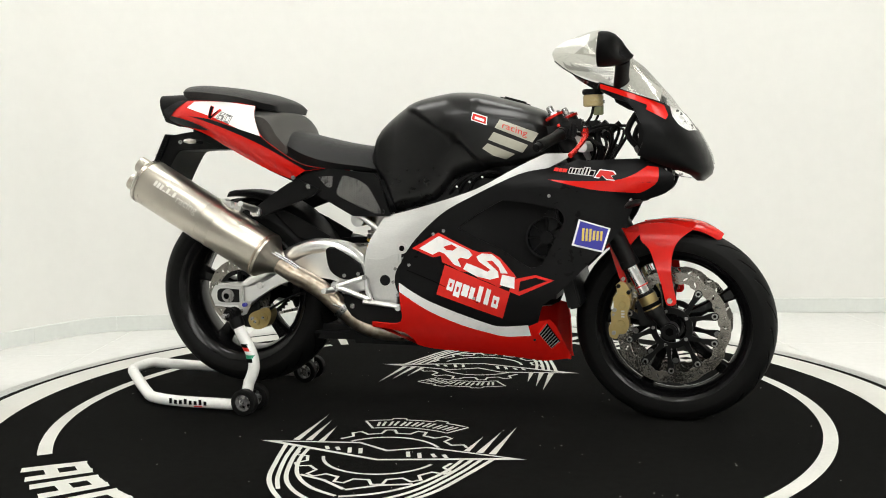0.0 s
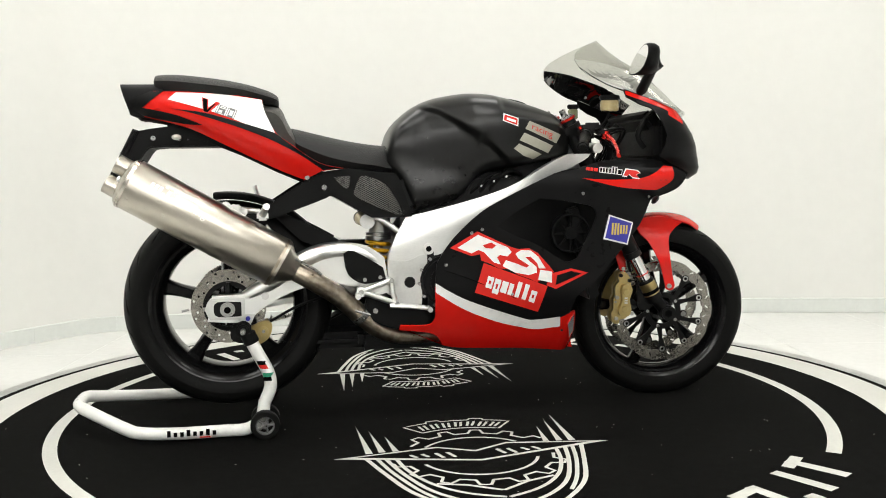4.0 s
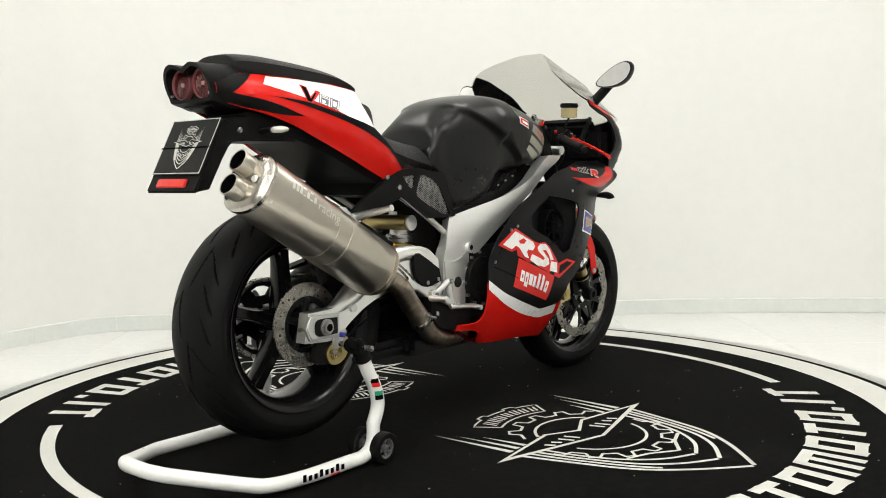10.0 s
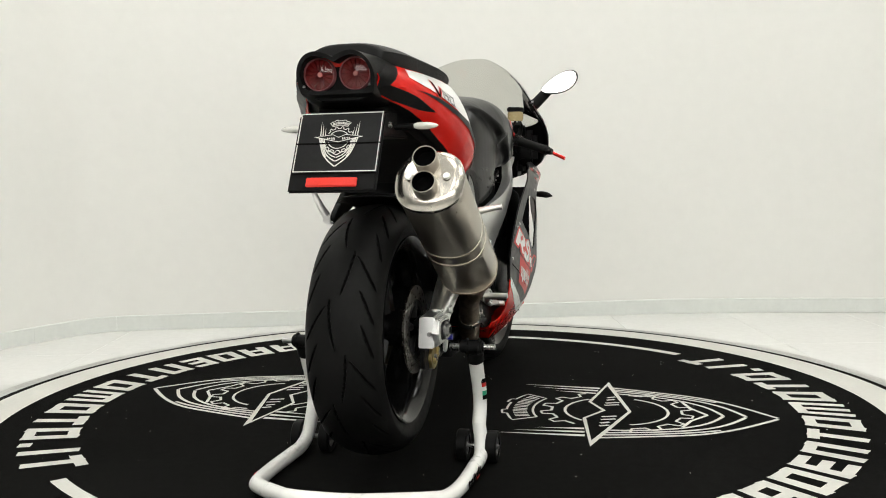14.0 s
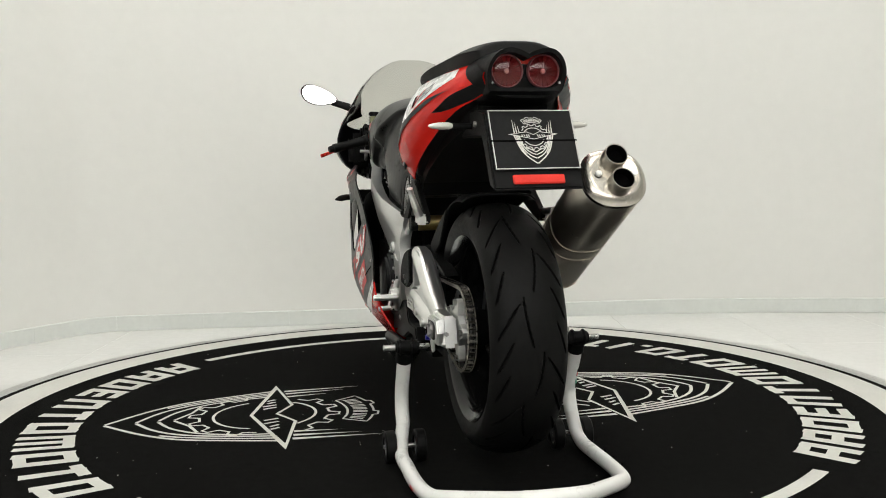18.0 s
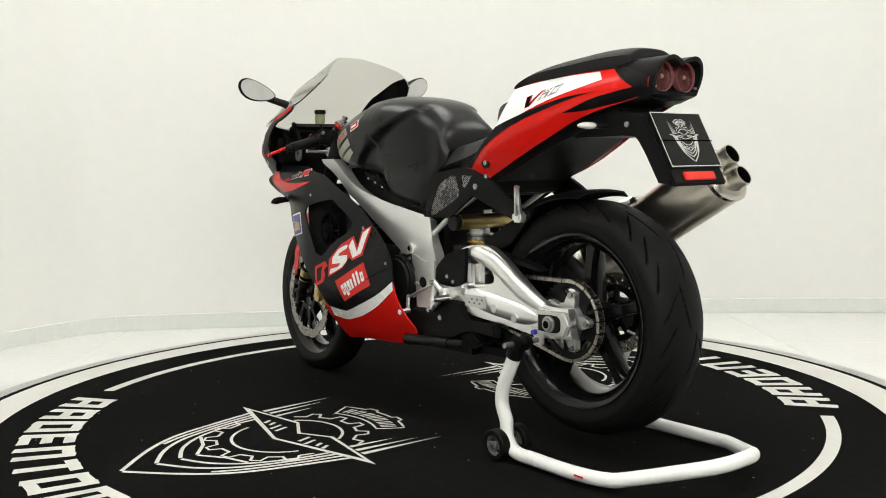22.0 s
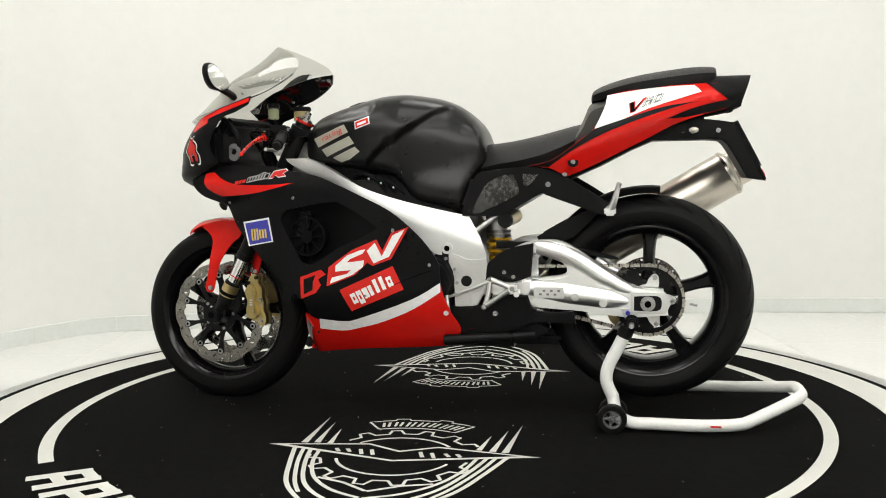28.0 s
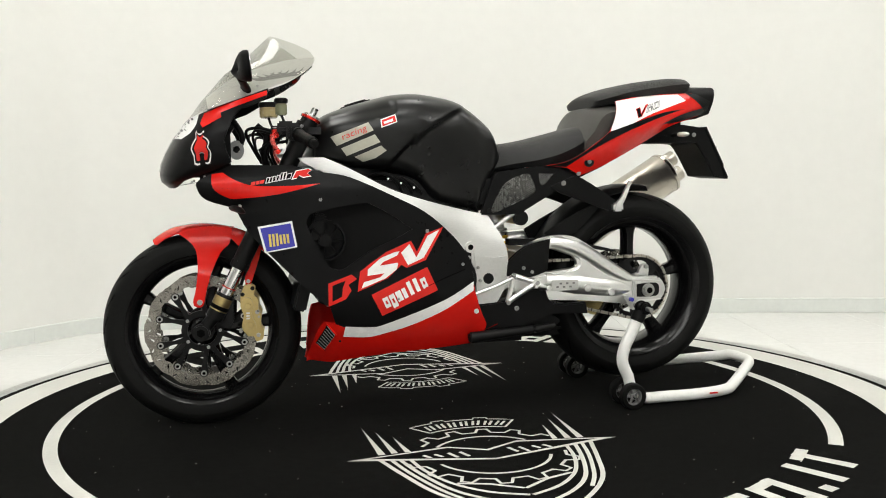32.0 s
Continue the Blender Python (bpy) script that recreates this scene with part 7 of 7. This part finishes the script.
# ---------- the motorcycle: front end ----------
def front_end(bike):
    global XF
    XF = STEER
    top, bot = Vector((1.078, 0, 0.916)), Vector((1.394, 0, 0.300))
    d = (bot - top).normalized()
    for s in (-1, 1):
        y = Vector((0, s * 0.104, 0))
        f = part("fork_leg", rod(top + y - d * 0.01, top + y + d * 0.487, 0.0265, None, 28, 0.002), ENGINE, bike, "upside-down fork, black upper tube")
        part("fork_slider", rod(top + y + d * 0.48, top + y + d * 0.62, 0.0205, None, 28), CHROME, f, "chromed fork slider")
        part("fork_foot", merge(rod(top + y + d * 0.575, top + y + d * 0.655, 0.0265, None, 24, 0.003), rod((1.415, s * 0.088, 0.292), (1.415, s * 0.126, 0.292), 0.026, None, 28, 0.004), rod(top + y + d * 0.64, Vector((1.415, s * 0.104, 0.292)), 0.020, 0.018, 16)), ENGINE, f, "black fork foot")
        part("travel_ring", tube_ring(top + y + d * 0.552, top + y + d * 0.555, 0.0212, 0.0204), RED_MATT, f, "thin red travel ring")
        part("fork_collar", tube_ring(top + y + d * 0.468, top + y + d * 0.490, 0.0285, 0.0264), ENGINE, f, "black dust seal")
        part("fork_label", tube_ring(top + y + d * 0.585, top + y + d * 0.628, 0.0272, 0.0266), GOLD, f, "gold and black fork label")
        part("fork_label_bar", tube_ring(top + y + d * 0.612, top + y + d * 0.624, 0.0276, 0.0268), HOLE, f)
        part("axle_clamp_hole", rod((1.415, s * 0.1262, 0.292), (1.415, s * 0.1268, 0.292), 0.013, None, 6), HOLE, f)
        part("fork_cap", merge(rod(top + y - d * 0.022, top + y - d * 0.010, 0.024, None, 8, 0.002), rod(top + y - d * 0.045, top + y - d * 0.02, 0.010, None, 16, 0.002)), BOLT, f, "bright fork adjuster")
        part("fork_ring", tube_ring(top + y - d * 0.014, top + y - d * 0.006, 0.031, 0.026), REDANO, f, "red anodised ring")
        # caliper behind the leg
        caliper = [(1.272, 0.430), (1.254, 0.420), (1.258, 0.398), (1.246, 0.382), (1.247, 0.352), (1.238, 0.336), (1.240, 0.308), (1.232, 0.290), (1.236, 0.262), (1.256, 0.256), (1.262, 0.270), (1.282, 0.274), (1.291, 0.300), (1.288, 0.334), (1.298, 0.358), (1.298, 0.396), (1.288, 0.420)]
        cal = part("brake_caliper", slab(outline(caliper, 3), s * 0.074, s * 0.090, bevel=0.004), GOLD, bike, "gold four-piston brake caliper")
        part("caliper_inner", slab(outline(caliper, 3), s * 0.044, s * 0.060, bevel=0.004), GOLD, cal)
        face = part("caliper_face", slab(outline([(1.268, 0.387), (1.288, 0.389), (1.299, 0.370), (1.290, 0.338), (1.296, 0.305), (1.286, 0.284), (1.262, 0.284), (1.254, 0.305), (1.266, 0.338), (1.261, 0.366)], 4), s * 0.089, s * 0.106, bevel=0.005), GOLD, cal, "rounded twin-lobed caliper cover")
        for x, z in ((1.277, 0.364), (1.272, 0.308)):
            part("piston_cap", rod((x, s * 0.104, z), (x, s * 0.110, z), 0.015, 0.012, 24, 0.003), GOLD, face, "round piston cap")
        for k in range(3):
            part("mark_bar", box((1.277, s * 0.1064, 0.328 + 0.008 * k), (0.010, 0.0008, 0.005), 0), CAST, face)
        for z, x in ((0.275, 1.248), (0.418, 1.262), (0.345, 1.250), (0.400, 1.292), (0.290, 1.300)):
            part("caliper_bolt", rod((x, s * 0.075, z), (x, s * 0.099, z), 0.0065, None, 8, 0.001), BOLT if z < 0.4 else ENGINE, cal)
        part("pad_pin", rod((1.246, s * 0.050, 0.330), (1.246, s * 0.095, 0.330), 0.004, None, 8), BOLT, cal)
        part("caliper_bracket", slab(outline([(1.375, 0.400, 1), (1.325, 0.420), (1.318, 0.350), (1.330, 0.300), (1.372, 0.312, 1)], 3), s * 0.086, s * 0.098, bevel=0.002), ENGINE, bike, "black caliper bracket")
        part("brake_hose", tube([(1.295, s * 0.09, 0.43), (1.27, s * 0.10, 0.50), (1.22, s * 0.10, 0.60), (1.16, s * 0.07, 0.72)], 0.005, 8, 5), PLASTIC, bike, "black brake hose")
        # clip-on, grip, levers
        g0, g1 = Vector((1.128, s * 0.140, 0.886)), Vector((1.072, s * 0.310, 0.838))
        b = part("clip_on", merge(rod(Vector((1.100, s * 0.104, 0.885)), g0, 0.014, None, 16), rod(g0, g1, 0.0105, None, 16), tube_ring(top + y + d * 0.01, top + y + d * 0.045, 0.034, 0.027)), ENGINE, bike, "black clip-on handlebar")
        gd = (g1 - g0).normalized()
        part("grip", loft([circle(g0 + gd * t, gd, r) for t, r in ((0.055, 0.0175), (0.059, 0.019), (0.065, 0.0168), (0.105, 0.0158), (0.15, 0.0162), (0.172, 0.0170), (0.176, 0.0155))]), RUBBER, b, "black ribbed rubber grip")
        part("bar_end", rod(g0 + gd * 0.175, g0 + gd * 0.194, 0.0135, 0.011, 18, 0.002), PLASTIC, b, "bar-end weight")
        part("switch_box", box(g0 + gd * 0.032, (0.042, 0.045, 0.036), 0.008), PLASTIC, b, "black switch housing")
        lv0 = g0 + Vector((0.052, s * 0.035, -0.010))
        part("lever", merge(tube([lv0, lv0 + Vector((0.008, s * 0.050, -0.016)), lv0 + Vector((0.004, s * 0.11, -0.038)), lv0 + Vector((-0.008, s * 0.170, -0.062))], [0.0075, 0.0062, 0.0050, 0.0058], 10, 5, 1.3), rod(lv0 + Vector((0, 0, -0.012)), lv0 + Vector((0, 0, 0.014)), 0.011, None, 16, 0.002)), REDANO, b, "red anodised lever")
        part("master_cylinder", merge(box(lv0 + Vector((-0.004, s * -0.02, 0.010)), (0.034, 0.06, 0.026), 0.007), rod(lv0 + Vector((0.0, s * -0.03, 0.0)), lv0 + Vector((0.012, s * -0.07, -0.005)), 0.009)), ENGINE, b, "black master cylinder")
        rh, rr = (0.034, 0.029) if s < 0 else (0.034, 0.017)
        rp = Vector((1.200, -0.150, 0.950)) if s < 0 else Vector((1.160, 0.150, 0.932))
        r = part("fluid_reservoir", rod(rp, rp + Vector((0, 0, rh)), rr, None, 28, 0.003), RESERV if s < 0 else RESERV_G, bike, "amber brake fluid reservoir" if s < 0 else "green-tinted clutch fluid reservoir")
        part("reservoir_lid", rod(rp + Vector((0, 0, rh)), rp + Vector((0, 0, rh + 0.016)), rr + 0.003, None, 28, 0.003), PLASTIC, r, "black lid")
        part("reservoir_stay", tube([rp, rp + Vector((-0.01, s * -0.01, -0.03)), lv0 + Vector((-0.01, s * -0.03, 0.02))], 0.004, 8, 3), PLASTIC, r)
        part("throttle_housing" if s < 0 else "clutch_perch", merge(box(g0 + gd * 0.012, (0.046, 0.042, 0.052), 0.008), box(g0 + Vector((0.020, 0, 0.016)), (0.050, 0.036, 0.026), 0.006), rod(g0 + gd * 0.038, g0 + gd * 0.056, 0.020, None, 20, 0.003)), ENGINE, b, "black control housing")
        part("switch_button", rod(g0 + gd * 0.030 + Vector((-0.014, 0, 0.016)), g0 + gd * 0.030 + Vector((-0.020, 0, 0.024)), 0.005, None, 12, 0.001), REDANO if s < 0 else GREYP, b)
        part("banjo_bolt", rod(lv0 + Vector((-0.002, s * -0.048, 0.004)), lv0 + Vector((0.008, s * -0.066, 0.004)), 0.0065, None, 6, 0.001), BOLT, b)
        part("pivot_screw", rod(lv0 + Vector((0, 0, 0.014)), lv0 + Vector((0, 0, 0.019)), 0.0065, None, 12, 0.001), BOLT, b)
        part("adjuster_wheel", rod(lv0 + Vector((0.004, s * 0.020, -0.006)), lv0 + Vector((0.006, s * 0.032, -0.010)), 0.009, None, 12, 0.001), REDANO, b, "red adjuster wheel")
        for k in range(4):
            part("cable", tube([g0 + Vector((0.012 + 0.006 * k, s * 0.006, -0.012)), g0 + Vector((0.050 + 0.014 * k, s * -0.006, -0.020 - 0.010 * k)), g0 + Vector((0.066 + 0.010 * k, s * -0.045, -0.060)), (1.165 + 0.012 * k, s * 0.070, 0.760)], 0.0038 if k % 2 else 0.0048, 8, 5), PLASTIC, bike, "black control cable")
        part("cable", tube([lv0 + Vector((-0.004, s * -0.05, 0.008)), lv0 + Vector((0.050, s * -0.040, 0.020)), lv0 + Vector((0.086, s * -0.075, 0.006)), (1.225, s * 0.06, 0.800)], 0.0048, 8, 6), PLASTIC, bike, "black brake hose" if s < 0 else "black clutch hose")
        part("loom_sleeve", tube([(1.235, s * 0.125, 0.905), (1.205, s * 0.120, 0.872), (1.215, s * 0.110, 0.815), (1.200, s * 0.085, 0.770)], 0.010, 10, 5), PLASTIC, bike, "black wiring sleeve")
        part("cable", tube([lv0 + Vector((0.01, 0, 0)), lv0 + Vector((0.06, s * -0.03, 0.01)), (1.24, s * 0.08, 0.84), (1.20, s * 0.06, 0.76)], 0.004, 8, 5), PLASTIC, bike)
    part("top_yoke", merge(slab_z([(1.045, -0.14), (1.075, -0.142), (1.115, -0.12), (1.13, 0.0), (1.115, 0.12), (1.075, 0.142), (1.045, 0.14), (1.06, 0.0)], 0.876, 0.898, 0.004)), ENGINE, bike, "black top yoke")
    part("bottom_yoke", merge(slab_z([(1.12, -0.14), (1.16, -0.145), (1.21, -0.12), (1.22, 0.0), (1.21, 0.12), (1.16, 0.145), (1.12, 0.14), (1.13, 0.0)], 0.690, 0.722, 0.004)), ENGINE, bike, "black bottom yoke")
    part("steering_damper", merge(rod((1.165, -0.15, 0.835), (1.165, 0.12, 0.835), 0.016, None, 20, 0.003), rod((1.165, 0.12, 0.835), (1.165, 0.20, 0.835), 0.006)), CAST, bike, "silver steering damper")
    part("damper_mount", slab(ringpts(1.292, 0.830, 0.022, 0.028), 0.165, 0.176, [ringpts(1.292, 0.832, 0.010, 0.010)], bevel=0.002), GREYP, bike, "grey metal clamp")
    part("ignition_switch", rod((1.12, 0, 0.895), (1.115, 0, 0.912), 0.018, None, 20, 0.002), ENGINE, bike)
    # front mudguard: arched top and two guards running down the fork
    prof = [(0.312, -0.070), (0.322, -0.055), (0.330, -0.025), (0.332, 0.0), (0.330, 0.025), (0.322, 0.055), (0.312, 0.070), (0.308, 0.069), (0.318, 0.054), (0.326, 0.024), (0.328, 0.0), (0.326, -0.024), (0.318, -0.054), (0.308, -0.069)]
    rings = []
    for i in range(25):
        f = i / 24
        a = radians(64 + (128 - 64) * f)
        k = 0.30 + 0.70 * min(1.0, f / 0.22) ** 0.6
        r_ = []
        for rr, y in prof:
            r2 = rr - 0.006 * (1 - k)
            r_.append((1.415 + r2 * math.cos(a), y * k * 1.05, 0.285 + r2 * math.sin(a) - (0.010 if f < 0.15 else 0) * (1 - f / 0.15)))
        rings.append(r_)
    fd = part("front_mudguard", loft(rings), RED, bike, "glossy red front mudguard")
    for s in (-1, 1):
        part("mudguard_side", panel(outline([(1.318, 0.602, 1), (1.400, 0.608), (1.478, 0.590, 1), (1.446, 0.566), (1.424, 0.536), (1.418, 0.480), (1.426, 0.420), (1.434, 0.388), (1.428, 0.372), (1.406, 0.374), (1.394, 0.420), (1.378, 0.472), (1.352, 0.530), (1.326, 0.556)], 4),
                                    lambda x, z: 0.074 + 0.050 * step01(0.58, 0.46, z), s, thick=0.004, step=0.02), RED, fd, "red mudguard side running down the fork")
        part("mudguard_rear", panel(outline([(1.330, 0.580, 1), (1.226, 0.575, 1), (1.234, 0.530), (1.252, 0.470), (1.268, 0.428), (1.282, 0.428), (1.284, 0.470), (1.290, 0.530)], 4), lambda x, z: 0.076, s, thick=0.004, step=0.02), RED, fd)
        part("mudguard_screw", rod((1.274, s * 0.074, 0.438), (1.274, s * 0.084, 0.438), 0.006, None, 12, 0.001), BOLT, fd)
        part("mudguard_screw", rod((1.415, s * 0.120, 0.384), (1.415, s * 0.130, 0.384), 0.008, None, 14, 0.002), BOLT, fd)
    XF = Matrix()
    # dark pointed tabs at the fairing's front corners
    for s in (-1, 1):
        part("fairing_tab", tube([(1.325, s * 0.190, 0.668), (1.312, s * 0.235, 0.668), (1.298, s * 0.262, 0.664), (1.290, s * 0.283, 0.660)], [0.009, 0.014, 0.013, 0.002], 12, 4, 0.6), PLASTIC, bike, "black pointed fairing tab")


def circle(c, d, r, n=20):
    u = d.orthogonal().normalized()
    w = d.cross(u)
    return [c + (u * math.cos(a) + w * math.sin(a)) * r for a in [2 * math.pi * i / n for i in range(n)]]


def ringpts(x, z, rx, rz, n=24):
    return [Vector((x + rx * math.cos(a), z + rz * math.sin(a))) for a in [2 * math.pi * i / n for i in range(n)]]


def slab_z(pts, z0, z1, bevel):
    bm = fill([[Vector(p) for p in pts]], lambda p: (p[0], p[1], z0))
    ret = bmesh.ops.extrude_face_region(bm, geom=bm.faces[:])
    for v in ret["geom"]:
        if isinstance(v, bmesh.types.BMVert):
            v.co.z = z1
    bmesh.ops.recalc_face_normals(bm, faces=bm.faces[:])
    return bm


def motorcycle():
    global OFF
    OFF = Vector((-0.667, -0.0134, 0))
    b = thing("motorcycle", "red and black sports motorcycle held upright by a rear stand", "motorcycle")
    fairing(b)
    nose(b)
    tank(b)
    seats(b)
    tail(b)
    side_covers(b)
    chassis(b)
    footrests(b)
    exhaust(b)
    front_end(b)
    wheels(b)
    chain(b)
    return b


room()
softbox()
TABLE = turntable()
STAND = paddock_stand()
BIKE = motorcycle()


def motions():
    """The turntable turns steadily and carries the motorcycle and its stand."""
    for ob, lean in ((TABLE, 0.0), (STAND, 0.0), (BIKE, LEAN)):
        walk(ob, [(float(t), pose(0, 0, 0, lean, 0, TURN0 + TURN_RATE * t)) for t in range(33)])


motions()
